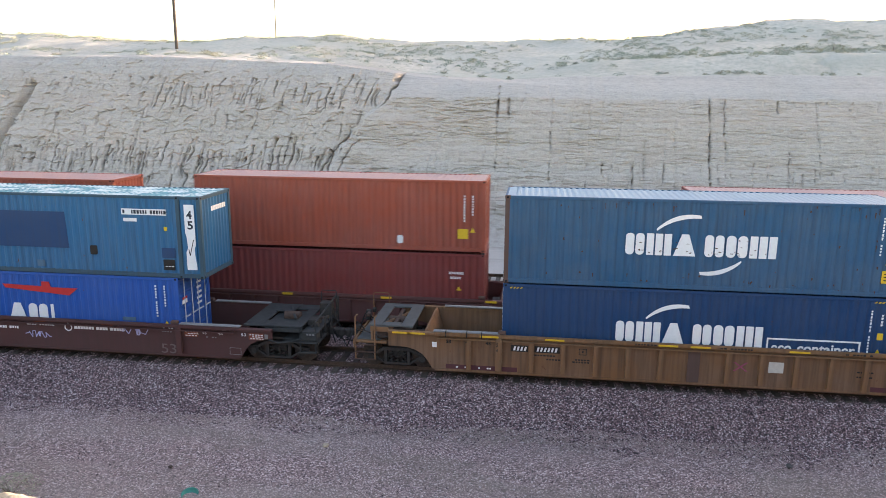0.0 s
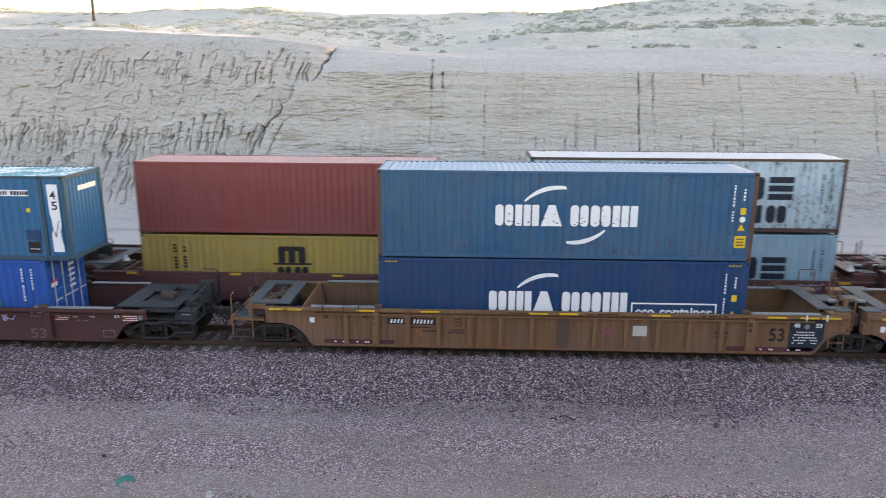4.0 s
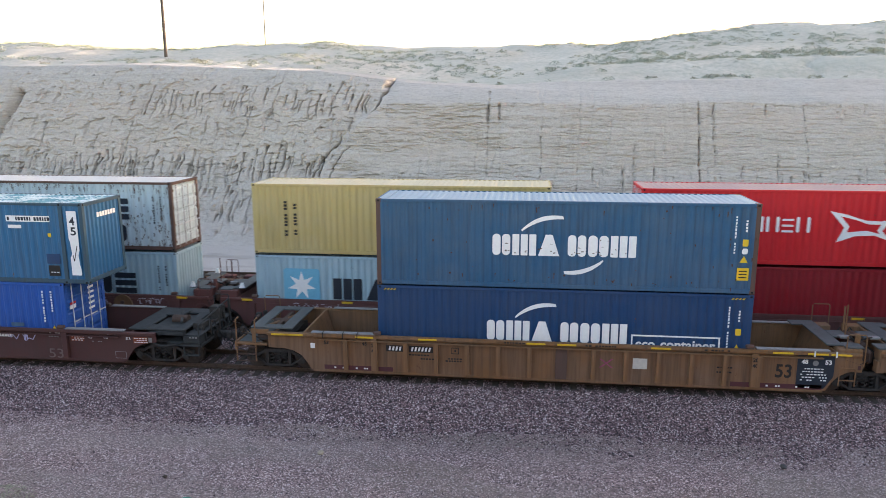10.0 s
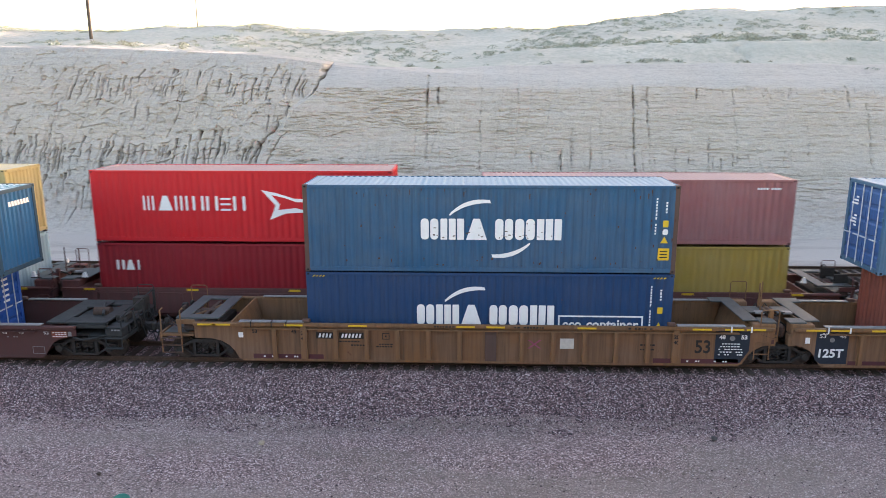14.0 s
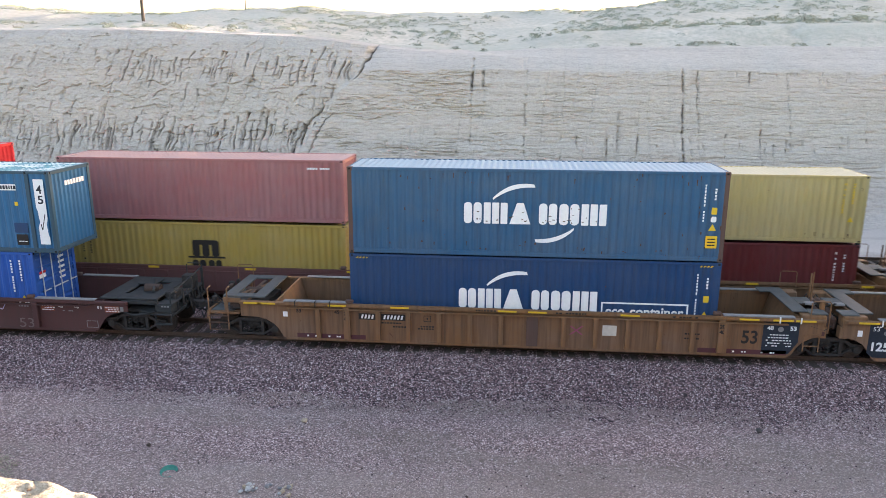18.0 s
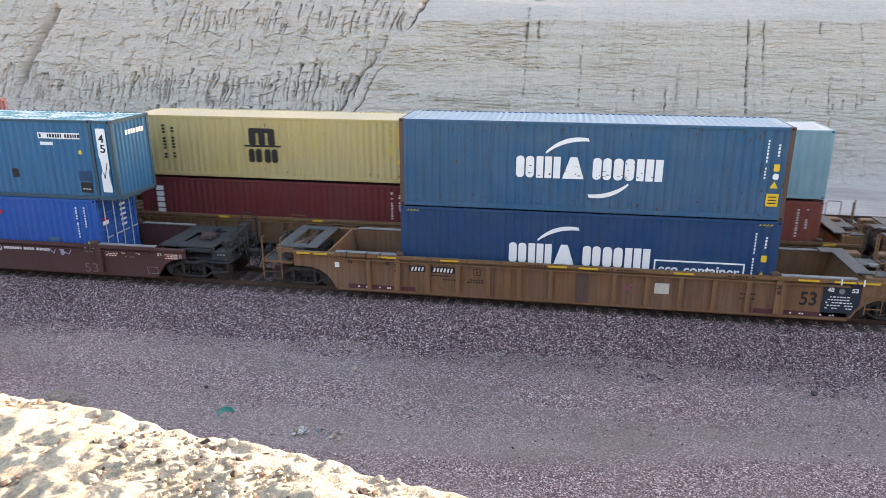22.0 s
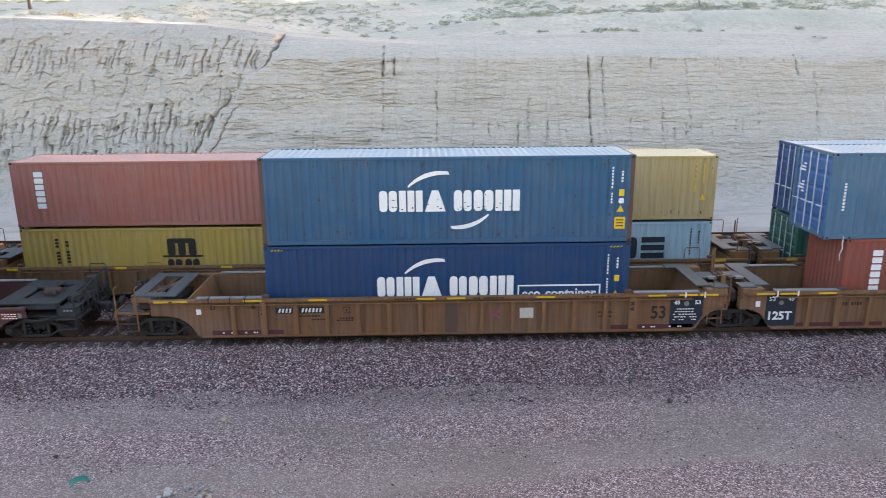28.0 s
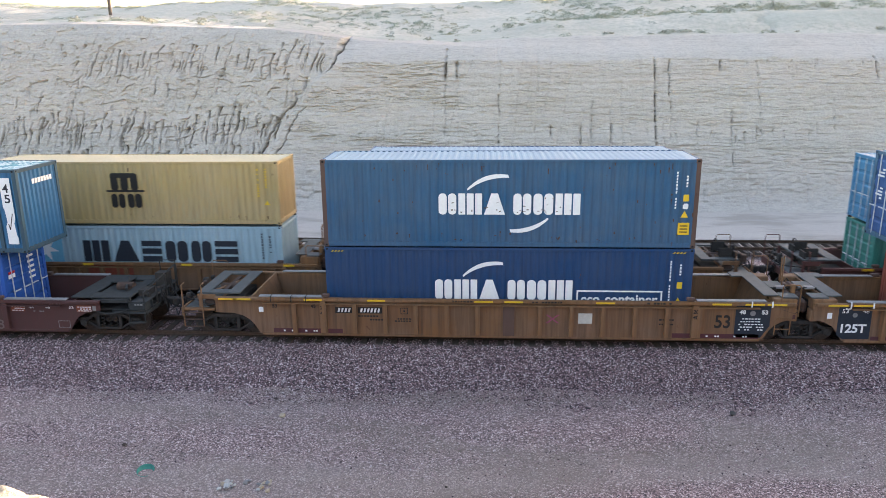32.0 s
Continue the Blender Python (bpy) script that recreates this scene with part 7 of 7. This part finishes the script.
def small_things():
    utility_pole(-36.9, 74.0, 13.2, 11.0, 0.17, True, "dark weathered timber utility pole on the hilltop")
    utility_pole(-50.6, 140.0, 17.0, 13.0, 0.1, False, "thin far-off pole on the hilltop")
    utility_pole(45.5, 92.0, 16.0, 8.0, 0.06, False, "thin far-off pole on the hilltop")
    rng = random.Random(9)
    for x, y, z, r, mat, label in ((-9.48, 18.98, -0.79, 0.09, STONE_DARK, "dark stone lying on the gravel road"), (7.5, 21.4, -0.74, 0.13, STEEL, "flat grey stone at the foot of the ballast"), (-5.6, 20.77, -0.78, 0.12, STONE_PALE, "pale flat stone on the gravel road"), (4.6, 14.6, -0.78, 0.09, STONE_PALE, "pale flat stone on the gravel road"), (-2.3, 20.6, -0.79, 0.06, STONE_DARK, "dark stone lying on the gravel road"), (-0.6, 17.4, -0.78, 0.05, STONE_DARK, "dark stone lying on the gravel road")):
        g = Geo()
        stone_geo(g, (0, 0, 0), r, rng)
        ob = new("stone", g.mesh("stone", mat))
        ob.location = (x, y, z + r * 0.2)
        tagged(ob, label, "stone", "stones on the road")
    # broken green bowl
    g = Geo()
    n, m = 16, 6
    pts = [(0.26 * math.cos(i * math.pi * 1.6 / n) * math.sin(0.25 + 1.2 * j / m), 0.26 * math.sin(i * math.pi * 1.6 / n) * math.sin(0.25 + 1.2 * j / m), 0.2 - 0.2 * math.cos(0.25 + 1.2 * j / m) + 0.0) for j in range(m + 1) for i in range(n + 1)]
    g.poly(pts, [(j * (n + 1) + i, j * (n + 1) + i + 1, (j + 1) * (n + 1) + i + 1, (j + 1) * (n + 1) + i) for j in range(m) for i in range(n)])
    ob = new("broken_bowl", g.mesh("broken_bowl", GLASS_GREEN, True))
    ob.matrix_world = pose(-8.25, 17.68, -0.81, 14, 0, 20) @ Matrix.Diagonal((0.85, 0.85, 0.7, 1))
    sol = ob.modifiers.new("wall", 'SOLIDIFY')
    sol.thickness = 0.012
    tagged(ob, "broken sea-green plastic bowl lying on the road verge", "bowl")
    for k in range(11):
        g = Geo()
        for q in range(4):
            stone_geo(g, (rng.uniform(-0.12, 0.12), rng.uniform(-0.08, 0.08), 0.035), rng.uniform(0.03, 0.085), rng)
        ob = new("litter_scrap", g.mesh("litter_scrap", (SCRAP, STONE_PALE, GRIP)[k % 3]))
        ob.location = (-5.5 + rng.uniform(-0.55, 0.55), 17.2 + rng.uniform(-0.2, 0.2), -0.79)
        tagged(ob, "crumpled grey and white scrap on the road verge", "litter", "scraps of litter")


cut_face()
near_bank()
ground()
ballast_bed()
front_boxes()
rear_boxes()
front_wagons()
rear_wagons()
shrubs()
small_things()
loose_ballast()
track(FRONT_Y, 0.0, -32, 30, "rusty-sided rails on timber ties under the near train")
track(REAR_Y, REAR_Z, -32, 30, "rusty-sided rails on timber ties under the passing train")
track(39.65, -0.3, -34, 34, "empty rails on timber ties beyond the passing train")


def front_shift(t):
    """How far short of its resting place the near train still is."""
    return float(np.interp(t, [0, 1, 2, 3, 4, 5, 6, 7, 8, 9, 10, 11, 12, 13, 40], [4.38, 3.795, 3.28, 2.77, 2.30, 1.87, 1.49, 1.155, 0.85, 0.59, 0.365, 0.19, 0.06, 0.0, 0.0]))


def rear_run(t):
    """How far the passing train has run since the start."""
    return 4.88 * t if t < 24 else 4.88 * t + 0.12 * (t - 24)


def motions():
    stops = [0, 1, 2, 3, 4, 5, 6, 7, 8, 9, 10, 11, 12, 13, 20, 32]
    for ob, x, y, z in FRONT:
        walk(ob, [(t, pose(x + front_shift(t), y, z)) for t in stops])
    for ob, u, y, z in REAR:
        walk(ob, [(t, pose(u - rear_run(t), y, z)) for t in range(0, 33, 2)])
    for ob, p, train in WHEELS:
        if train == "front":
            walk(ob, [(t, pose(*p, 0, math.degrees(front_shift(t) / 0.42), 0)) for t in [k * 0.5 for k in range(28)] + [20, 32]])
        else:
            walk(ob, [(k / 10, pose(*p, 0, -math.degrees(rear_run(k / 10) / 0.42) % 360, 0)) for k in range(321)])


motions()
